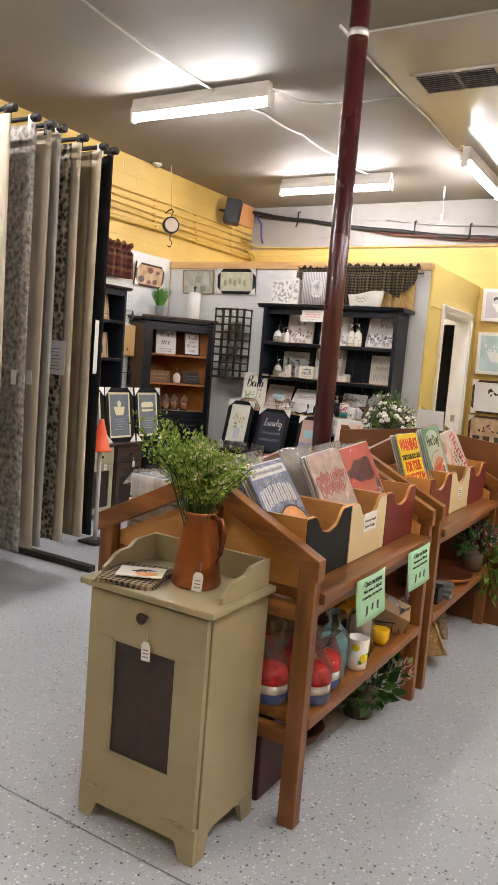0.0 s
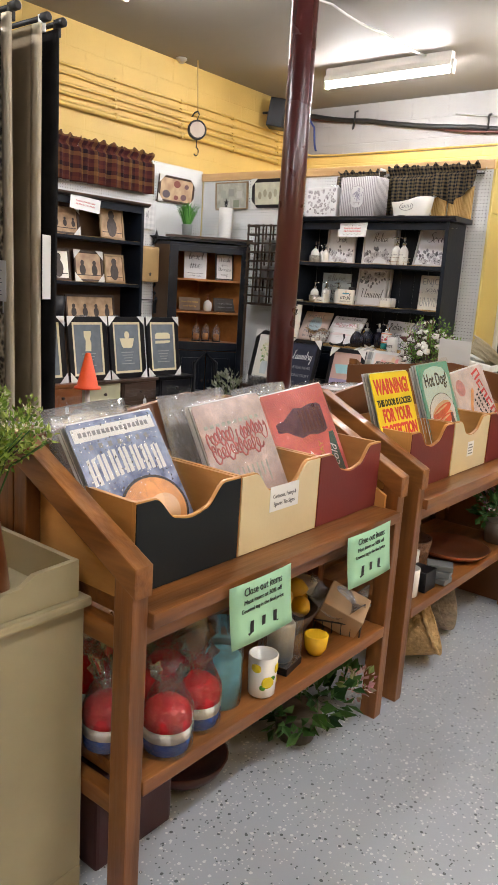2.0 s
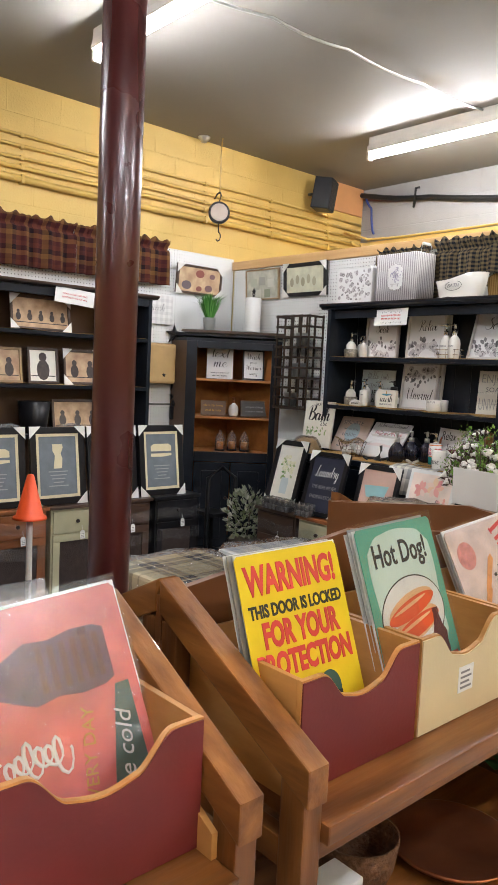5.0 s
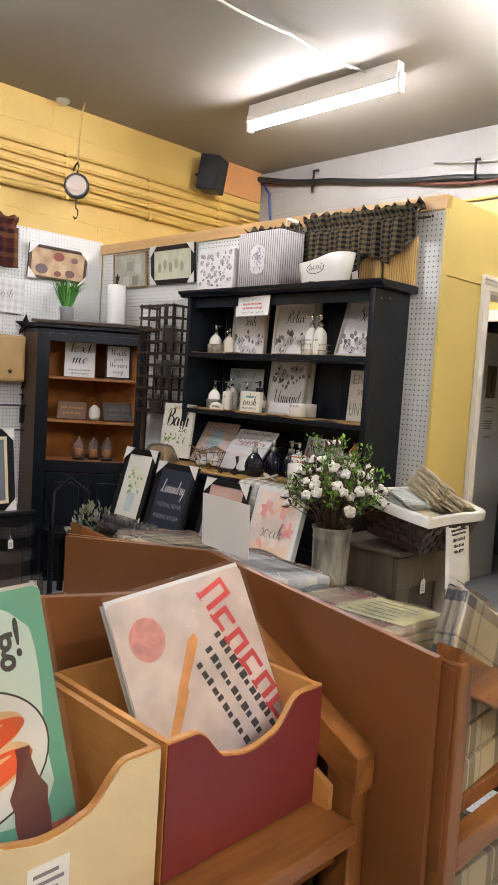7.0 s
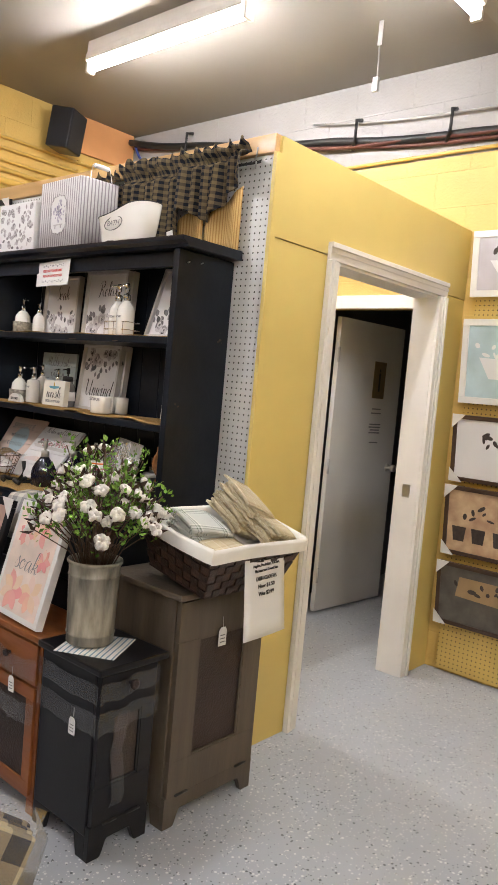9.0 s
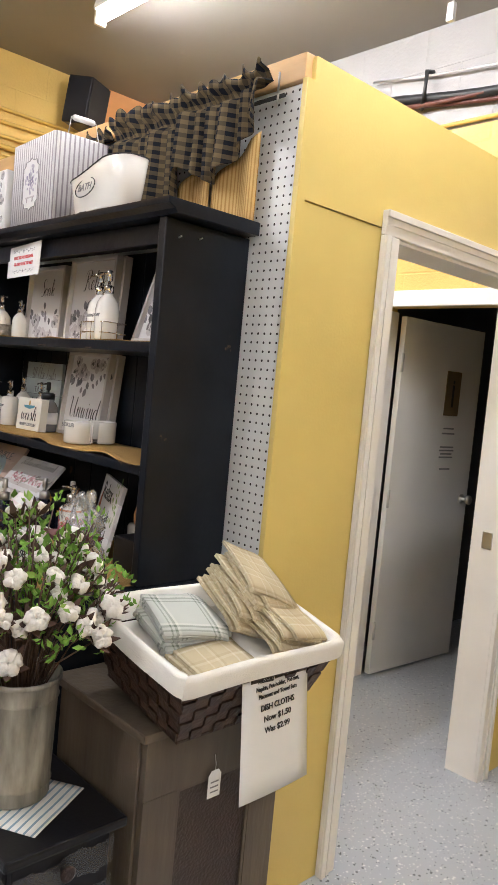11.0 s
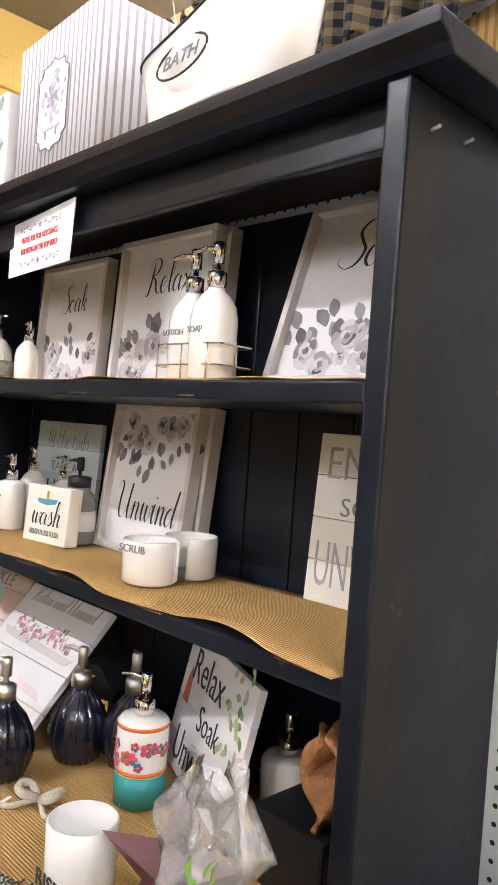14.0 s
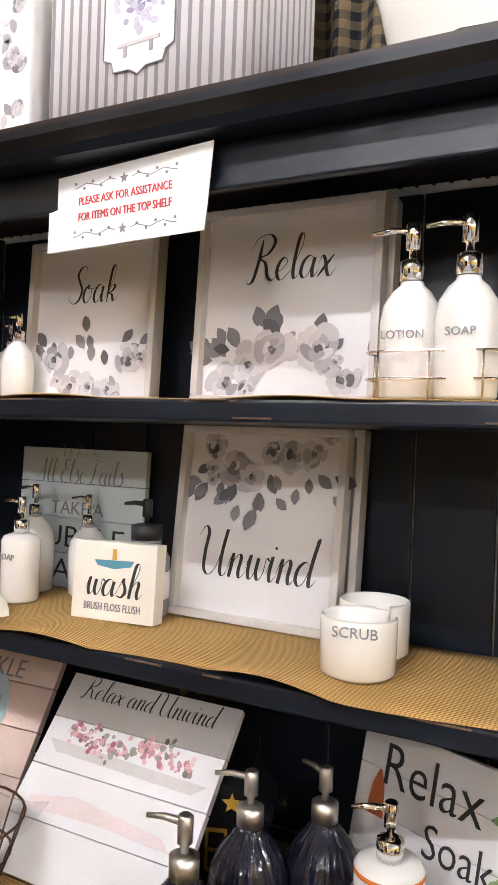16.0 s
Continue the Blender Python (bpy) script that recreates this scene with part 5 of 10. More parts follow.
foliage(bm, 90, (0.10, 0.06, -0.02), (0.07, 0.09, 0.14), 0.06, -0.6, 10)
part("trailing_leaves", bm, M["leaf"], fl)

# wrapped throws on the end stand
PL = {"tan": check_material("tan_plaid_throw", ((0.55, 0.46, 0.30), (0.42, 0.33, 0.20), (0.30, 0.10, 0.12), (0.62, 0.54, 0.38)), 0.16, 0, 1), "navy": check_material("navy_tan_plaid_throw", ((0.46, 0.39, 0.26), (0.035, 0.04, 0.055), (0.50, 0.43, 0.29), (0.20, 0.17, 0.12)), 0.15, 0, 1, [(0.0, 0), (0.34, 1), (0.50, 2), (0.54, 1), (0.72, 0), (0.86, 3), (0.90, 0)]), "grey": check_material("grey_plaid_throw", ((0.55, 0.56, 0.56), (0.75, 0.74, 0.70), (0.35, 0.38, 0.42)), 0.1, 0, 1)}


def wrapped_throw(m, w, d, h, cloth, label, paper=None):
    th = thing("wrapped_throw", m, label, "throw", "wrapped throws")
    n = 3
    for k in range(n):
        bm = bm_new()
        box(bm, -w / 2 + 0.004 * k, w / 2 - 0.003 * k, -d / 2, d / 2 - 0.004 * k, h * k / n + 0.001, h * (k + 1) / n - 0.001, min(0.009, h / n * 0.4))
        part("cloth_fold", bm, PL[cloth], th)
    if paper:
        bm = bm_new()
        box(bm, *paper, h + 0.0015, h + 0.003)
        part("insert_card", bm, mat("pale_yellow_card", (0.72, 0.68, 0.36), 0.6, var=0.05), th)
        bm = bm_new()
        x0, x1, y0, y1 = paper
        for i in range(5):
            box(bm, x0 + 0.02, x1 - 0.03 - 0.01 * (i % 3), y0 + 0.02 + i * (y1 - y0) / 6, y0 + 0.023 + i * (y1 - y0) / 6, h + 0.0031, h + 0.0036)
        part("printed_text", bm, M["greyink"], th)
    bm = bm_new()
    sheet(bm, 14, 10, lambda u, v: ((u - 0.5) * (w + 0.03), (v - 0.5) * (d + 0.03), h + 0.008 + 0.006 * math.sin(11 * u + 5 * v) * math.sin(8 * v + 3 * u) - (0.05 if abs(u - 0.5) > 0.47 or abs(v - 0.5) > 0.46 else 0)))
    part("clear_wrap", bm, M["film"], th, "crinkled clear plastic wrap")


SL = 5
def on_slope(x, t, yaw=0.0):
    """A place on the slope of the end stand, t metres down from its back."""
    return pose(x, 4.975 + t * math.cos(radians(SL)), 0.988 - t * math.sin(radians(SL)), -SL, 0, yaw)


wrapped_throw(on_slope(-1.13, 0.125, 5), 0.30, 0.25, 0.06, "tan", "tan plaid throw in clear wrap with yellow card", (-0.02, 0.14, -0.08, 0.11))
wrapped_throw(on_slope(-1.47, 0.125, -3), 0.34, 0.25, 0.08, "grey", "pale grey throw folded in clear wrap")
wrapped_throw(on_slope(-1.76, 0.125, 5), 0.22, 0.25, 0.08, "navy", "dark throw folded in clear wrap")
wrapped_throw(pose(-0.925, 5.165, 1.005, 0, 0, 84) @ pose(0, 0, 0, 76, 0, 0) @ pose(0, 0, 0, 0, 0, -34), 0.175, 0.175, 0.045, "navy", "navy and tan plaid throw slumped in clear wrap")
wrapped_throw(pose(-1.02, 5.14, 0.758, 0, 0, 4), 0.34, 0.32, 0.195, "navy", "navy and tan plaid throw on the end shelf")
wrapped_throw(pose(-1.01, 5.15, 0.351, 0, 0, -3), 0.34, 0.32, 0.24, "navy", "navy and tan plaid throw on lower end shelf")
wrapped_throw(pose(-1.45, 5.14, 0.758, 0, 0, 2), 0.36, 0.32, 0.19, "tan", "tan plaid throw on the end shelf")
bm = bm_new()
prism(bm, ((4.965, 0.985), (5.26, 0.962), (5.26, 0.954), (4.965, 0.977)), 1.04, "x", -1.90)
solid("display_board", bm, M["board"], "sloping brown board under the wrapped throws", "board")
sc = thing("card_sign", pose(-1.41, 4.955, 1.115, 0, 0, -8) @ pose(0, 0, 0, 88, 0, 180), "white card sign standing above the end panel", "sign")
bm = bm_new()
box(bm, -0.09, 0.09, 0, 0.12, 0, 0.002)
part("card", bm, M["paper"], sc)
bm = bm_new()
for i in range(4):
    box(bm, -0.06, 0.055 - 0.01 * (i % 2), 0.03 + 0.018 * i, 0.038 + 0.018 * i, 0.0021, 0.0026)
part("printed_text", bm, mat("faint_grey_ink", (0.55, 0.55, 0.57), 0.6), sc)
# wrapped stock on the stands that face the other way
for y, cl in ((2.62, "grey"), (3.0, "navy"), (3.35, "grey"), (3.95, "navy"), (4.3, "grey"), (4.62, "tan")):
    wrapped_throw(pose(-1.585, y, 0.758, 0, 0, 4 * math.sin(y * 7)), 0.30, 0.30, 0.24 + 0.03 * math.sin(y * 5), cl, "folded throw in clear wrap on stand shelf")

# ---- black bookcase with bath goods ----
bk = thing("bookcase", pose(-3.05, 6.74, 0), "tall black painted bookcase with rubbed edges on base", "bookcase")
bm = bm_new()
prism(bm, ((-0.034, 2.006), (-0.036, 2.022), (0.285, 2.022), (0.285, 1.985), (-0.006, 1.985), (-0.014, 1.996)), 1.485, "x", -0.715, 0.003)
part("crown", bm, M["black"], bk)
for s in (-1, 1):
    bm = bm_new()
    x0 = -0.66 if s < 0 else 0.684
    box(bm, x0, x0 + 0.032, 0.0, 0.30, 0.992, 1.984, 0.004)
    part("side_panel", bm, M["black"], bk)
bm = bm_new()
box(bm, -0.627, 0.683, 0.036, 0.050, 1.925, 1.984, 0.003)
part("top_rail", bm, M["black"], bk)
wear = random.Random(77)
WORN = mat("rubbed_brown_wood", (0.12, 0.075, 0.045), 0.6, var=0.4, scale=60, bump=0.2)
for z in (1.657, 1.322):
    bm = bm_new()
    box(bm, -0.627, 0.683, 0.004, 0.28, z - 0.028, z, 0.004)
    shf = part("shelf", bm, M["black"], bk)
    for k in range(9):
        bm = bm_new()
        x0, ln = wear.uniform(-0.62, 0.60), wear.uniform(0.015, 0.075)
        box(bm, x0, x0 + ln, 0.0022, 0.005, z - 0.004 - 0.020 * (k % 3 == 0), z - 0.0015 - 0.020 * (k % 3 == 0), 0.0006)
        part("worn_edge", bm, WORN, shf)
for i in range(11):
    bm = bm_new()
    x0 = -0.627 + i * 0.1191
    box(bm, x0 + 0.0015, x0 + 0.1176, 0.297, 0.306, 0.992, 1.977, 0.003)
    part("back_board", bm, M["black"], bk)
bm = bm_new()
box(bm, -0.76, 0.72, -0.26, 0.30, 0.955, 0.99, 0.005)
part("counter", bm, M["black"], bk)
bm = bm_new()
box(bm, -0.73, 0.715, -0.235, 0.30, 0.0, 0.954, 0.004)
part("base_cabinet", bm, M["black"], bk)
for k in range(3):
    bm = bm_new()
    x0 = -0.70 + k * 0.466
    box(bm, x0, x0 + 0.44, -0.25, -0.236, 0.08, 0.72, 0.005)
    part("door", bm, M["black"], bk)
    bm = bm_new()
    box(bm, x0, x0 + 0.44, -0.25, -0.236, 0.74, 0.93, 0.005)
    part("drawer_front", bm, M["black"], bk)
for dx, dz, r in ((0.717, 1.945, 0.0), (0.717, 1.937, 0.014)):
    bm = bm_new()
    tube(bm, ((dx - 0.004, 0.115 - r * 5, dz), (dx + 0.011, 0.115 - r * 5, dz + 0.003)), 0.0022, 6)
    part("nail", bm, M["galv"], bk)
# burlap shelf liners, with a wavy front edge
BUR = stripe_material("gold_ribbed_burlap", (0.50, 0.32, 0.12), (0.36, 0.21, 0.07), 0.0052, 0.35, 0, 0.85, 0.15)
N_, L_, b_ = nodes(BUR)
wv = N_.new("ShaderNodeTexWave"); wv.bands_direction = "Y"; wv.inputs["Scale"].default_value = 60
co_ = N_.new("ShaderNodeTexCoord"); L_.new(co_.outputs["Object"], wv.inputs["Vector"])
bp_ = N_.new("ShaderNodeBump"); bp_.inputs["Strength"].default_value, bp_.inputs["Distance"].default_value = 0.5, 0.003
L_.new(wv.outputs["Fac"], bp_.inputs["Height"]); L_.new(bp_.outputs[0], b_.inputs["Normal"])
for z, y0, y1, x0, x1, amp in ((1.6575, 6.752, 7.0, -3.67, -2.373, 0.004), (1.3225, 6.742, 7.01, -3.67, -2.373, 0.010), (0.9905, 6.50, 7.0, -3.74, -2.36, 0.006)):
    bm = bm_new()
    sheet(bm, 60, 8, lambda u, v: (x0 + (x1 - x0) * u, y0 + (y1 - y0) * v + (1 - v) ** 2 * 0.012 * math.sin(17 * u), z + 0.0015 + max(0, amp * math.sin(23 * u + 1.0) * (1 - v) ** 1.5) + 0.004 * max(0, math.sin(9 * u)) * v ** 2), 0.0012)
    solid("shelf_liner", bm, BUR, "gold ribbed burlap liner lying on black shelf", "liner", "burlap shelf liners")


# ---- signs ----
def facing(x, y, z, lean=0.0, yaw=0.0, roll=0.0):
    """Stands at its lower middle, faces -y (turned by yaw), its top leaning back; local x across, y up, z out."""
    return pose(x, y, z, 90, 0, yaw) @ pose(0, 0, 0, -lean, 0, roll)


GREYF = island_mix("grey_flower_print", ((0.16, 0.15, 0.16), (0.42, 0.39, 0.40), (0.60, 0.57, 0.57), (0.30, 0.28, 0.29)))
GREYL = island_mix("grey_leaf_print", ((0.09, 0.09, 0.095), (0.28, 0.27, 0.28)))
PINKF = island_mix("pink_flower_print", ((0.50, 0.20, 0.25), (0.74, 0.48, 0.48), (0.40, 0.10, 0.16), (0.78, 0.64, 0.62)))
BLUSH = island_mix("blush_flower_print", ((0.85, 0.45, 0.40), (0.85, 0.35, 0.35), (0.85, 0.62, 0.40), (0.86, 0.66, 0.60)))
GREENL = island_mix("green_leaf_print", ((0.12, 0.25, 0.08), (0.35, 0.45, 0.22), (0.45, 0.52, 0.35)))
TROUGH = mat("pale_grey_trough_print", (0.60, 0.57, 0.55), 0.6)


def rose(bm, cx, cy, r, z, rnd):
    for k, (n, rr, pr) in enumerate(((6, 0.62, 0.48), (5, 0.36, 0.36), (3, 0.15, 0.24))):
        for i in range(n):
            a = 2 * math.pi * i / n + k * 0.5 + rnd.uniform(-0.2, 0.2)
            disc(bm, cx + rr * r * math.cos(a), cy + rr * r * math.sin(a), pr * r, pr * r * 0.72, z + 0.0004 * k + 0.00005 * i, 10, a + 1.57, 0.0002)


def leafprint(bm, x, y, s, a, z):
    pts = []
    for t in (0, 0.25, 0.55, 0.8, 1.0):
        w = 0.30 * math.sin(math.pi * min(1, t * 0.95 + 0.02)) * s
        pts.append((t * s, w))
    out = [(u, w) for u, w in pts] + [(u, -w) for u, w in pts[-2:0:-1]]
    blob(bm, [(x + u * math.cos(a) - w * math.sin(a), y + u * math.sin(a) + w * math.cos(a)) for u, w in out], z, 0.0003)


PETAL = {"light": island_mix("pale_grey_petal_print", ((0.46, 0.43, 0.44), (0.62, 0.59, 0.59), (0.54, 0.51, 0.52))), "mid": island_mix("grey_petal_print", ((0.30, 0.28, 0.29), (0.48, 0.45, 0.46))), "core": island_mix("dark_petal_print", ((0.07, 0.065, 0.07), (0.22, 0.20, 0.21)))}


def bouquet(parent, cx, cy, w, h, z, seed, fm, lm, n=5, up=1):
    """A spray of leaves and roses: three large roses, small ones between, leaves reaching out and up."""
    rnd = random.Random(seed)
    bm = bm_new()
    for i in range(n * 4):
        x = cx + rnd.uniform(-0.52, 0.52) * w
        a = (math.pi / 2) * up + rnd.uniform(-0.8, 0.8) + (cx - x) / w * 2.2 * up
        leafprint(bm, x, cy + rnd.uniform(0.0, 0.62) * h * up * (1 - abs(x - cx) / w), rnd.uniform(0.10, 0.16) * w, a, z + 0.00003 * i)
    tagged(part("leaf_print", bm, lm, parent), kind="stuff")
    tones = {k: bm_new() for k in PETAL}
    for i in range(n + 4):
        big = i < n
        x = cx + (((i + 0.5) / n - 0.5) * 0.86 if big else rnd.uniform(-0.46, 0.46)) * w
        y = cy + rnd.uniform(-0.30, 0.16) * h * up * (1 if big else 1.5)
        r = (rnd.uniform(0.085, 0.135) if big else rnd.uniform(0.045, 0.065)) * w
        zz = z + 0.0008 + 0.0009 * (i % 3)
        for m, rr, pr, dz, dark in ((6, 0.70, 0.46, 0, 0.25), (5, 0.48, 0.40, 0.0003, 0.45), (4, 0.26, 0.28, 0.00045, 0.5), (3, 0.10, 0.15, 0.0006, 2.0)):
            for k in range(m):
                a = 2 * math.pi * k / m + rnd.uniform(-0.4, 0.4) + dz * 3000
                q = r * rnd.uniform(0.75, 1.2)
                tone = "core" if dark > 1 or (dz and rnd.random() < 0.12) else ("mid" if rnd.random() < dark else "light")
                disc(tones[tone], x + rr * q * math.cos(a), y + rr * q * math.sin(a), pr * q * rnd.uniform(0.9, 1.25), pr * q * rnd.uniform(0.45, 0.8), zz + dz + 0.00002 * k, 9, a + 1.57 + rnd.uniform(-0.5, 0.5), 0.0001)
    for k, b in tones.items():
        tagged(part("petal_print", b, PETAL[k], parent), kind="stuff")


SGN = {"face": mat("white_sign_face", (0.74, 0.73, 0.73), 0.5, var=0.03, bump=0.02), "rim": mat("greige_sign_rim", (0.60, 0.57, 0.54), 0.5, var=0.05, scale=20), "edge": mat("white_sign_edge", (0.76, 0.75, 0.73), 0.5), "paleblue": mat("pale_blue_board", (0.55, 0.62, 0.63), 0.5, var=0.08, scale=12), "blush": mat("blush_board", (0.68, 0.53, 0.46), 0.5, var=0.1, scale=8), "creamy": mat("cream_sign", (0.80, 0.77, 0.68), 0.5, var=0.03), "peach": mat("pale_peach_art", (0.82, 0.68, 0.60), 0.6, var=0.15, scale=9), "navyf": mat("navy_sign", (0.018, 0.022, 0.045), 0.6, var=0.2, scale=10), "cloudy": mat("white_canvas", (0.78, 0.77, 0.74), 0.6, var=0.03)}


def tray_sign(m, w, h, label):
    """Box sign with a raised rim round a recessed white panel."""
    th = thing("wall_sign", m, label, "sign", "grey flower signs")
    bm = bm_new()
    box(bm, -w / 2 + 0.012, w / 2 - 0.012, 0.012, h - 0.012, 0.0, 0.008)
    part("panel", bm, SGN["face"], th)
    for a in ((-w / 2, w / 2, 0, 0.012), (-w / 2, w / 2, h - 0.012, h), (-w / 2, -w / 2 + 0.012, 0.0121, h - 0.0121), (w / 2 - 0.012, w / 2, 0.0121, h - 0.0121)):
        bm = bm_new()
        box(bm, a[0], a[1], a[2], a[3], -0.004, 0.024, 0.0015)
        part("rim", bm, SGN["rim"], th)
    return th


# pen strokes of a looping hand: x-height 1, each letter an advance and its strokes
PEN = {
    "e": (0.75, "0,.35 .35,.5 .55,.8 .35,1 .1,.75 .05,.35 .25,.02 .5,.08 .8,.4"),
    "l": (0.6, "0,.3 .3,.9 .5,1.6 .45,2 .28,1.9 .2,1.2 .2,.4 .35,.02 .6,.3"),
    "a": (0.95, ".65,.85 .4,1 .12,.75 .05,.3 .25,.02 .5,.25 .68,.9 .65,.4 .75,.03 1,.35"),
    "x": (0.95, "0,.6 .15,.95 .35,.7 .5,.25 .7,.03 1,.4", ".75,.95 .4,.5 .05,.02"),
    "o": (0.85, ".4,1 .12,.8 .05,.35 .3,.02 .6,.3 .62,.75 .4,1 .35,.85 .6,.78 .95,.85"),
    "k": (0.95, "0,.3 .3,.9 .5,1.6 .45,2 .28,1.9 .2,1.2 .18,0", ".18,.45 .45,.95 .65,.85 .5,.6 .25,.5 .5,.4 .7,.03 1,.35"),
    "n": (0.95, "0,.35 .12,.85 .2,1 .2,.5 .18,0 .25,.6 .5,1 .65,.85 .62,.3 .75,.02 1,.35"),
    "w": (1.1, "0,.4 .1,.9 .18,1 .16,.4 .3,.03 .5,.3 .6,.95 .58,.35 .75,.03 .95,.35 1,.95 1.2,.85"),
    "i": (0.5, "0,.35 .15,.95 .2,1 .17,.35 .3,.02 .55,.35", ".26,1.48 .32,1.36"),
    "d": (1.0, ".65,.85 .4,1 .12,.75 .05,.3 .25,.02 .5,.25 .7,1 .85,2 .72,1 .7,.3 .8,.02 1.05,.35"),
    "t": (0.55, "0,.35 .2,1 .3,1.6 .22,.7 .3,.05 .55,.3", "-.05,1.1 .5,1.15"),
    "h": (0.95, "0,.3 .3,.9 .5,1.6 .45,2 .28,1.9 .2,1.2 .17,0 .25,.6 .5,1 .65,.85 .62,.3 .75,.02 1,.35"),
    "u": (0.95, "0,.4 .12,.9 .18,1 .15,.4 .3,.02 .55,.3 .65,1 .62,.35 .75,.02 1,.35"),
    "r": (0.8, "0,.35 .15,.9 .25,1.1 .3,.9 .55,.9 .52,.4 .6,.02 .85,.35"),
    "y": (0.95, "0,.4 .12,.9 .18,1 .15,.4 .3,.05 .55,.35 .65,1 .6,0 .45,-.8 .2,-.9 .2,-.6 .6,-.1 1,.35"),
    "s": (0.7, "0,.3 .3,1.1 .35,.9 .55,.4 .35,.02 .05,.1 .4,.05 .75,.35"),
    "j": (0.5, "0,.35 .15,.95 .22,1 .2,0 .05,-.8 -.2,-.8 0,-.4 .5,.3", ".26,1.48 .32,1.36"),
    "m": (1.3, "0,.35 .12,.85 .2,1 .2,.5 .18,0 .25,.6 .45,1 .55,.8 .53,0 .6,.6 .8,1 .93,.85 .9,.3 1.05,.02 1.35,.35"),
    "S": (1.05, "1.1,1.75 .95,2.05 .6,2 .4,1.6 .65,1.15 .9,.75 .75,.2 .35,0 -.05,.25 -.1,.55"),
    "R": (1.4, ".35,1.9 .3,1 .15,.1 -.1,-.1 -.25,.15", "-.25,1.4 .05,1.95 .7,2.1 1.05,1.75 .8,1.25 .35,1.05 .7,.8 .95,.2 1.25,.02 1.5,.3"),
    "U": (1.5, "-.35,1.6 -.1,2.05 .15,1.8 .15,1 .25,.25 .55,0 .85,.3 1.05,1.1 1.15,2 1.08,1 1.15,.2 1.35,.02 1.55,.35"),
    "B": (1.2, ".3,1.9 .25,1 .2,.05", "-.2,1.4 .1,1.95 .7,2.05 .9,1.7 .65,1.2 .35,1.1 .85,1 1.05,.55 .75,.05 .3,0 -.05,.25"),
    "L": (1.15, "1,1.75 .85,2.05 .6,1.9 .5,1.2 .4,.4 .1,.02 -.1,.15 .1,.35 .5,.1 .9,-.05 1.2,.25"),
    "E": (1.0, "1,1.8 .7,2.05 .35,1.8 .45,1.25 .75,1.1 .3,1 .1,.5 .3,.05 .7,.02 1.05,.35"),
    "A": (1.1, "-.1,.1 .2,.4 .6,1.5 .75,2.05 .78,1 .85,.1 1.1,.3", ".3,.75 1,.8"),
    "F": (1.0, ".35,1.8 .3,.8 .1,.05 -.15,.2", "-.1,1.75 .3,2.05 1.1,1.9", ".2,1.05 .75,1.1"),
    "W": (1.6, "-.2,1.6 0,2.05 .15,1.8 .3,.6 .4,.02 .6,.6 .85,1.7 .9,1 1,.05 1.2,.7 1.45,2 1.6,1.95"),
}


def pen_script(th, t, xh, width, x, y, z, material, wt):
    """A word in thick and thin pen strokes, centred at (x, y) on a face of local x and y."""
    adv = sum(PEN[c][0] if c in PEN else 0.5 for c in t)
    sx = width / adv
    bm = bm_new()
    cur = 0.0
    for c in t:
        if c not in PEN:
            cur += 0.5
            continue
        for stroke in PEN[c][1:]:
            p = [Vector((float(q.split(",")[0]), float(q.split(",")[1]), 0)) for q in stroke.split()]
            p = [2 * p[0] - p[1]] + p + [2 * p[-1] - p[-2]]
            line = []
            for k in range(1, len(p) - 2):
                for j in range(6):
                    u = j / 6
                    line.append(0.5 * (2 * p[k] + (p[k + 1] - p[k - 1]) * u + (2 * p[k - 1] - 5 * p[k] + 4 * p[k + 1] - p[k + 2]) * u * u + (3 * p[k] - p[k - 1] - 3 * p[k + 1] + p[k + 2]) * u ** 3))
            line.append(p[-2])
            line = [Vector((x - width / 2 + (cur + q.x + 0.16 * q.y) * sx, y + (q.y - 0.6) * xh, z)) for q in line]
            last = None
            for k, q in enumerate(line):
                d = (line[min(k + 1, len(line) - 1)] - line[max(k - 1, 0)]).normalized()
                w = wt * (0.22 + 0.78 * max(0.0, -d.y) ** 1.3) * (0.35 + 0.65 * min(1.0, k / 4, (len(line) - 1 - k) / 4))
                n = Vector((-d.y, d.x, 0)) * w
                pair = (bm.verts.new(q + n), bm.verts.new(q - n))
                if last:
                    bm.faces.new((last[0], last[1], pair[1], pair[0]))
                last = pair
        cur += PEN[c][0]
    return part("lettering", bm, material, th)


def script(th, t, size, x, y, z, mm="ink", width=None, shear=0.35):
    if shear:
        pen_script(th, t, 0.42 * size, width, x, y, z, M[mm], 0.034 * size)
    else:
        letters("lettering", t, size, pose(x, y, z), M[mm], th, width=width, bold=-0.008 * size)


sg = tray_sign(facing(-3.405, 6.985, 1.66, 3), 0.28, 0.288, "white box sign reading Soak with grey roses")
script(sg, "Soak", 0.076, -0.005, 0.196, 0.0086, width=0.105)
bouquet(sg, 0, 0.06, 0.24, 0.12, 0.0083, 11, GREYF, GREYL, 5)
sg = tray_sign(facing(-3.02, 6.952, 1.66, 3.5), 0.295, 0.296, "white box sign reading Relax with grey roses")
script(sg, "Relax", 0.080, 0.005, 0.206, 0.0086, width=0.135)
bouquet(sg, 0, 0.065, 0.26, 0.12, 0.0083, 12, GREYF, GREYL, 6)
tray_sign(facing(-3.012, 6.982, 1.66, 3.5), 0.295, 0.296, "white box sign standing behind another sign")
sg = tray_sign(facing(-2.53, 6.918, 1.66, 18), 0.31, 0.31, "white box sign reading Soak with pale roses")
script(sg, "Soak", 0.095, 0.005, 0.22, 0.0086, width=0.17)
bouquet(sg, 0, 0.065, 0.26, 0.12, 0.0083, 13, GREYF, GREYL, 6)
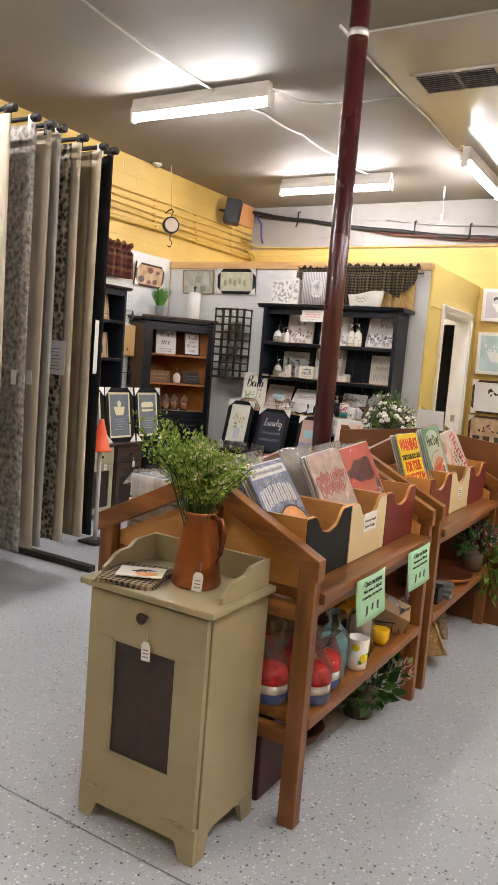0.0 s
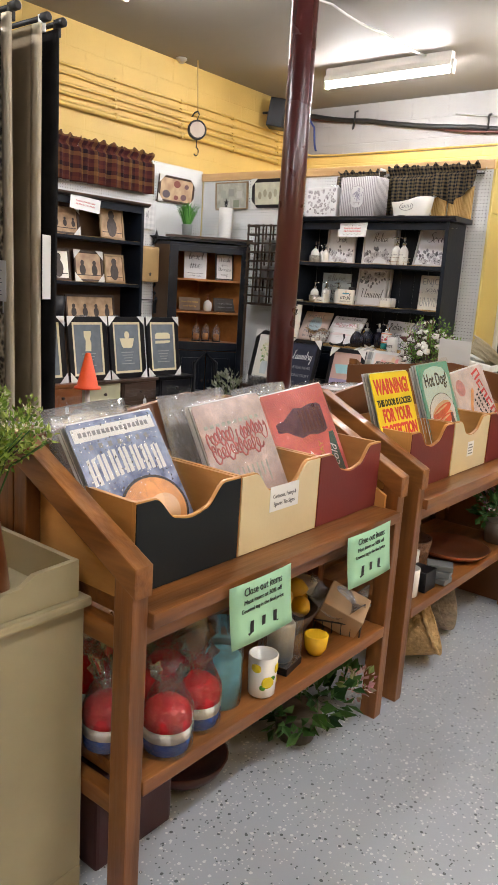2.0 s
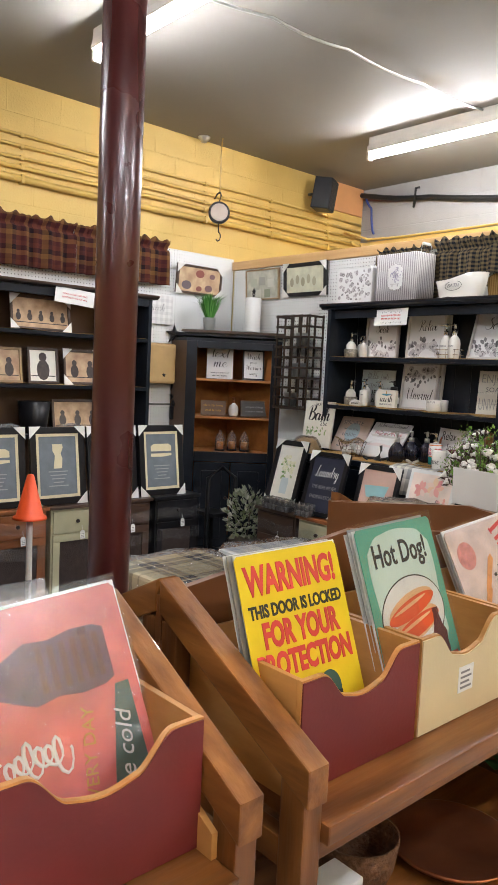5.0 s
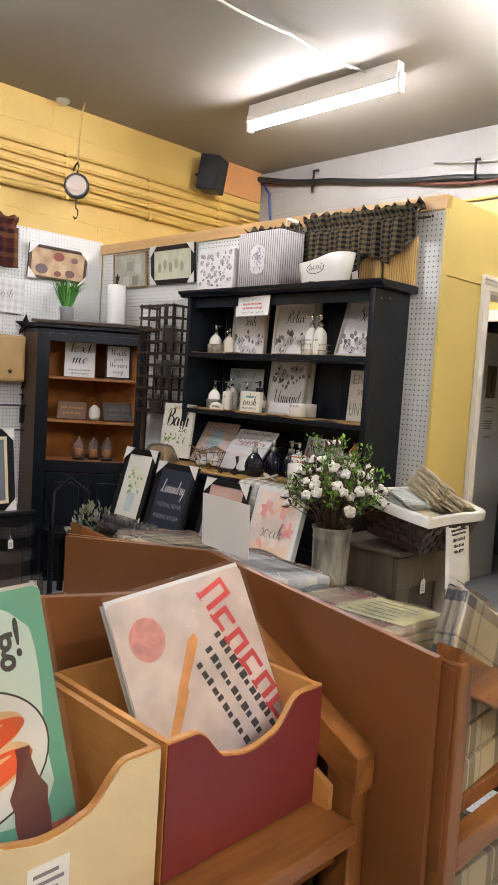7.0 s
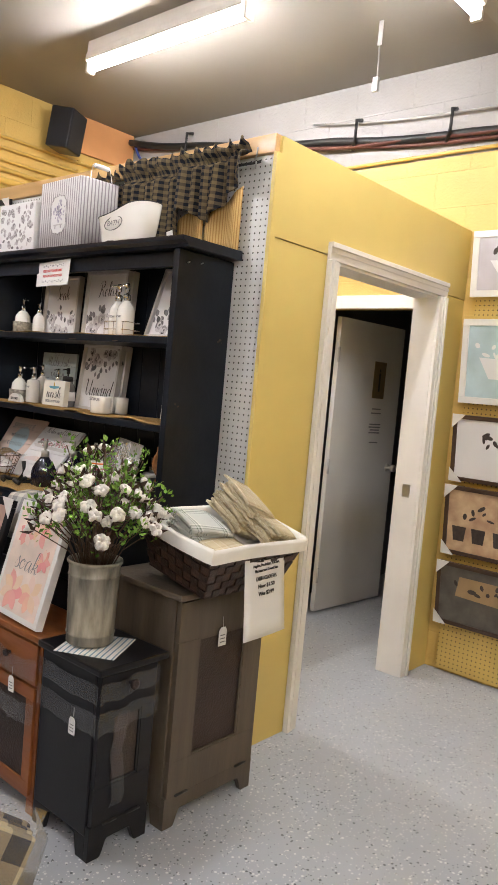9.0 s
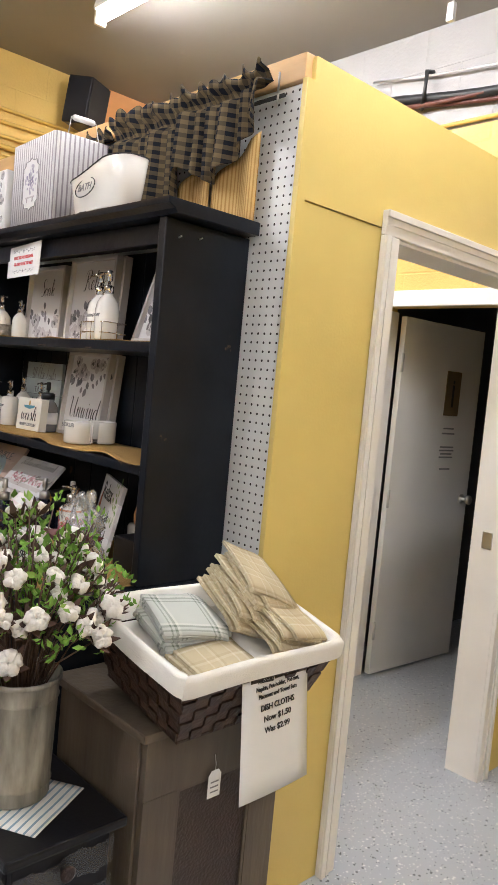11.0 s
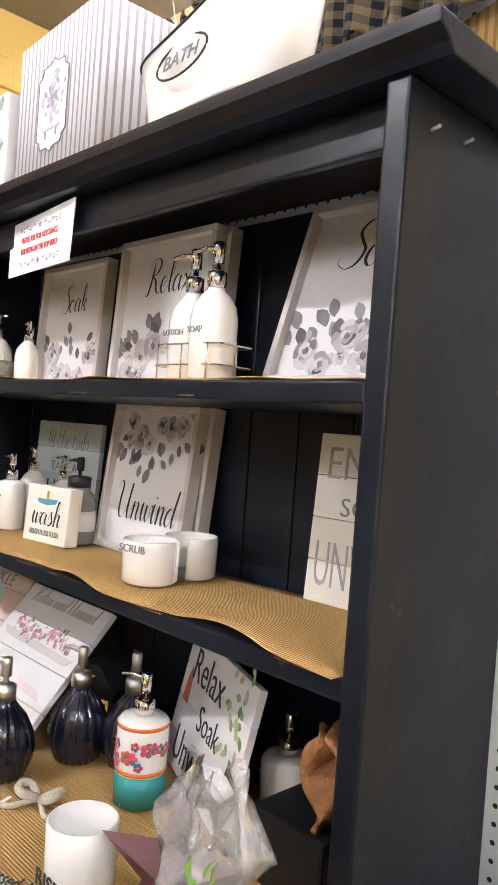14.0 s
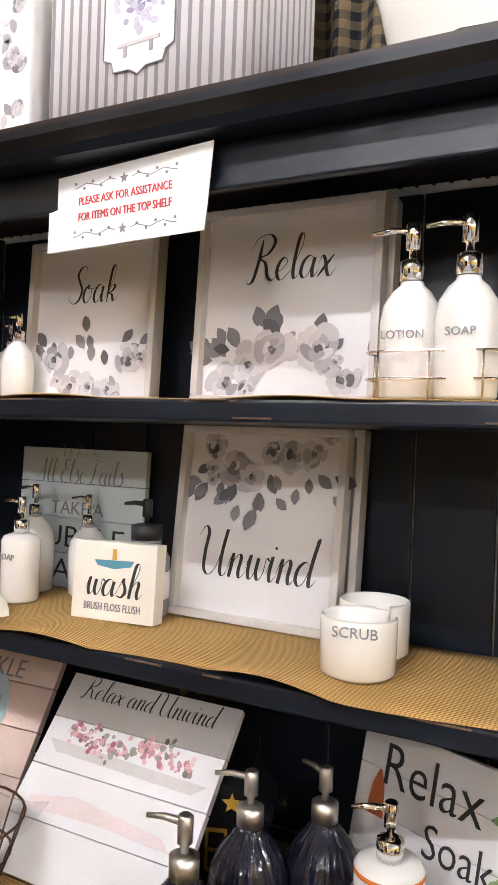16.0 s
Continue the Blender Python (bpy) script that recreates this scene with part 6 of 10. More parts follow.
sg = tray_sign(facing(-3.07, 6.976, 1.3235, 6.5, -1), 0.287, 0.304, "white box sign reading Unwind with grey roses above")
script(sg, "Unwind", 0.088, 0.0, 0.09, 0.0086, width=0.20)
bouquet(sg, 0, 0.245, 0.24, 0.13, 0.0083, 14, GREYF, GREYL, 6, -1)
tray_sign(facing(-3.053, 7.004, 1.3235, 5.5, -1), 0.287, 0.304, "white box sign standing behind another sign")


def plank_sign(m, w, h, face, label, n=4, depth=0.012):
    """A sign of flat boards with open joints between them."""
    th = thing("wall_sign", m, label, "sign", "plank signs")
    for i in range(n):
        bm = bm_new()
        box(bm, -w / 2, w / 2, i * h / n + 0.0006, (i + 1) * h / n - 0.0006, 0, depth, 0.0008)
        part("plank", bm, face, th)
    return th


sg = plank_sign(facing(-3.445, 7.015, 1.3245, 3), 0.285, 0.255, SGN["paleblue"], "pale blue plank sign about a bubble bath")
for t, y, s, w, mm, sh in (("When", 0.245, 0.024, 0.09, "greyink", 0.3), ("All Else Fails", 0.205, 0.05, 0.20, "greyink", 0.3), ("TAKE A", 0.145, 0.034, 0.12, "greyink", 0.0), ("BUBBLE", 0.092, 0.056, 0.215, "ink", 0.0), ("BATH", 0.032, 0.056, 0.17, "ink", 0.0)):
    script(sg, t, s, -0.005, y, 0.0125, mm, w, sh)
sg = plank_sign(facing(-2.522, 7.004, 1.3245, 4, 0), 0.25, 0.272, SGN["creamy"], "white plank sign reading Enjoy Soak Unwind")
for t, y, s, w, mm, sh in (("ENJOY", 0.222, 0.075, 0.19, "paleink", 0.0), ("SOAK", 0.155, 0.042, 0.12, "greyink", 0.0), ("UNWIND", 0.060, 0.105, 0.20, "paleink", 0.0)):
    script(sg, t, s, -0.01, y, 0.0125, mm, w, sh)
sg = plank_sign(facing(-3.195, 6.722, 0.996, 41), 0.305, 0.288, SGN["face"], "white plank sign reading Relax and Unwind with flowers")
script(sg, "Relax and Unwind", 0.040, 0.0, 0.262, 0.0125, "ink", 0.24)
bm = bm_new()
rnd = random.Random(5)
gm = bm_new()
for i in range(190):
    px, r = rnd.uniform(-0.112, 0.112), rnd.uniform(0.0022, 0.0058)
    py = 0.197 + rnd.gauss(0, 0.009) + 0.008 * math.sin(40 * px)
    disc(gm if i % 4 == 0 else bm, px, py, r, r * rnd.uniform(0.6, 1), 0.0122 + 0.000004 * i, 7, rnd.uniform(0, 3), 0.0001)
tagged(part("flower_print", bm, PINKF, sg), kind="stuff")
tagged(part("leaf_print", gm, island_mix("sage_leaf_print", ((0.16, 0.18, 0.14), (0.34, 0.36, 0.28), (0.22, 0.14, 0.15))), sg), kind="stuff")
bm = bm_new()
blob(bm, ((-0.14, 0.183), (0.14, 0.175), (0.12, 0.160), (-0.12, 0.166)), 0.0121)
part("trough_print", bm, TROUGH, sg)
bm = bm_new()
blob(bm, ((-0.13, 0.10), (-0.05, 0.115), (0.10, 0.10), (0.12, 0.085), (0.0, 0.09), (-0.12, 0.085)), 0.0121)
part("pink_wash", bm, mat("pink_wash_print", (0.72, 0.62, 0.61), 0.6), sg)
sg = plank_sign(facing(-2.748, 6.878, 0.996, 12, -23), 0.312, 0.228, SGN["face"], "white plank sign reading Relax Soak Unwind")
for t, y, s, w, x in (("Relax", 0.178, 0.080, 0.15, -0.04), ("Soak", 0.110, 0.060, 0.10, 0.01), ("Unwind", 0.042, 0.080, 0.19, -0.02)):
    script(sg, t, s, x, y, 0.0125, "ink", w, 0.0)
bm = bm_new()
rnd = random.Random(7)
for i in range(26):
    leafprint(bm, 0.10 + rnd.uniform(-0.035, 0.04), 0.19 + rnd.uniform(-0.09, 0.06), 0.02, rnd.uniform(-3, 0), 0.0122 + 0.00002 * i)
part("leaf_print", bm, GREENL, sg)
bm = bm_new()
blob(bm, ((-0.135, 0.11), (-0.105, 0.11), (-0.11, 0.15), (-0.118, 0.17), (-0.122, 0.17), (-0.13, 0.15)), 0.0121)
part("bottle_print", bm, mat("amber_print", (0.45, 0.12, 0.04), 0.5), sg)
sg = plank_sign(facing(-3.53, 6.80, 0.996, 32, 3), 0.27, 0.28, SGN["blush"], "blush plank sign with lettering about sprinkles")
for t, y, s, w in (("SPRINKLE", 0.23, 0.045, 0.17), ("when you", 0.18, 0.034, 0.12), ("tinkle", 0.135, 0.045, 0.12), ("PLEASE", 0.085, 0.038, 0.14), ("be sweet", 0.04, 0.034, 0.14)):
    script(sg, t, s, -0.02, y, 0.0125, "greyink", w, 0.0)
bm = bm_new()
disc(bm, 0.0, 0.155, 0.06, 0.075, 0.0121, 20)
part("blue_wash", bm, mat("blue_wash_print", (0.42, 0.55, 0.60), 0.6), sg)
hb = thing("wall_sign", facing(-3.735, 6.73, 1.06, 8, 8), "cream sign reading Hot Bath with black script", "sign")
bm = bm_new()
box(bm, -0.122, 0.122, -0.05, 0.280, 0, 0.02, 0.002)
part("board", bm, SGN["creamy"], hb)
for t, x, y, s, w, sh in (("HOT", -0.01, 0.255, 0.032, 0.06, 0.0), ("Bath", 0.0, 0.185, 0.12, 0.20, 0.15), ("25c", 0.05, 0.12, 0.045, 0.06, 0.0)):
    if sh:
        pen_script(hb, t, 0.052, w * 0.9, x, y - 0.012, 0.0205, M["ink"], 0.0075)
    else:
        script(hb, t, s, x, y, 0.0205, "ink", w, sh)
bm = bm_new()
for i in range(24):
    leafprint(bm, rnd.uniform(-0.10, 0.09), rnd.uniform(0.03, 0.085), 0.022, rnd.uniform(0.6, 2.4), 0.0202 + 0.00003 * i)
part("leaf_print", bm, GREENL, hb)
pk = thing("gift_packet", pose(-3.70, 6.585, 0.9945, 0, 0, 10), "packet wrapped in crinkled clear plastic on the counter", "packet")
for nm, k, mm in (("filling", 0.86, M["kraft"]), ("clear_wrap", 1.0, M["cello"])):
    bm = bm_new()
    sheet(bm, 16, 14, lambda u, v: ((u - 0.5) * 0.20 * k, (v - 0.5) * 0.13 * k, (0.10 * k) * (1 - abs(2 * u - 1) ** 5) * (1 - abs(2 * v - 1) ** 5) + 0.006 * k * abs(math.sin(17 * u + 9 * v))))
    part(nm, bm, mm, pk)
note = thing("paper_sign", facing(-3.18, 6.768, 1.867, 0, -4.6), "white paper sign taped to the bookcase rail", "sign")
bm = bm_new()
prism(bm, ((-0.143, 0.0), (0.135, 0.002), (0.145, 0.112), (-0.14, 0.105)), 0.002, "z", 0)
part("page", bm, M["paper"], note)
for t, y, w in (("PLEASE ASK FOR ASSISTANCE", 0.066, 0.175), ("FOR ITEMS ON THE TOP SHELF", 0.044, 0.175)):
    letters("lettering", t, 0.016, pose(0.0, y, 0.0026), M["redink"], note, width=w * 0.94)
for y in (0.088, 0.02):
    bm = bm_new()
    for s in (-1, 1):
        tube(bm, [(s * (0.014 + 0.011 * i), y + 0.003 * math.sin(i * 1.6), 0.0024) for i in range(8)], 0.0006, 4)
        for i in range(5):
            disc(bm, s * (0.025 + 0.016 * i), y + 0.004 * (-1) ** i, 0.0022, 0.0022, 0.0022, 6)
    blob(bm, [((0.0075 if i % 2 == 0 else 0.0033) * math.sin(i * math.pi / 5), y + (0.0075 if i % 2 == 0 else 0.0033) * math.cos(i * math.pi / 5)) for i in range(10)], 0.0022)
    part("vine_print", bm, M["greyink"], note)

# ---- soap bottles and bath crockery ----
def pump(parent, z, s=1.0, metal="chromeshine", yaw=0.0, collar=0.014):
    """Collar, stem and spout of a soap pump at height z."""
    bm = bm_new()
    lathe(bm, ((collar * s, z), (collar * s, z + 0.022 * s), (collar * 0.6 * s, z + 0.025 * s)), 18)
    c = part("pump_collar", bm, M[metal], parent)
    bm = bm_new()
    lathe(bm, ((0.0045 * s, z + 0.0255 * s), (0.0045 * s, z + 0.035 * s), (0.0085 * s, z + 0.036 * s), (0.0085 * s, z + 0.064 * s), (0.006 * s, z + 0.066 * s)), 14)
    part("pump_head", bm, M[metal], parent)
    bm = bm_new()
    ca, sa = math.cos(radians(yaw)), math.sin(radians(yaw))
    tube(bm, ((0.006 * ca * s, 0.006 * sa * s, z + 0.057 * s), (0.025 * ca * s, 0.025 * sa * s, z + 0.058 * s), (0.046 * ca * s, 0.046 * sa * s, z + 0.055 * s)), [0.0045 * s, 0.0038 * s, 0.003 * s], 8)
    part("pump_spout", bm, M[metal], parent)


def soap(m, prof, material, label, s=1.0, metal="chromeshine", yaw=180.0, flute=0.0, flutes=0, words="", collar=0.014, group=""):
    th = thing("soap_dispenser", m, label, "soap dispenser", group)
    bm = bm_new()
    lathe(bm, prof, 60 if flutes else 28, None, flute, flutes)
    part("bottle", bm, material, th, smooth=False)
    pump(th, prof[-1][1] + 0.001, s, metal, yaw, collar)
    if words:
        letters("lettering", words, 0.014, pose(0, -max(r for r, z in prof) - 0.0006, 0.075, 90, 0, 0), M["greyink"], th)
    return th


WHITEB = ((0.030, 0.0), (0.033, 0.004), (0.0345, 0.05), (0.0345, 0.085), (0.031, 0.105), (0.022, 0.12), (0.014, 0.127), (0.013, 0.131))
for x, w in ((-2.805, "LOTION"), (-2.735, "SOAP")):
    soap(pose(x, 6.85 if w == "LOTION" else 6.836, 1.663), [(r * 1.09, z * 1.09) for r, z in WHITEB], M["crock"], "white ceramic pump bottle in a wire caddy", 1.09, words=w, group="white pump bottles", yaw=190)
cad = thing("wire_caddy", pose(-2.77, 6.848, 1.662), "slim chrome wire caddy round two white bottles", "caddy")
for z in (0.024, 0.056):
    bm = bm_new()
    pts = []
    for i in range(33):
        a = 2 * math.pi * i / 32
        pts.append((0.078 * max(-1, min(1, 1.25 * math.cos(a))), 0.044 * max(-1, min(1, 1.3 * math.sin(a))), z))
    tube(bm, pts, 0.0016, 6, False)
    part("ring", bm, M["chromeshine"], cad)
for x, y in ((-0.078, 0), (0.078, 0), (0, -0.044), (-0.06, -0.044), (0.06, -0.044), (0, 0.044)):
    bm = bm_new()
    tube(bm, ((x, y, 0.0), (x, y, 0.057)), 0.0015, 6)
    part("upright", bm, M["chromeshine"], cad)


def caddy_set(x, y, z, label):
    """A crackled glass caddy with pump bottles inside."""
    th = thing("bath_caddy", pose(x, y, z), label, "caddy", "crackled caddies")
    bm = bm_new()
    lathe(bm, ((0.042, 0.0), (0.045, 0.004), (0.048, 0.055), (0.046, 0.055), (0.042, 0.006), (0.004, 0.005)), 24)
    part("cup", bm, mat("grey_woven_metal", (0.30, 0.27, 0.22), 0.4, metal=0.6, var=0.4, scale=80, bump=0.5, bscale=200), th)
    bm = bm_new()
    lathe(bm, ((0.036, 0.008), (0.038, 0.06), (0.036, 0.085), (0.022, 0.105), (0.012, 0.112)), 24)
    part("bottle", bm, M["crock"], th)
    pump(th, 0.113, 0.9)
    bm = bm_new()
    tube(bm, [(0.046 * math.cos(a), 0.0, 0.055 + 0.04 * math.sin(a)) for a in [math.pi * i / 10 for i in range(11)]], 0.0016, 6)
    part("handle", bm, M["chrome"], th)


caddy_set(-3.615, 6.90, 1.662, "white pump bottle in a woven grey cup")
soap(pose(-3.535, 6.94, 1.662), [(r * 0.85, z * 0.8) for r, z in WHITEB], M["crock"], "small white pump bottle on black shelf", 0.75, group="white pump bottles")
soap(pose(-3.60, 6.985, 1.662), [(r * 0.85, z * 0.75) for r, z in WHITEB], M["crock"], "small white pump bottle on black shelf", 0.75, group="white pump bottles")
caddy_set(-3.575, 6.88, 1.327, "white pump bottle in a woven grey cup")
soap(pose(-3.46, 6.885, 1.327), ((0.030, 0.0), (0.032, 0.004), (0.032, 0.10), (0.028, 0.108), (0.014, 0.112)), M["crock"], "white straight sided pump bottle reading SOAP", 0.9, words="SOAP", group="white pump bottles")
soap(pose(-3.50, 6.96, 1.327), WHITEB, M["crock"], "white round pump bottle on black shelf", 0.85, group="white pump bottles")
soap(pose(-3.40, 6.985, 1.327), [(r, z * 0.9) for r, z in WHITEB], M["crock"], "white round pump bottle on black shelf", 0.85, group="white pump bottles")
sp = thing("sponge_holder", facing(-3.45, 6.80, 1.327), "white half round ceramic holder reading SPONGE", "holder")
bm = bm_new()
prism(bm, [(0.055 * math.cos(math.pi * i / 14), 0.042 * math.sin(math.pi * i / 14)) for i in range(15)], 0.02, "z", 0, 0.003)
part("body", bm, M["crock"], sp)
letters("lettering", "SPONGE", 0.016, pose(0, 0.016, 0.0208), M["ink"], sp, width=0.06)
ws = thing("wall_sign", facing(-3.248, 6.87, 1.327, 4, 8), "cream block sign reading wash with tub picture", "sign")
bm = bm_new()
box(bm, -0.07, 0.07, 0, 0.118, -0.016, 0.016, 0.002)
part("block", bm, SGN["creamy"], ws)
pen_script(ws, "wash", 0.026, 0.095, 0.0, 0.052, 0.0168, M["ink"], 0.0026)
letters("lettering", "BRUSH FLOSS FLUSH", 0.016, pose(0, 0.02, 0.0168), M["greyink"], ws, width=0.095)
bm = bm_new()
blob(bm, [(-0.034, 0.09), (0.034, 0.092), (0.028, 0.083), (0, 0.078), (-0.028, 0.082)], 0.0165)
part("tub_print", bm, mat("sea_blue_print", (0.10, 0.32, 0.42), 0.5), ws)
bm = bm_new()
blob(bm, [(-0.004, 0.092), (0.004, 0.092), (0.003, 0.108), (-0.003, 0.108)], 0.0165)
part("tap_print", bm, M["goldink"], ws)
gp = soap(pose(-3.235, 6.925, 1.327), ((0.036, 0.0), (0.038, 0.004), (0.038, 0.09), (0.03, 0.105), (0.024, 0.11), (0.024, 0.118)), mat("smoky_glass", (0.22, 0.22, 0.22), 0.1, bump=0.0, coat=0.3), "smoky glass jar dispenser with a black pump", 0.95, "rubber", 180, collar=0.026)
bm = bm_new()
lathe(bm, ((0.0388, 0.028), (0.0388, 0.07)), 24)
part("label_band", bm, SGN["face"], gp)
# ribbed holders with a slot
def slotted_cup(x, y, z, yaw, label, words=""):
    th = thing("sponge_cup", pose(x, y, z, 0, 0, yaw), label, "cup", "ribbed white cups")
    bm = bm_new()
    n, out = 64, []
    a0 = 0.22
    for r, zz in ((0.041, 0.0), (0.0465, 0.005), (0.0475, 0.070), (0.0455, 0.073), (0.0435, 0.070), (0.042, 0.008)):
        ring = []
        for i in range(n + 1):
            a = a0 + (2 * math.pi - 2 * a0) * i / n
            k = 1 + (0.006 * math.cos(30 * a) if zz < 0.05 and r > 0.046 else 0)
            ring.append(bm.verts.new((r * k * math.cos(a), r * k * math.sin(a), zz)))
        out.append(ring)
    for a, b in zip(out, out[1:]):
        for i in range(n):
            f = bm.faces.new((a[i], a[i + 1], b[i + 1], b[i])); f.smooth = True
    bm.faces.new(out[0][::-1]); bm.faces.new(out[-1])
    for e in (0, -1):
        f = [r[e] for r in out]
        bm.faces.new(f if e else f[::-1])
    part("cup", bm, M["crock"], th)
    if words:
        letters("lettering", words, 0.018, pose(0.0483 * math.cos(radians(-112)), 0.0483 * math.sin(radians(-112)), 0.060, 90, 0, -22), M["greyink"], th)


slotted_cup(-2.852, 6.835, 1.3265, 35, "white ribbed ceramic cup reading SCRUB", "SCRUB")
slotted_cup(-2.862, 6.93, 1.3265, 300, "white ribbed ceramic cup with a slot")
# navy fluted bottles on the counter
PEAR = [(0.030, 0.0), (0.038, 0.006), (0.047, 0.03), (0.050, 0.05), (0.047, 0.075), (0.036, 0.10), (0.023, 0.117), (0.017, 0.125), (0.017, 0.128)]
for x, y, ya in ((-2.985, 6.66, 185), (-2.972, 6.795, 190), (-2.895, 6.855, 150)):
    soap(pose(x, y, 0.995), PEAR, M["navy"], "navy fluted glass soap dispenser with nickel pump", 1.05, "chrome", ya, 0.06, 18, collar=0.0165, group="navy fluted dispensers")
fs = soap(pose(-2.793, 6.80, 0.995), ((0.038, 0.0), (0.040, 0.003), (0.041, 0.128), (0.036, 0.134), (0.018, 0.136)), M["crock"], "white floral soap dispenser with orange rings", 1.0, "chromeshine", 200, collar=0.016)
bm = bm_new()
lathe(bm, ((0.0408, 0.002), (0.0412, 0.05)), 32)
part("teal_band", bm, mat("teal_glaze", (0.02, 0.25, 0.24), 0.25), fs)
for z in (0.052, 0.122):
    bm = bm_new()
    lathe(bm, ((0.0412, z), (0.0418, z + 0.003), (0.0412, z + 0.006)), 32)
    part("orange_ring", bm, mat("orange_glaze", (0.75, 0.20, 0.03), 0.25), fs)
bm = bm_new()
rnd = random.Random(3)
for i in range(26):
    a, z, r = rnd.uniform(0, 360), rnd.uniform(0.065, 0.10), rnd.uniform(0.006, 0.010)
    for k in range(5):
        lathe(bm, ((r * 0.55, 0), (r * 0.4, 0.0012), (0.0005, 0.0014)), 7, pose(0, 0, z, 0, 0, a) @ pose(0.0412 + 0.0001 * (i % 5), r * 0.7 * math.cos(k * 1.257), r * 0.7 * math.sin(k * 1.257), 0, 90, 0))
part("flower_print", bm, island_mix("bright_petals", ((0.70, 0.05, 0.12), (0.75, 0.12, 0.20), (0.02, 0.22, 0.28), (0.72, 0.08, 0.10), (0.10, 0.28, 0.06)), 0.3), fs)
soap(pose(-2.60, 6.93, 0.995), ((0.038, 0.0), (0.041, 0.10), (0.036, 0.108), (0.018, 0.11)), M["crock"], "second white floral soap dispenser behind sign", 0.95, "chromeshine", 100, collar=0.016)
# black lantern house, kraft leaves, black block in the corner of the counter
lan = thing("lantern", pose(-3.045, 6.90, 0.993, 0, 0, 20), "black house shaped lantern with a gold star", "lantern")
bm = bm_new()
box(bm, -0.045, 0.045, -0.045, 0.045, 0, 0.10, 0.002)
part("body", bm, M["blackplain"], lan)
bm = bm_new()
prism(bm, ((-0.055, 0.1005), (0.055, 0.1005), (0.02, 0.145), (-0.02, 0.145)), 0.11, "y", -0.055)
part("roof", bm, M["blackplain"], lan)
for x in (-0.022, 0.022):
    bm = bm_new()
    for a in ((-0.015, 0.015, 0.02, 0.025), (-0.015, 0.015, 0.075, 0.08), (-0.015, -0.011, 0.025, 0.075), (0.011, 0.015, 0.025, 0.075), (-0.015, 0.015, 0.048, 0.052)):
        box(bm, x + a[0], x + a[1], -0.048, -0.0455, a[2], a[3])
    part("window_bars", bm, M["goldink"], lan)
bm = bm_new()
prism(bm, [((0.014 if i % 2 == 0 else 0.006) * math.sin(i * math.pi / 5), 0.122 + (0.014 if i % 2 == 0 else 0.006) * math.cos(i * math.pi / 5)) for i in range(10)], 0.003, "y", -0.060)
part("star", bm, M["goldink"], lan)
bm = bm_new()
box(bm, -2.55, -2.42, 6.80, 6.93, 0.992, 1.09, 0.006)
solid("black_box", bm, M["blackplain"], "black box in the corner of black shelf", "box")
dl = thing("dried_leaf", pose(-2.45, 6.83, 1.09), "crinkled dried brown leaf on a black box", "leaf")
bm = bm_new()
sheet(bm, 10, 14, lambda u, v: ((u - 0.5) * 0.09 * math.sin(math.pi * min(0.98, v * 0.9 + 0.06)) + 0.012 * math.sin(9 * v), 0.02 * math.sin(8 * u + 3 * v), 0.002 + v * 0.13 + 0.01 * math.sin(11 * u)), 0.0015)
part("blade", bm, mat("dried_leaf_brown", (0.35, 0.15, 0.05), 0.7, var=0.3, scale=30, bump=0.4), dl)
# small things towards the counter's front
wb = thing("wire_basket", pose(-3.35, 6.66, 0.992), "brown wire basket with white shapes in cellophane", "basket")
bm = bm_new()
for z, r in ((0.004, 0.06), (0.05, 0.078), (0.10, 0.095)):
    tube(bm, [(r * math.cos(2 * math.pi * i / 24), r * math.sin(2 * math.pi * i / 24), z) for i in range(25)], 0.002, 5, False)
for i in range(14):
    a = 2 * math.pi * i / 14
    tube(bm, [(r * math.cos(a), r * math.sin(a), z) for z, r in ((0.004, 0.06), (0.05, 0.078), (0.10, 0.095))], 0.0014, 5)
part("wire_frame", bm, mat("rusty_wire", (0.12, 0.06, 0.03), 0.5, metal=0.7), wb)
for i in range(6):
    a = i * 1.05
    bm = bm_new()
    lathe(bm, ((0.004, 0), (0.024, 0.012), (0.026, 0.03), (0.012, 0.046), (0.002, 0.05)), 12, pose(0.035 * math.cos(a), 0.035 * math.sin(a), 0.02 + 0.015 * (i % 3), 20 * i, 30, 0))
    part("white_soap", bm, M["crock"], wb)
bm = bm_new()
sheet(bm, 12, 12, lambda u, v: (0.09 * (2 * u - 1), 0.09 * (2 * v - 1), 0.10 + 0.03 * math.sin(6 * u + 1) * math.cos(5 * v)))
part("cellophane", bm, M["film"], wb)
for k, (x, y) in enumerate(((-3.12, 6.62), (-3.04, 6.64))):
    hk = thing("wall_hook", pose(x, y, 0.993, 0, 0, 20 * k), "black cast iron coat hook lying on liner", "hook", "cast iron hooks")
    bm = bm_new()
    tube(bm, [(0.0, 0.0, 0.008), (0.03, 0.0, 0.03), (0.045, 0, 0.07), (0.04, 0.0, 0.10)], [0.008, 0.007, 0.007, 0.01], 8)
    part("prong", bm, M["rubber"], hk)
    bm = bm_new()
    tube(bm, [(0.05 * math.cos(a) - 0.03, 0.05 * math.sin(a), 0.01 + 0.008 * math.sin(2 * a)) for a in [i * 0.4 for i in range(13)]], 0.009, 8)
    part("plate", bm, M["rubber"], hk)
bow = thing("ribbon_bow", pose(-2.868, 6.668, 0.993, 0, 0, 25), "cream twine bow tied to a paper tag", "bow")
bm = bm_new()
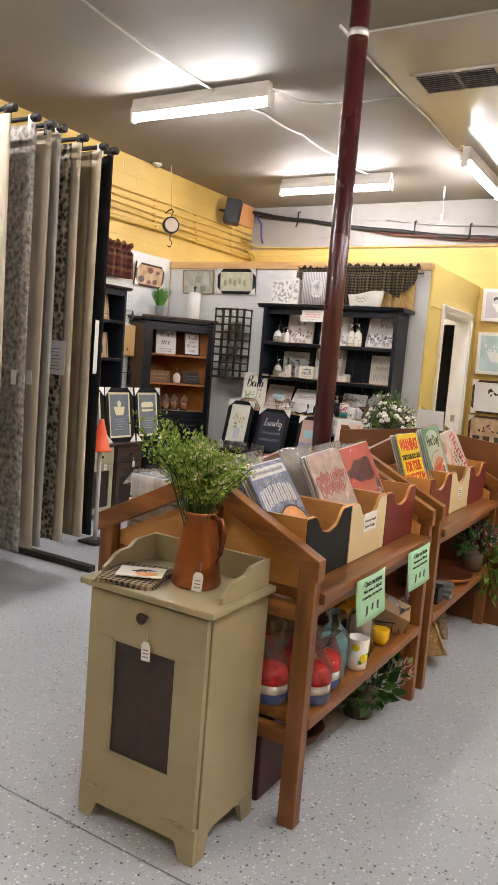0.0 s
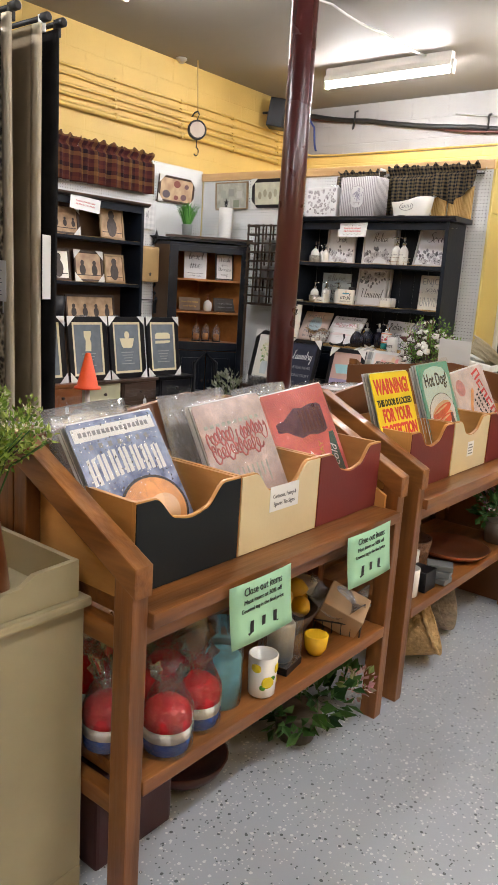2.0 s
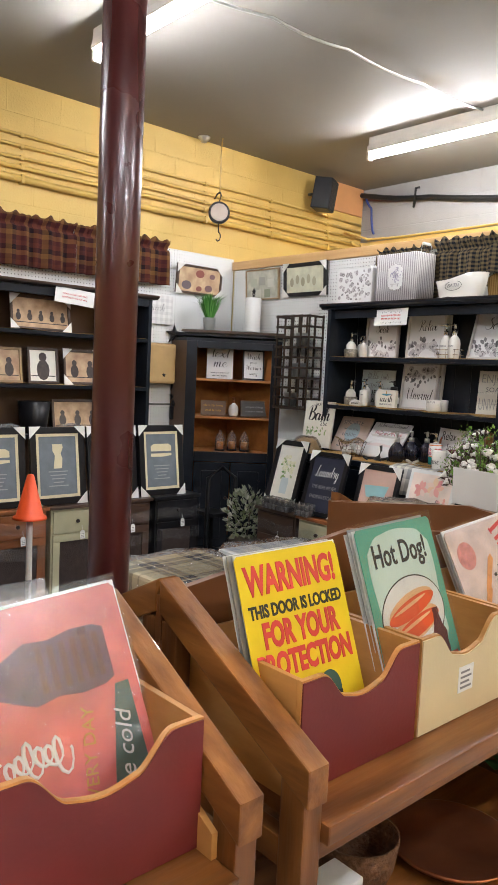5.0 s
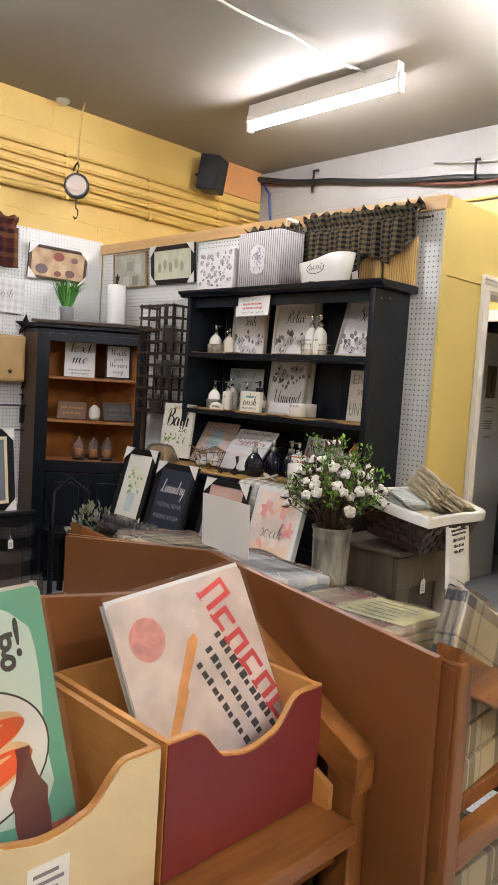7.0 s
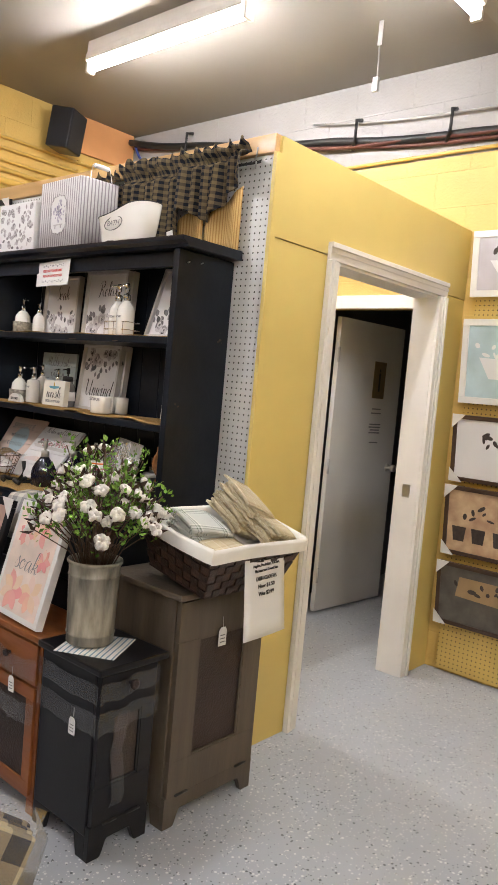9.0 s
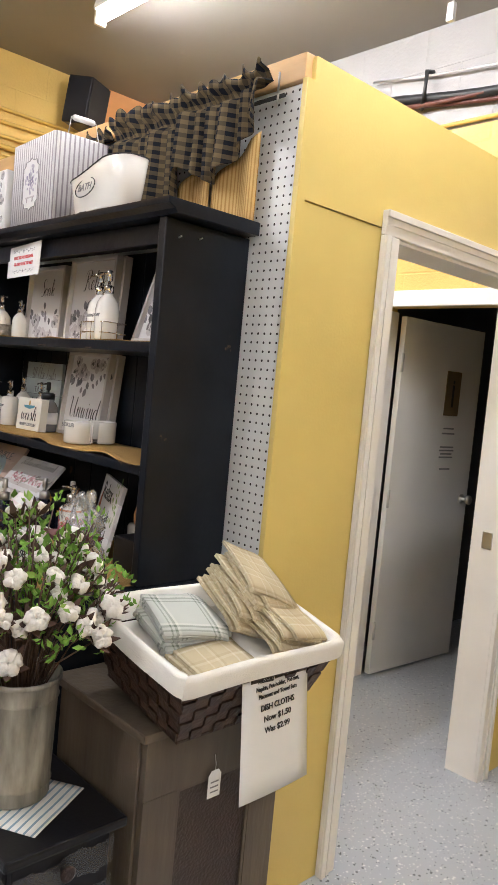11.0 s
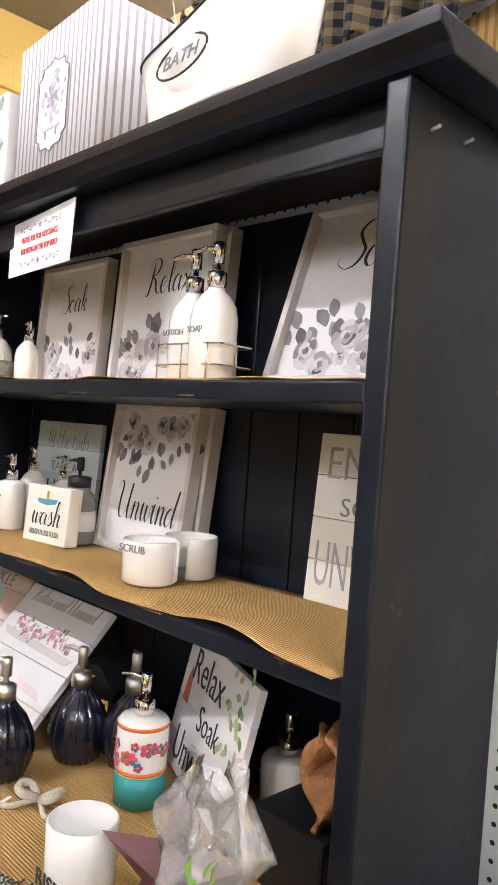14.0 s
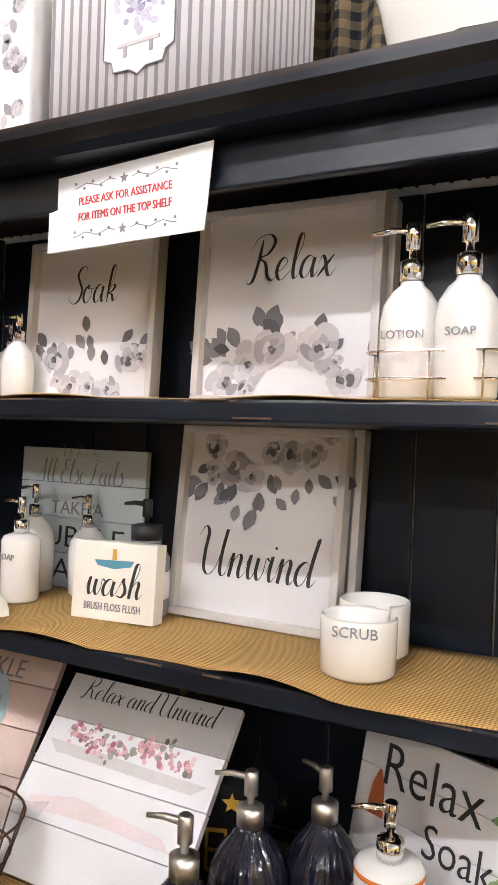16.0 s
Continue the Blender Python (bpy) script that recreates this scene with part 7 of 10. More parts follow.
for s in (-1, 1):
    tube(bm, [(s * (0.005 + 0.03 * math.sin(a)), 0.014 * math.sin(2 * a), 0.012 + 0.014 * math.sin(a)) for a in [i * math.pi / 10 for i in range(11)]], 0.007, 7)
    tube(bm, ((0, 0, 0.012), (s * 0.03, -0.03, 0.006), (s * 0.055, -0.035, 0.004)), 0.0045, 6)
part("twine", bm, mat("cream_twine", (0.62, 0.56, 0.44), 0.9, bump=0.6, bscale=300), bow)
bm = bm_new()
box(bm, -0.10, -0.05, -0.03, 0.0, 0.001, 0.002)
part("tag", bm, M["paper"], bow)
hx = thing("mug", pose(-2.62, 6.585, 0.992), "white ceramic tumbler with black capital letters", "mug")
bm = bm_new()
lathe(bm, ((0.038, 0.0), (0.042, 0.004), (0.044, 0.115), (0.041, 0.117), (0.038, 0.02), (0.005, 0.015)), 28)
part("cup", bm, M["crock"], hx)
letters("lettering", "RISE", 0.03, pose(0.0, -0.0448, 0.05, 90, 0, 0), M["ink"], hx)
star = thing("metal_star", pose(-2.48, 6.62, 0.992, 0, 0, 30), "dark red tin barn star leaning by the bookcase", "star")
bm = bm_new()
cv = bm.verts.new((0, -0.03, 0.10)); cb = bm.verts.new((0, 0.005, 0.10))
ring = [bm.verts.new(((0.10 if i % 2 == 0 else 0.045) * math.sin(i * math.pi / 5), 0, 0.10 + (0.10 if i % 2 == 0 else 0.045) * math.cos(i * math.pi / 5))) for i in range(10)]
for i in range(10):
    bm.faces.new((cv, ring[i], ring[(i + 1) % 10])); bm.faces.new((cb, ring[(i + 1) % 10], ring[i]))
part("star_body", bm, mat("dark_red_tin", (0.10, 0.02, 0.02), 0.5, var=0.2), star)
pb = thing("plastic_bag", pose(-2.41, 6.60, 0.992), "crumpled clear plastic bag hanging by the bookcase", "bag")
bm = bm_new()
rnd = random.Random(21)
sheet(bm, 26, 22, lambda u, v: ((0.075 + 0.02 * math.sin(5 * v * 3 + 4)) * math.cos(6.2832 * u) * (0.4 + 0.75 * (1 - v)) + 0.014 * math.sin(19 * u + 9 * v), (0.06) * math.sin(6.2832 * u) * (0.4 + 0.75 * (1 - v)) + 0.012 * math.sin(23 * u - 11 * v), 0.003 + v * 0.25 + 0.012 * math.sin(15 * u) + 0.010 * math.sin(31 * u + 20 * v)))
part("film", bm, M["filmthick"], pb)
tow = thing("tea_towel", pose(-2.72, 6.50, 0.993, 0, 0, 10), "cream and grey checked tea towel draped on counter", "towel")
bm = bm_new()
sheet(bm, 18, 14, lambda u, v: ((u - 0.5) * 0.30, -0.10 + v * 0.14 - max(0, 0.35 - v) * 0.02, 0.004 + 0.006 * math.sin(7 * u) * (v) - max(0, 0.4 - v) ** 1.3 * 0.5 + 0.01 * v), 0.004)
part("cloth", bm, check_material("grey_check_towel", ((0.70, 0.68, 0.60), (0.30, 0.30, 0.30)), 0.05, 0, 1), tow)
letters("lettering", "Blessed Are They", 0.03, pose(0.06, 0.03, 0.022, 8, 0, 8), M["ink"], tow, width=0.14)

# ---- on top of the bookcase ----
ham = thing("hamper", pose(-3.163, 6.868, 2.0235, 0, 0, -3), "white tin hamper with grey stripes and a bail handle", "hamper")
def round_box(bm, hx, hy, r, z0, z1, bulge=0.0):
    """Upright box with rounded corners and an open top edge rolled over."""
    base = []
    for cx, cy, a0 in ((hx - r, -hy + r, -90), (hx - r, hy - r, 0), (-hx + r, hy - r, 90), (-hx + r, -hy + r, 180)):
        for k in range(7):
            a = radians(a0 + 15 * k)
            base.append((cx + r * math.cos(a), cy + r * math.sin(a)))
    rings = [[bm.verts.new((x * f, y * f, z)) for x, y in base] for f, z in ((1.0, z0), (1.0 + bulge, z1 - 0.004), (1.008 + bulge, z1), (0.985 + bulge, z1 + 0.002), (0.96, z0 + 0.02))]
    n = len(base)
    for p, q in zip(rings, rings[1:]):
        for i in range(n):
            bm.faces.new((p[i], p[(i + 1) % n], q[(i + 1) % n], q[i])).smooth = True
    bm.faces.new(rings[0][::-1])
    bm.faces.new(rings[-1])
bm = bm_new()
round_box(bm, 0.1725, 0.10, 0.022, 0, 0.305)
STRIPE = stripe_material("grey_striped_tin_paint", (0.78, 0.76, 0.77), (0.38, 0.35, 0.375), 0.0172, 0.36, 0, 0.4)
N_, L_, b_ = nodes(STRIPE)
for nd in list(N_):
    if nd.type == "MATH" and nd.operation == "DIVIDE":
        se_ = nd.inputs[0].links[0].from_node
        ad_ = N_.new("ShaderNodeMath"); ad_.operation = "ADD"
        L_.new(se_.outputs[0], ad_.inputs[0]); L_.new(se_.outputs[1], ad_.inputs[1])
        L_.new(ad_.outputs[0], nd.inputs[0])
part("body", bm, STRIPE, ham)
bm = bm_new()
lab = [(-0.060, -0.058), (-0.046, -0.064), (-0.042, -0.078), (-0.014, -0.079), (0, -0.088), (0.014, -0.079), (0.042, -0.078), (0.046, -0.064), (0.060, -0.058)]
lab += [(a, -b) for a, b in lab[::-1]]
prism(bm, [(a + 0.004, b + 0.155) for a, b in lab], 0.002, "y", -0.1022)
pl = part("label_panel", bm, SGN["face"], ham, "white panel printed with grey flowers")
bm = bm_new()
for a, b in zip(lab, lab[1:] + lab[:1]):
    tube(bm, ((a[0] + 0.004, -0.1026, a[1] + 0.155), (b[0] + 0.004, -0.1026, b[1] + 0.155)), 0.0012, 4)
part("label_rim", bm, M["greyink"], pl)
bm = bm_new()
bouq = random.Random(2)
for i in range(30):
    disc(bm, bouq.gauss(0, 0.017), bouq.gauss(0.012, 0.024), bouq.uniform(0.004, 0.010), bouq.uniform(0.003, 0.007), 0.0002 + 0.00003 * i, 8, bouq.uniform(0, 3), 0.0002)
for i in range(16):
    leafprint(bm, bouq.gauss(0, 0.016), bouq.gauss(0.012, 0.022), 0.016, bouq.uniform(0, 6.28), 0.0001)
o_ = part("flower_print", bm, island_mix("purple_flower_print", ((0.22, 0.20, 0.30), (0.50, 0.47, 0.56), (0.36, 0.36, 0.40))), pl)
tagged(o_, kind="stuff")
o_.matrix_basis = pose(0.004, -0.1026, 0.155, 90, 0, 0)
bm = bm_new()
for dx in (-0.022, 0.022):
    box(bm, dx + 0.001, dx + 0.007, -0.1034, -0.1024, 0.094, 0.108)
box(bm, -0.032, 0.040, -0.1034, -0.1024, 0.108, 0.113)
part("bench_print", bm, GREYF, pl)
bm = bm_new()
tube(bm, ((0.168, -0.055, 0.285), (0.166, -0.055, 0.31), (0.16, -0.045, 0.365), (0.16, 0.045, 0.365), (0.166, 0.055, 0.31), (0.168, 0.055, 0.285)), 0.002, 6)
hd = part("handle", bm, M["galv"], ham, "thin steel wire bail")
bm = bm_new()
lathe(bm, ((0.006, -0.04), (0.010, -0.034), (0.0105, 0), (0.010, 0.034), (0.006, 0.04)), 14, pose(0.16, 0, 0.365, 90, 0, 0))
part("grip", bm, M["crock"], hd, "white turned wooden grip")
fb = thing("storage_box", pose(-3.50, 6.885, 2.0235), "white storage box printed with grey flowers", "box")
bm = bm_new()
box(bm, -0.155, 0.145, -0.12, 0.12, 0, 0.235, 0.006)
part("body", bm, SGN["face"], fb)
bm = bm_new()
rnd = random.Random(31)
for i in range(34):
    rose(bm, rnd.uniform(-0.135, 0.125), rnd.uniform(0.02, 0.215), rnd.uniform(0.010, 0.018), 0.0002 + 0.002 * (i % 2) * 0.2, rnd)
for i in range(40):
    leafprint(bm, rnd.uniform(-0.14, 0.12), rnd.uniform(0.02, 0.21), 0.024, rnd.uniform(0, 6.28), 0.0002)
o_ = part("flower_print", bm, GREYF, fb)
o_.matrix_basis = pose(0, -0.1203, 0, 90, 0, 0)
bm = bm_new()
for k in range(6):
    a = k * 1.05
    tube(bm, ((0.04, 0.0, 0.236), (0.04 + 0.03 * math.cos(a), 0.03 * math.sin(a), 0.262), (0.04 + 0.045 * math.cos(a), 0.045 * math.sin(a), 0.24)), 0.007, 6)
part("ribbon_bow", bm, SGN["edge"], fb)
tub = thing("planter_tub", pose(-2.665, 6.76, 2.0235, 0, 0, -4), "white enamel tub planter reading BATH in oval", "planter")
bm = bm_new()
n = 40
rings = []
for f, zz in ((0.80, 0.0), (0.82, 0.004), (0.90, 0.062), (0.98, 0.104), (0.96, 0.106), (0.88, 0.062), (0.78, 0.01)):
    ring = []
    for i in range(n):
        a = 2 * math.pi * i / n
        ring.append(bm.verts.new((0.18 * f * math.copysign(abs(math.cos(a)) ** 0.7, math.cos(a)), 0.065 * f * math.copysign(abs(math.sin(a)) ** 0.7, math.sin(a)), zz + (0.036 / (1 + math.exp(-9 * math.cos(a) + 0.5)) if zz > 0.09 else 0))))
    rings.append(ring)
for a, b in zip(rings, rings[1:]):
    for i in range(n):
        fc = bm.faces.new((a[i], a[(i + 1) % n], b[(i + 1) % n], b[i])); fc.smooth = True
bm.faces.new(rings[0][::-1]); bm.faces.new(rings[-1])
rim_line = [tuple(v.co) for v in rings[3]] + [tuple(rings[3][0].co)]
part("bowl", bm, M["crock"], tub)
bm = bm_new()
tube(bm, rim_line, 0.0022, 6, False)
part("rolled_rim", bm, M["dark"], tub, "dark worn rolled edge")
bm = bm_new()
ov = [(0.058 * math.cos(2 * math.pi * i / 30), -0.0, 0.029 * math.sin(2 * math.pi * i / 30)) for i in range(31)]
tube(bm, ov, 0.0016, 6, False)
o_ = part("oval_rim", bm, M["ink"], tub)
o_.matrix_basis = pose(-0.012, -0.0650, 0.066, -12, 0, 0)
letters("lettering", "BATH", 0.032, pose(-0.012, -0.0660, 0.066, 78, 0, 0), M["greyink"], tub, width=0.078)
bm = bm_new()
tube(bm, ((-0.10, -0.045, -0.0005), (-0.06, -0.05, 0.003), (-0.02, -0.05, 0.001)), 0.003, 6)
part("foot", bm, M["rubber"], tub)

# gathered valance over the bookcase
def valance(name, x0, x1, y, z0, z1, material, label, axis="x", peaks=14, amp=0.03, tail=0.0, seed=1, lower=None):
    th = thing(name, pose(0, 0, 0), label, "valance")
    rnd = random.Random(seed)
    ph = [rnd.uniform(0, 6.28) for _ in range(4)]
    def fn(u, v):
        t = x0 + (x1 - x0) * u
        fold = 0.5 * amp * (math.sin(peaks * 6.28 * u + ph[0] + 0.8 * math.sin(9 * u)) * 0.6 + math.sin(peaks * 2.7 * u + ph[1] + v) * 0.5) * (0.6 + 0.7 * (1 - v))
        top = z1 + 0.028 * (0.5 + 0.5 * math.sin(peaks * 5.1 * u + ph[2])) * abs(math.sin(peaks * 3.3 * u + ph[3])) * (1 if v > 0.86 else 0)
        z = (lower(u) if lower else z0 + tail * math.sin(3.1 * u)) * (1 - v) + top * v
        pinch = 1 - 0.75 * math.exp(-((v - 0.84) / 0.05) ** 2)
        return (t, y - (fold + amp) * pinch, z) if axis == "x" else (y + (fold + amp) * pinch, t, z)
    bm = bm_new()
    sheet(bm, 150, 24, fn, 0.003)
    part("cloth", bm, material, th)
    bm = bm_new()
    a, b = ((x0 - 0.03, y + 0.004, z1 - 0.06), (x1 + 0.03, y + 0.004, z1 - 0.06)) if axis == "x" else ((y - 0.004, x0 - 0.03, z1 - 0.06), (y - 0.004, x1 + 0.03, z1 - 0.06))
    tube(bm, (a, b), 0.006, 8)
    part("rod", bm, M["rubber"], th)
    return th


CHK = check_material("black_tan_check_cloth", ((0.014, 0.016, 0.023), (0.15, 0.115, 0.065)), 0.026, 0, 2)
def drape(u):
    """Lower edge: long towards the middle, then a swag whose end sweeps up."""
    if u < 0.52:
        return 2.05 + 0.02 * math.sin(22 * u)
    if u < 0.78:
        return 2.05 + 0.15 * min(1.0, (u - 0.52) / 0.05) - 0.07 * max(0.0, (u - 0.57) / 0.21)
    return 2.13 + 0.165 * ((u - 0.78) / 0.22) ** 0.8
valance("valance", -3.02, -2.26, 7.02, 2.12, 2.42, CHK, "black and tan checked valance gathered on a rod", "x", 11, 0.055, 0.0, 3, drape)
valance("valance", -3.50, -3.06, 7.025, 2.28, 2.40, CHK, "black and tan checked valance gathered on a rod", "x", 7, 0.035, 0.0, 4)
lin = thing("valance_lining", pose(0, 0, 0), "tan striped lining hanging below the checked valance", "valance")
TICK = stripe_material("tan_ticking", (0.55, 0.37, 0.15), (0.38, 0.23, 0.08), 0.012, 0.4, 0, 0.85, 0.1)
for (a, b, z0, z1, yy) in ((-2.66, -2.50, 2.026, 2.26, 7.012), (-2.49, -2.29, 2.026, 2.27, 7.010)):
    bm = bm_new()
    sheet(bm, 16, 8, lambda u, v: (a + (b - a) * u, yy - 0.01 * math.sin(9 * u), z0 + (z1 - z0) * v * (0.55 + 0.45 * u) + (1 - v) * 0.02 * math.sin(4 * u)), 0.002)
    part("cloth", bm, TICK, lin)
tg = thing("price_tag", facing(-2.60, 6.93, 2.05, 0, 0, 12), "white price tag hanging from the valance", "tag")
bm = bm_new()
box(bm, -0.018, 0.018, 0, 0.055, 0, 0.001)
part("card", bm, M["paper"], tg)
bm = bm_new()
tube(bm, ((-2.28, 7.046, 2.38), (-2.21, 6.98, 2.37), (-2.20, 6.97, 2.395)), 0.003, 6)
tube(bm, ((-2.28, 7.046, 2.345), (-2.22, 6.99, 2.33), (-2.215, 6.985, 2.35)), 0.003, 6)
solid("peg_hook", bm, M["galv"], "bent steel pegboard hooks by the valance", "hook")

# ---- tilt-out cabinets and the row of small chests by the bookcase ----
def bin_cabinet(m, w, d, h, paint, panel, label, rim=True, knob=True, trim=None):
    """Tall box with a tilt-out front that holds a punched panel; faces local -y, origin at the floor, middle of the front."""
    th = thing("kitchen_bin_cabinet", m, label, "cabinet", "tilt-out bin cabinets")
    leg = 0.075
    bm = bm_new()
    box(bm, -w / 2, w / 2, 0.02, d, leg, h, 0.004)
    part("carcass", bm, paint, th)
    for s in (-1, 1):
        bm = bm_new()
        prism(bm, ((0.0205, 0), (0.06, 0), (0.075, leg - 0.01), (0.11, leg), (0.0205, leg)), 0.018, "x", s * (w / 2) - (0.018 if s > 0 else 0), 0.001)
        part("foot", bm, paint, th)
        bm = bm_new()
        prism(bm, ((d, 0), (d - 0.06, 0), (d - 0.075, leg - 0.01), (d - 0.11, leg), (d, leg)), 0.018, "x", s * (w / 2) - (0.018 if s > 0 else 0), 0.001)
        part("foot", bm, paint, th)
    bm = bm_new()
    n = 10
    arch = [(-w / 2, 0.0), (-w / 2 + 0.045, 0.0)] + [(-w / 2 + 0.045 + 0.03 * i / n, (leg - 0.02) * (0.5 - 0.5 * math.cos(math.pi * i / n))) for i in range(1, n + 1)]
    out = arch + [(-a, b) for a, b in arch[::-1]] + [(w / 2, leg + 0.035), (-w / 2, leg + 0.035)]
    prism(bm, out, 0.019, "y", 0.0005, 0.0015)
    part("skirt", bm, paint, th)
    z0, z1 = leg + 0.037, h - 0.012
    fr = 0.09 * w / 0.44
    px0, px1, pz0, pz1 = -w / 2 + fr + 0.012, w / 2 - fr - 0.012, z0 + 0.12, z1 - 0.135
    dr = []
    for a in ((-w / 2 + 0.006, w / 2 - 0.006, pz1, z1), (-w / 2 + 0.006, w / 2 - 0.006, z0, pz0), (-w / 2 + 0.006, px0, pz0 + 0.0005, pz1 - 0.0005), (px1, w / 2 - 0.006, pz0 + 0.0005, pz1 - 0.0005)):
        bm = bm_new()
        box(bm, a[0], a[1], -0.002, 0.018, a[2], a[3], 0.0012)
        part("door_frame", bm, paint, th)
    bm = bm_new()
    box(bm, px0 - 0.004, px1 + 0.004, 0.006, 0.014, pz0 - 0.004, pz1 + 0.004)
    pn = part("door_panel", bm, panel, th, "dark punched tin panel")
    for a in ((px0, px1, pz0, pz0 + 0.008), (px0, px1, pz1 - 0.008, pz1), (px0, px0 + 0.008, pz0 + 0.0085, pz1 - 0.0085), (px1 - 0.008, px1, pz0 + 0.0085, pz1 - 0.0085)):
        bm = bm_new()
        box(bm, a[0], a[1], 0.0, 0.0055, a[2], a[3], 0.001)
        part("bead", bm, paint, th)
    for s in (-1, 1):
        bm = bm_new()
        x = s * (w / 2 - 0.07)
        box(bm, x - 0.025, x + 0.025, -0.005, -0.0025, z0 - 0.006, z0 + 0.004, 0.001)
        tube(bm, ((x - 0.028, -0.006, z0 - 0.0005), (x + 0.028, -0.006, z0 - 0.0005)), 0.004, 8)
        part("hinge", bm, trim or M["rubber"], th)
    if knob:
        bm = bm_new()
        lathe(bm, ((0.006, 0), (0.006, 0.012), (0.015, 0.018), (0.017, 0.026), (0.010, 0.031)), 16, pose(0, -0.002, z1 - 0.04, 90, 0, 0))
        part("knob", bm, M["punched"], th)
    bm = bm_new()
    box(bm, -w / 2 - 0.022, w / 2 + 0.022, -0.026, d + 0.004, h, h + 0.022, 0.006)
    part("top", bm, paint, th)
    if rim:
        zt = h + 0.0225
        for s in (-1, 1):
            bm = bm_new()
            prof = [(0.05, zt), (0.05, zt + 0.018), (0.075, zt + 0.03), (0.10, zt + 0.05), (0.13, zt + 0.058), (0.17, zt + 0.06), (0.20, zt + 0.08), (d - 0.02, zt + 0.085), (d - 0.02, zt)]
            prism(bm, prof, 0.014, "x", s * (w / 2 - 0.002) - 0.007, 0.001)
            part("gallery_side", bm, paint, th)
        bm = bm_new()
        box(bm, -w / 2 + 0.006, w / 2 - 0.006, d - 0.034, d - 0.02, zt, zt + 0.085, 0.001)
        part("gallery_back", bm, paint, th)
    return th


def price_tag(m, label="small white price tag on a string", s=1.0):
    th = thing("price_tag", m, label, "tag", "price tags")
    bm = bm_new()
    prism(bm, ((-0.016 * s, 0), (0.016 * s, 0), (0.016 * s, 0.045 * s), (0.009 * s, 0.055 * s), (-0.009 * s, 0.055 * s), (-0.016 * s, 0.045 * s)), 0.0012, "z", 0)
    part("card", bm, M["paper"], th)
    bm = bm_new()
    tube(bm, ((0, 0.048 * s, 0.001), (0.003, 0.065 * s, -0.002), (0, 0.085 * s, -0.004)), 0.0008, 4)
    part("string", bm, M["paper"], th)
    bm = bm_new()
    for i in range(3):
        box(bm, -0.010 * s, 0.010 * s, (0.010 + 0.01 * i) * s, (0.013 + 0.01 * i) * s, 0.0013, 0.0016)
    part("printed_text", bm, M["greyink"], th)
    return th


bin_cabinet(pose(-1.307, 2.07, 0), 0.44, 0.33, 0.742, M["olive"], M["punched"], "olive green painted wooden bin cabinet with punched panel", trim=M["olive"])
price_tag(facing(-1.29, 2.055, 0.565, 4, 0, 4))
pit = thing("copper_pitcher", pose(-1.255, 2.235, 0.765), "tapered copper pitcher holding green stems", "pitcher")
bm = bm_new()
lathe(bm, ((0.072, 0), (0.076, 0.006), (0.066, 0.09), (0.053, 0.18), (0.048, 0.215), (0.052, 0.226), (0.049, 0.226), (0.045, 0.21), (0.005, 0.20)), 32)
part("body", bm, M["copper"], pit)
bm = bm_new()
tube(bm, [(0.049, -0.008, 0.215), (0.082, -0.01, 0.21), (0.095, -0.01, 0.17), (0.085, -0.008, 0.11), (0.066, -0.006, 0.07)], [0.008, 0.008, 0.0075, 0.007, 0.006], 10)
part("handle", bm, mat("dark_copper", (0.16, 0.05, 0.025), 0.4, metal=0.8), pit)
pl = thing("stem_bunch", pose(-1.255, 2.235, 0.975), "bushy green stems with tiny cream flowers in pitcher", "plant")
rnd = random.Random(17)
bm = bm_new()
tips = []
LEAN, ACROSS = Vector((-0.82, -0.58, 0)), Vector((-0.58, 0.82, 0))
for i in range(88):
    u = rnd.triangular(-0.16, 0.225, 0.0)
    side = rnd.uniform(-0.14, 0.14)
    k = (u + 0.16) / 0.385
    tip = LEAN * u + ACROSS * side + Vector((0, 0, (0.13 + 0.16 * k) * rnd.uniform(0.5, 1.0) + 0.02))
    base = (LEAN * u + ACROSS * side) * 0.12
    tube(bm, ((base.x, base.y, -0.1), (0.5 * tip.x, 0.5 * tip.y, 0.55 * tip.z), tuple(tip)), 0.0014, 4)
    tips.append(tip)
tagged(part("stems", bm, M["leafdark"], pl), kind="stuff")
bm = bm_new()
for i, tip in enumerate(tips):
    for k in range(9):
        t = 0.24 + 0.095 * k
        c = (tip[0] * t, tip[1] * t, 0.015 + tip[2] * (t ** 0.8))
        w = 0.027 - 0.012 * t
        foliage(bm, 9 if k < 7 else 6, c, (w, w, 0.018), 0.0155, 0.25, i * 11 + k)
tagged(part("leaves", bm, island_mix("yellow_green_leaves", ((0.12, 0.22, 0.03), (0.25, 0.37, 0.06), (0.42, 0.50, 0.14))), pl), kind="stuff")
bm = bm_new()
for i, tip in enumerate(tips):
    if tip.dot(LEAN) < 0.04:
        foliage(bm, 9, (tip[0], tip[1], tip[2] + 0.006), (0.013, 0.013, 0.007), 0.011, 0.5, i + 900)
tagged(part("flowers", bm, island_mix("cream_petals", ((0.72, 0.66, 0.40), (0.75, 0.75, 0.62), (0.45, 0.22, 0.12))), pl), kind="stuff")
price_tag(facing(-1.205, 2.165, 0.767, 12, 10), "white square price tag leaning on copper pitcher")
mt = thing("cloth_mat", pose(-1.42, 2.15, 0.766, 0, 0, 14), "black and tan checked cloth mat folded on cabinet", "cloth")
bm = bm_new()
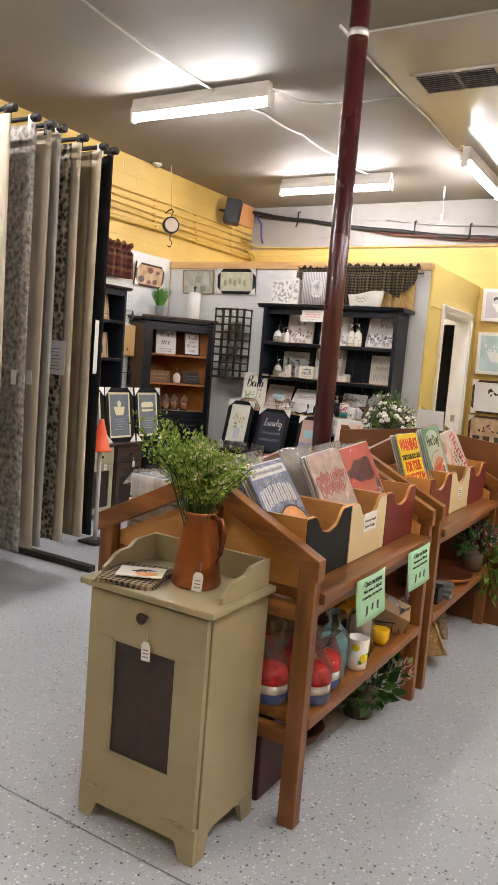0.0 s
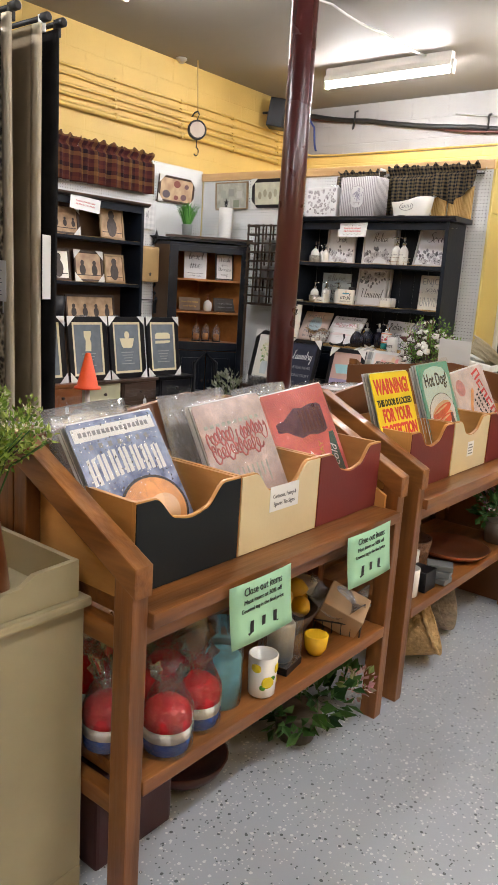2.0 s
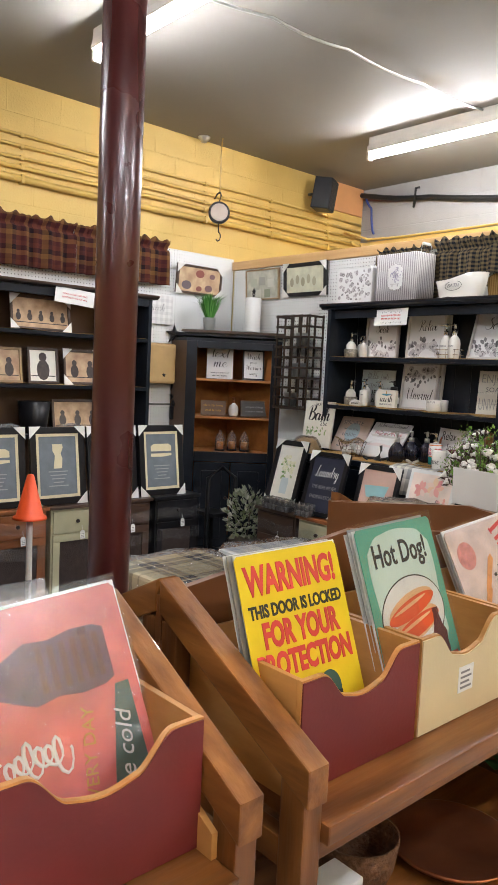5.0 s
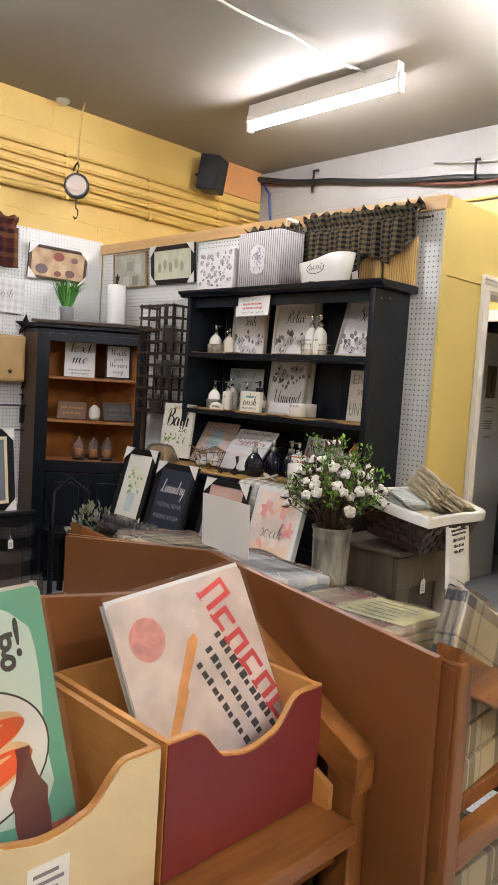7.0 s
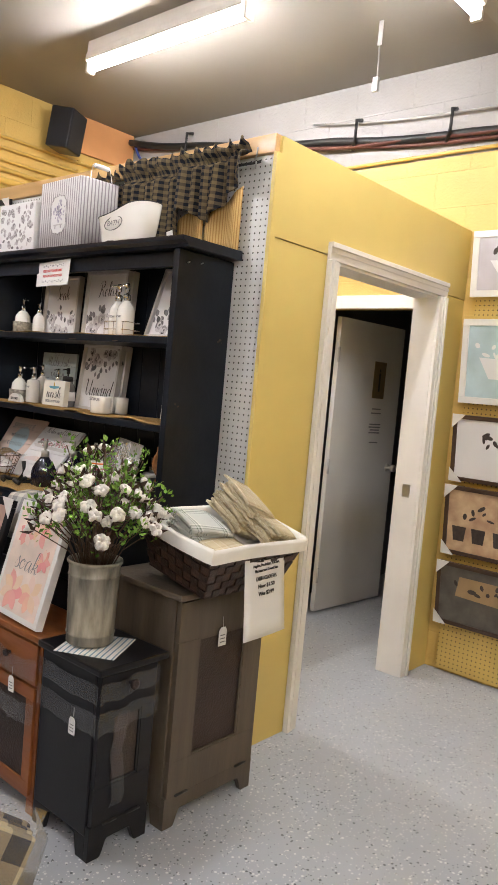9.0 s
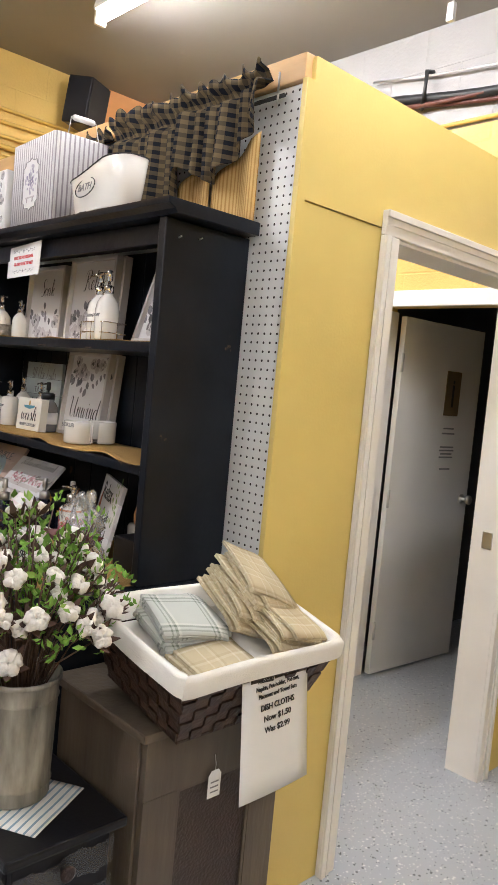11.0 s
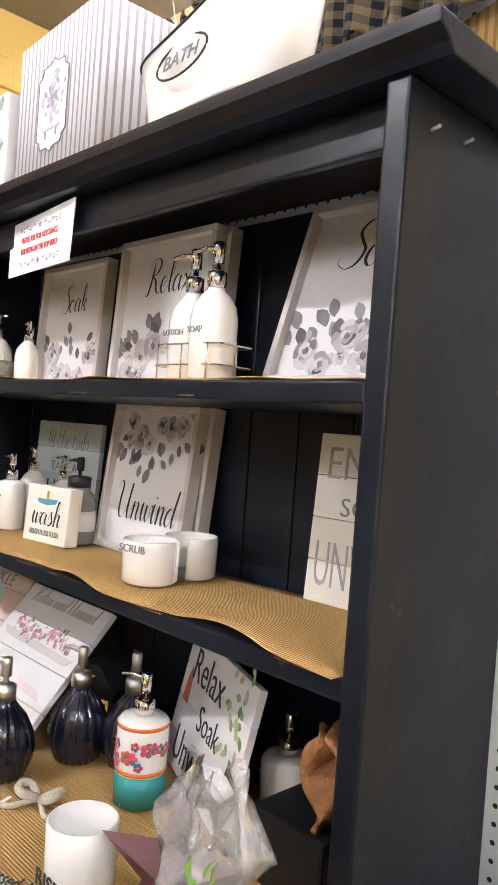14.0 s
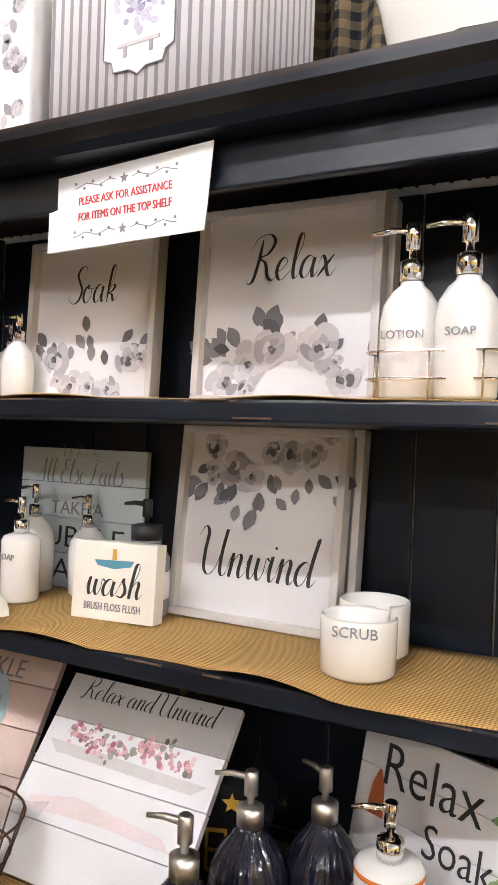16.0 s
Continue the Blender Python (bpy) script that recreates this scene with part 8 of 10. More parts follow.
for k in range(3):
    sheet(bm, 12, 10, lambda u, v: ((u - 0.5) * (0.19 - 0.008 * k) + 0.004 * math.sin(9 * v + k), (v - 0.5) * 0.20 + 0.004 * math.sin(7 * u + k), 0.002 + 0.005 * k + 0.0015 * math.sin(5 * u + 4 * v)), 0.003)
part("cloth", bm, check_material("small_black_check", ((0.03, 0.03, 0.03), (0.42, 0.34, 0.22)), 0.018, 0, 1), mt)
pc = thing("picture_card", pose(-1.40, 2.15, 0.7845, 0, 0, 28), "cream card with a dark bird picture on mat", "card")
bm = bm_new()
box(bm, -0.07, 0.07, -0.05, 0.05, 0, 0.003)
part("card", bm, SGN["creamy"], pc)
bm = bm_new()
blob(bm, ((-0.03, 0.0), (-0.005, 0.022), (0.02, 0.024), (0.045, 0.01), (0.015, 0.008), (0.02, -0.012), (0.005, 0.004), (-0.01, -0.006)), 0.0031)
part("dark_shape", bm, M["ink"], pc)
bm = bm_new()
disc(bm, 0.02, -0.02, 0.035, 0.02, 0.0031, 20)
part("orange_shape", bm, SHEETS["orange"], pc)

# taupe cabinet with a basket of cloths, black cabinet with the cotton bucket (they face +x)
bin_cabinet(pose(-1.955, 6.74, 0, 0, 0, 90), 0.44, 0.36, 0.79, M["greywood"], M["punched"], "grey brown wooden bin cabinet with black hinges", rim=False, knob=False)
price_tag(pose(-1.94, 6.72, 0.60, 90, 0, 90), s=1.2)
bin_cabinet(pose(-1.985, 6.355, 0, 0, 0, 90), 0.235, 0.30, 0.60, M["blackplain"], M["punched"], "narrow black bin cabinet wrapped in stretch film", rim=False)
fw = thing("stretch_wrap", pose(0, 0, 0), "clear stretch film wound round the black cabinet", "wrap")
bm = bm_new()
for z0, z1 in ((0.40, 0.47), (0.50, 0.56)):
    sheet(bm, 20, 4, lambda u, v: (-1.978 + 0.003 * math.sin(40 * u + 9 * v), 6.235 + 0.24 * u, z0 + (z1 - z0) * v + 0.02 * u + 0.006 * math.sin(13 * u)))
    sheet(bm, 14, 4, lambda u, v: (-2.30 + 0.32 * u, 6.231 + 0.002 * math.sin(30 * u), z0 + (z1 - z0) * v + 0.004 * math.sin(9 * u)))
sheet(bm, 4, 14, lambda u, v: (-1.977 + 0.004 * math.sin(19 * v), 6.30 + 0.05 * u + 0.008 * math.sin(8 * v), 0.16 + 0.3 * v))
part("film", bm, M["film"], fw)
price_tag(facing(-2.10, 6.232, 0.37, 0, 0, 0))
BASK = pose(-2.0, 6.722, 0.814, 0, 0, 90) @ pose(0, -0.135, 0.0) @ pose(0, 0, 0, 11, 0, 0) @ pose(0, 0.135, 0)
bskt = thing("wicker_basket", BASK, "dark woven basket with a white cloth liner", "basket")
wv1, wv2 = mat("dark_splint", (0.035, 0.018, 0.011), 0.45, var=0.3, scale=30, bump=0.3, bscale=80), mat("brown_splint", (0.06, 0.03, 0.018), 0.45, var=0.3, scale=30, bump=0.3, bscale=80)
W0, W1, D0, D1, HH = 0.19, 0.242, 0.135, 0.172, 0.175
rows, cols = 6, 12
for face in range(4):
    half0, half1, dep0, dep1 = ((W0, W1, D0, D1), (D0, D1, W0, W1))[face % 2]
    n = cols if face % 2 == 0 else 8
    for r in range(rows):
        for c in range(n):
            bm = bm_new()
            t0, t1 = r / rows, (r + 0.9) / rows
            a0, a1 = c / n * 2 - 1, (c + 0.92) / n * 2 - 1
            out = 0.004 if (r + c) % 2 else 0.0
            q = []
            for t, a in ((t0, a0), (t0, a1), (t1, a1), (t1, a0)):
                hw, dp = half0 + (half1 - half0) * t, dep0 + (dep1 - dep0) * t
                q.append((a * hw, -dp - out, 0.002 + t * HH))
            vs = [bm.verts.new(p) for p in q] + [bm.verts.new((p[0], p[1] + 0.006, p[2])) for p in q]
            for f in ((0, 1, 2, 3), (7, 6, 5, 4), (0, 4, 5, 1), (1, 5, 6, 2), (2, 6, 7, 3), (3, 7, 4, 0)):
                bm.faces.new([vs[i] for i in f])
            bmesh.ops.transform(bm, matrix=pose(0, 0, 0, 0, 0, 90 * face), verts=bm.verts[:])
            part("splint", bm, wv1 if (r + c) % 2 else wv2, bskt)
bm = bm_new()
box(bm, -W0 - 0.002, W0 + 0.002, -D0 - 0.002, D0 + 0.002, 0.0, 0.006)
part("base", bm, wv1, bskt)
LINER = mat("white_cotton_liner", (0.78, 0.76, 0.70), 0.85, var=0.05, scale=12, bump=0.3, bscale=300)
bm = bm_new()
def rim_pt(u, v):
    s = u * 4
    k, f = int(s) % 4, s - int(s)
    cx = (-1, 1, 1, -1, -1)[k] + ((-1, 1, 1, -1, -1)[k + 1] - (-1, 1, 1, -1, -1)[k]) * f
    cy = (-1, -1, 1, 1, -1)[k] + ((-1, -1, 1, 1, -1)[k + 1] - (-1, -1, 1, 1, -1)[k]) * f
    cc = (abs(cx) ** 24 + abs(cy) ** 24) ** (1 / 24)
    ox, oy = cx / cc, cy / cc
    off = (-0.020, -0.010, 0.001, 0.009, 0.009)[min(4, int(v * 4 + 0.001))]
    z = (HH - 0.05, HH + 0.006, HH + 0.012, HH + 0.0, HH - 0.035)[min(4, int(v * 4 + 0.001))]
    return (ox * (W1 + off), oy * (D1 + off), z + 0.004 * math.sin(20 * u))
sheet(bm, 64, 4, rim_pt)
part("liner", bm, LINER, bskt)
bm = bm_new()
box(bm, -W1 + 0.02, W1 - 0.02, -D1 + 0.02, D1 - 0.02, HH - 0.055, HH - 0.05)
part("liner_floor", bm, LINER, bskt)
TANP = check_material("tan_plaid_cloth", ((0.52, 0.44, 0.29), (0.60, 0.53, 0.38), (0.44, 0.36, 0.23), (0.64, 0.58, 0.44)), 0.075, 0, 1, [(0.0, 0), (0.46, 3), (0.52, 0), (0.8, 1), (0.9, 2)])
GRYP = check_material("grey_stripe_cloth", ((0.50, 0.52, 0.48), (0.17, 0.20, 0.16), (0.66, 0.66, 0.60)), 0.11, 0, 1, [(0.0, 0), (0.40, 1), (0.44, 0), (0.50, 1), (0.56, 2), (0.62, 0)])
def cloth_pile(m, w, d, n, material, label, step=0.009, bend=0.0):
    for k in range(n):
        th = thing("dish_cloth", m @ pose(0.012 * math.sin(k * 2.1), 0.010 * math.cos(k * 1.7), k * (step + 0.0015), 0, 0, 7 * math.sin(k * 3.3)), label, "cloth", "folded dish cloths")
        bm = bm_new()
        for lay in range(2):
            sheet(bm, 8, 8, lambda u, v: ((u - 0.5) * w, (v - 0.5) * d, 0.001 + lay * step * 0.55 + bend * (u - 0.5) ** 2 - 0.05 * max(0, u - 0.82) - 0.05 * max(0, 0.16 - v) + 0.0016 * math.sin(7 * u + 5 * v + k)), step * 0.45)
        part("cloth", bm, material, th)


B0 = BASK @ pose(0, 0, HH - 0.045)
cloth_pile(B0 @ pose(0.105, 0.055, 0.030, 16, 20, 0), 0.175, 0.18, 12, TANP, "tan plaid dish cloth folded in the basket pile", 0.0085)
cloth_pile(B0 @ pose(0.135, -0.06, 0.022, 12, 16, 4), 0.165, 0.15, 7, TANP, "tan plaid dish cloth folded in the basket pile", 0.0085)
cloth_pile(B0 @ pose(-0.075, 0.05, 0.006, 6, 4, -6), 0.17, 0.15, 6, GRYP, "grey striped dish cloth folded in the basket", 0.009)
cloth_pile(B0 @ pose(-0.08, -0.075, 0.003, 6, 0, 5), 0.18, 0.10, 2, TANP, "tan plaid dish cloth folded in the basket pile", 0.009)
price_tag(B0 @ pose(0.10, 0.0, 0.125, 14, 8, 30), "small white price sticker on tan cloth", 0.7)
ds = thing("paper_sign", pose(-1.80, 6.775, 0.665, 90, 0, 90) @ pose(0, 0, 0, -4, 0, 2), "white paper sign for dish cloths pinned to basket", "sign")
bm = bm_new()
sheet(bm, 6, 6, lambda u, v: ((u - 0.5) * 0.216, v * 0.30, 0.004 * math.sin(3 * u + 2 * v)), 0.0008)
part("page", bm, M["paper"], ds)
for t, y, s, w in (("Assorted colors, Towel,", 0.265, 0.014, 0.125), ("Napkin, Pot-holder, Pot-mat,", 0.247, 0.014, 0.135), ("Placemat and Towel Sets", 0.229, 0.014, 0.12), ("DISH CLOTHS", 0.202, 0.019, 0.105), ("Now $1.50", 0.176, 0.019, 0.085), ("Was $2.99", 0.150, 0.019, 0.08)):
    letters("lettering", t, s, pose(0, y, 0.0062), M["ink"], ds, width=w, bold=0.0003)
# galvanised bucket with cotton stems
bk_ = thing("metal_bucket", pose(-2.175, 6.335, 0.629), "weathered tall galvanised bucket with ribbed bands", "bucket")
bm = bm_new()
lathe(bm, ((0.074, 0), (0.077, 0.004), (0.077, 0.03), (0.080, 0.034), (0.077, 0.038), (0.082, 0.22), (0.085, 0.224), (0.082, 0.228), (0.084, 0.258), (0.089, 0.262), (0.089, 0.272), (0.084, 0.272), (0.080, 0.24), (0.005, 0.2)), 40)
part("shell", bm, mat("weathered_zinc", (0.13, 0.12, 0.095), 0.55, metal=0.25, var=0.4, scale=26, bump=0.3, bscale=40, stretch=(1, 1, 0.25), col2=(0.40, 0.37, 0.30)), bk_)
nap = thing("cloth_mat", pose(-2.14, 6.335, 0.6235, 0, 0, 30), "blue and white striped napkin under the bucket", "cloth")
bm = bm_new()
sheet(bm, 10, 10, lambda u, v: ((u - 0.5) * 0.20, (v - 0.5) * 0.20, 0.0008 + 0.0008 * math.sin(9 * u) * math.sin(8 * v)), 0.0015)
part("cloth", bm, stripe_material("blue_white_ticking", (0.70, 0.70, 0.66), (0.22, 0.32, 0.38), 0.018, 0.3, 0, 0.9), nap)
ct = thing("cotton_stems", pose(-2.175, 6.335, 0.84), "bunch of cotton stems with white bolls and leaves", "plant")
rnd = random.Random(8)
COT = mat("cotton_fluff", (0.74, 0.71, 0.66), 0.95, var=0.06, scale=60, bump=0.5, bscale=150, spec=0.1)
TWIG = mat("brown_twig", (0.09, 0.05, 0.03), 0.7)
HUSK = mat("brown_boll_husk", (0.07, 0.035, 0.022), 0.6, var=0.3, scale=40)
bl = bm_new()
for i in range(99):
    a = i * 2.39996
    sprig = i % 3 == 2
    r = 0.02 + 0.19 * math.sqrt((i + 0.5) / 99) * (1.12 if sprig else 1.0)
    h = (0.40 - 4.6 * r * r) * rnd.uniform(0.72, 1.05) + (0.07 if sprig else 0.0)
    x, y = r * math.cos(a), r * math.sin(a)
    c = Vector((x, y, max(0.07, h)))
    o = Vector((x, y, 0.10)).normalized().lerp(Vector((rnd.uniform(-1, 1), rnd.uniform(-1, 1), 0.4)).normalized(), 0.25).normalized()
    mid = Vector((0.42 * x + rnd.uniform(-0.012, 0.012), 0.42 * y + rnd.uniform(-0.012, 0.012), 0.55 * c.z))
    bst = bm_new()
    tube(bst, ((0.02 * math.cos(a), 0.02 * math.sin(a), -0.03), tuple(mid), tuple(c)), 0.0018, 4)
    part("stem", bst, TWIG, ct)
    if sprig:
        for q in range(5):
            foliage(bl, 6, tuple(mid.lerp(c, 0.3 + 0.19 * q)), (0.019, 0.019, 0.019), 0.020, 0.5, 300 + 7 * i + q)
        continue
    foliage(bl, 9, tuple(c - o * 0.03), (0.030, 0.030, 0.030), 0.0165, 0.3, 500 + i)
    bm = bm_new()
    s = rnd.uniform(0.66, 1.06)
    e1 = o.cross(Vector((0.3, 0.5, 0.81))).normalized()
    e2 = o.cross(e1)
    for q in range(5):
        aa = q * 1.2566 + 0.4
        m4 = Matrix.Translation(c + (e1 * math.cos(aa) + e2 * math.sin(aa)) * 0.0135 * s + o * (0.006 * s))
        bmesh.ops.create_icosphere(bm, subdivisions=2, radius=0.0135 * s, matrix=m4)
    for v in bm.verts:
        v.co += Vector((noise.noise(v.co * 70), noise.noise(v.co * 70 + Vector((5, 0, 0))), noise.noise(v.co * 70 + Vector((0, 7, 0))))) * 0.007
    part("cotton_boll", bm, COT, ct, "fluffy white boll", smooth=True)
    bm = bm_new()
    for q in range(5):
        aa = q * 1.2566 + 1.03
        d = e1 * math.cos(aa) + e2 * math.sin(aa)
        t_ = o.cross(d)
        p = [c - o * 0.014, c + d * 0.019 * s + t_ * 0.010 - o * 0.006, c + d * 0.034 * s + t_ * 0.004 + o * 0.010, c + d * 0.040 * s + o * 0.020, c + d * 0.034 * s - t_ * 0.004 + o * 0.010, c + d * 0.019 * s - t_ * 0.010 - o * 0.006]
        bm.faces.new([bm.verts.new(z) for z in p])
    part("husk", bm, HUSK, ct)
part("foliage", bl, island_mix("fresh_green_leaves", ((0.07, 0.17, 0.02), (0.16, 0.32, 0.05), (0.26, 0.42, 0.09))), ct)

# chests that carry the leaning pictures
def chest(m, w, d, h, paint, label, top=None, doors=1, film_on=False):
    th = thing("wooden_chest", m, label, "chest", "small wooden chests")
    bm = bm_new()
    box(bm, -w / 2, w / 2, 0.0, d, 0.05, h - 0.022, 0.003)
    part("body", bm, paint, th)
    for x in (-w / 2, w / 2 - 0.04):
        bm = bm_new()
        box(bm, x, x + 0.04, 0.0, d, 0, 0.0495, 0.003)
        part("foot", bm, paint, th)
    bm = bm_new()
    box(bm, -w / 2 - 0.015, w / 2 + 0.015, -0.02, d + 0.005, h - 0.0215, h, 0.005)
    part("top", bm, top or paint, th)
    bm = bm_new()
    box(bm, -w / 2 + 0.012, w / 2 - 0.012, -0.012, -0.0005, h - 0.17, h - 0.035, 0.003)
    dr = part("drawer", bm, paint, th)
    bm = bm_new()
    lathe(bm, ((0.006, 0), (0.006, 0.008), (0.013, 0.014), (0.010, 0.022)), 14, pose(0, -0.012, h - 0.10, 90, 0, 0))
    part("knob", bm, M["punched"], dr)
    for i in range(doors):
        dw = (w - 0.024) / doors
        x0 = -w / 2 + 0.012 + i * dw
        bm = bm_new()
        for a in ((x0, x0 + dw - 0.004, h - 0.225, h - 0.18), (x0, x0 + dw - 0.004, 0.07, 0.115), (x0, x0 + 0.045, 0.1155, h - 0.2255), (x0 + dw - 0.049, x0 + dw - 0.004, 0.1155, h - 0.2255)):
            box(bm, a[0], a[1], -0.012, -0.0005, a[2], a[3], 0.002)
        d_ = part("door", bm, paint, th)
        bm = bm_new()
        box(bm, x0 + 0.04, x0 + dw - 0.044, -0.005, -0.0008, 0.11, h - 0.22)
        part("door_panel", bm, M["punched"], d_)
    if film_on:
        bm = bm_new()
        for z0 in (h - 0.15, h - 0.30):
            sheet(bm, 14, 4, lambda u, v: (-w / 2 - 0.003 + (w + 0.006) * u, -0.028 - 0.003 * math.sin(22 * u + 3 * v), z0 + 0.07 * v + 0.01 * math.sin(7 * u)))
        part("stretch_film", bm, M["film"], th)
    return th


ORW = wood("orange_stained_wood", (0.30, 0.10, 0.025), (0.20, 0.06, 0.016), 0.4, along=(2, 12, 12))
DKW = wood("dark_walnut_stain", (0.075, 0.04, 0.025), (0.045, 0.024, 0.015), 0.45, along=(2, 12, 12))
CRW = mat("sage_cream_paint", (0.42, 0.40, 0.26), 0.5, var=0.1, scale=8)
for x, w, pt, tp, lb in ((-2.475, 0.35, ORW, None, "orange stained wooden chest with dark panel"), (-2.855, 0.36, ORW, None, "orange stained wooden chest wrapped in film"), (-3.235, 0.35, CRW, ORW, "sage cream wooden chest with dark panel"), (-3.62, 0.36, DKW, None, "dark walnut wooden chest with small drawer")):
    chest(pose(x, 6.245, 0), w, 0.22, 0.62, pt, lb, tp, 1, True)
    price_tag(facing(x + 0.05, 6.215, 0.40, 0, 0, 3))


def framed(m, w, h, fw, frame_mat, back, label, corners=True, depth=0.022, group="framed pictures", inner=None):
    """Flat framed picture; local x across, y up from its foot, z out. White card corners over the frame."""
    th = thing("framed_picture", m, label, "picture", group)
    bm = bm_new()
    box(bm, -w / 2 + fw - 0.003, w / 2 - fw + 0.003, fw - 0.003, h - fw + 0.003, 0.002, depth - 0.008)
    part("picture_face", bm, back, th)
    for a in ((-w / 2, w / 2, 0, fw), (-w / 2, w / 2, h - fw, h), (-w / 2, -w / 2 + fw, fw + 0.0002, h - fw - 0.0002), (w / 2 - fw, w / 2, fw + 0.0002, h - fw - 0.0002)):
        bm = bm_new()
        box(bm, *a, 0, depth, 0.003)
        part("frame_bar", bm, frame_mat, th)
    if inner:
        iw, im = inner
        bm = bm_new()
        x0, y0 = -w / 2 + fw, fw
        for a in ((x0, -x0, y0, y0 + iw), (x0, -x0, h - fw - iw, h - fw), (x0, x0 + iw, y0 + iw, h - fw - iw), (-x0 - iw, -x0, y0 + iw, h - fw - iw)):
            box(bm, *a, depth - 0.0078, depth - 0.0055)
        part("mat_border", bm, im, th)
    if corners:
        s = 0.075
        for sx in (-1, 1):
            for sy in (0, 1):
                bm = bm_new()
                cx, cy = sx * (w / 2 + 0.004), (h + 0.004) * sy - 0.004 * (1 - sy)
                prism(bm, ((cx, cy), (cx - sx * s, cy), (cx, cy + (s if sy == 0 else -s))), 0.003, "z", depth + 0.001)
                part("corner_card", bm, M["card"], th, "white folded card corner")
    return th


WHITEART = mat("cream_art_paper", (0.76, 0.74, 0.66), 0.6, var=0.05)
f = framed(facing(-3.68, 6.33, 0.622, 17, 4), 0.27, 0.46, 0.035, M["blackplain"], WHITEART, "black framed print of pale flowers in jar")
bm = bm_new()
rnd = random.Random(12)
for i in range(16):
    rose(bm, rnd.uniform(-0.05, 0.05), 0.27 + rnd.uniform(-0.05, 0.08), 0.016, 0.0142 + 0.0001 * i, rnd)
part("flower_print", bm, island_mix("pale_yellow_flowers", ((0.72, 0.70, 0.42), (0.76, 0.75, 0.60), (0.60, 0.58, 0.40))), f)
bm = bm_new()
for i in range(16):
    leafprint(bm, rnd.uniform(-0.05, 0.05), 0.22 + rnd.uniform(-0.03, 0.12), 0.03, rnd.uniform(0, 6.28), 0.0143 + 0.0001 * i)
part("leaf_print", bm, GREENL, f)
bm = bm_new()
blob(bm, ((-0.03, 0.09), (0.03, 0.09), (0.034, 0.17), (0.026, 0.20), (-0.026, 0.20), (-0.034, 0.17)), 0.0141)
part("jar_print", bm, SGN["paleblue"], f)
f = framed(facing(-3.29, 6.29, 0.622, 17, 2), 0.31, 0.42, 0.03, M["blackplain"], SGN["navyf"], "navy framed sign reading Laundry")
script(f, "Laundry", 0.085, 0.0, 0.28, 0.0146, "whiteink", 0.19)
for t, y in (("THE REAL NEVER", 0.19), ("ENDING STORY", 0.125)):
    letters("lettering", t, 0.034, pose(0, y, 0.0146), M["greyink"], f, width=0.20)
f = framed(facing(-2.86, 6.275, 0.622, 15, 0), 0.30, 0.385, 0.028, M["blackplain"], mat("rose_art_ground", (0.55, 0.36, 0.30), 0.6, var=0.1), "black framed picture of a blue bathtub")
bm = bm_new()
blob(bm, ((-0.12, 0.03), (0.12, 0.03), (0.12, 0.15), (-0.12, 0.15)), 0.0141)
part("floor_print", bm, mat("violet_art", (0.30, 0.26, 0.42), 0.6, var=0.1), f)
bm = bm_new()
blob(bm, ((-0.10, 0.26), (0.08, 0.27), (0.06, 0.20), (-0.07, 0.19)), 0.0146)
part("tub_print", bm, mat("turquoise_art", (0.28, 0.52, 0.55), 0.6, var=0.1), f)
bm = bm_new()
for i in range(5):
    blob(bm, ((-0.09 + 0.04 * i, 0.04), (-0.07 + 0.04 * i, 0.04), (-0.06 + 0.04 * i, 0.12), (-0.08 + 0.04 * i, 0.12)), 0.0144)
part("mat_print", bm, SGN["paleblue"], f)
f = thing("canvas_picture", facing(-2.49, 6.27, 0.622, 15, -3), "white edged canvas reading soak over pink flowers", "picture")
bm = bm_new()
box(bm, -0.155, 0.155, 0, 0.40, 0, 0.03, 0.003)
part("canvas", bm, SGN["cloudy"], f)
bm = bm_new()
box(bm, -0.135, 0.135, 0.02, 0.38, 0.0302, 0.0308)
part("ground_print", bm, SGN["peach"], f)
bm = bm_new()
rnd = random.Random(44)
for i, (x, y, r) in enumerate(((-0.05, 0.09, 0.075), (0.07, 0.10, 0.07), (0.03, 0.31, 0.06), (-0.06, 0.29, 0.05), (0.09, 0.22, 0.045))):
    for q in range(7):
        a = q * 0.9 + rnd.uniform(-0.2, 0.2)
        leafprint(bm, x, y, r, a, 0.0309 + 0.0001 * (i * 7 + q))
part("flower_print", bm, BLUSH, f)
pen_script(f, "soak", 0.038, 0.15, 0, 0.19, 0.036, M["greyink"], 0.003)
for x in (-3.66, -3.54, -3.36):
    cl = thing("candle_pack", pose(x, 6.25, 0.622), "pack of small glass candles in clear wrap", "candles", "candle packs")
    bm = bm_new()
    for i in range(2):
        for j in range(3):
            lathe(bm, ((0.014, 0), (0.017, 0.035), (0.014, 0.036)), 12, pose(-0.036 + 0.036 * j, -0.005 - 0.02 + 0.036 * i - 0.008, 0.001 + 0.0))
            lathe(bm, ((0.014, 0), (0.017, 0.035), (0.014, 0.036)), 12, pose(-0.036 + 0.036 * j, -0.005 - 0.02 + 0.036 * i - 0.008, 0.0385))
    part("glass_cups", bm, mat("smoke_glass_cup", (0.16, 0.15, 0.15), 0.15, bump=0.0), cl)
    bm = bm_new()
    box(bm, -0.058, 0.058, -0.052, 0.03, 0.0005, 0.08, 0.008)
    part("wrap", bm, M["film"], cl)

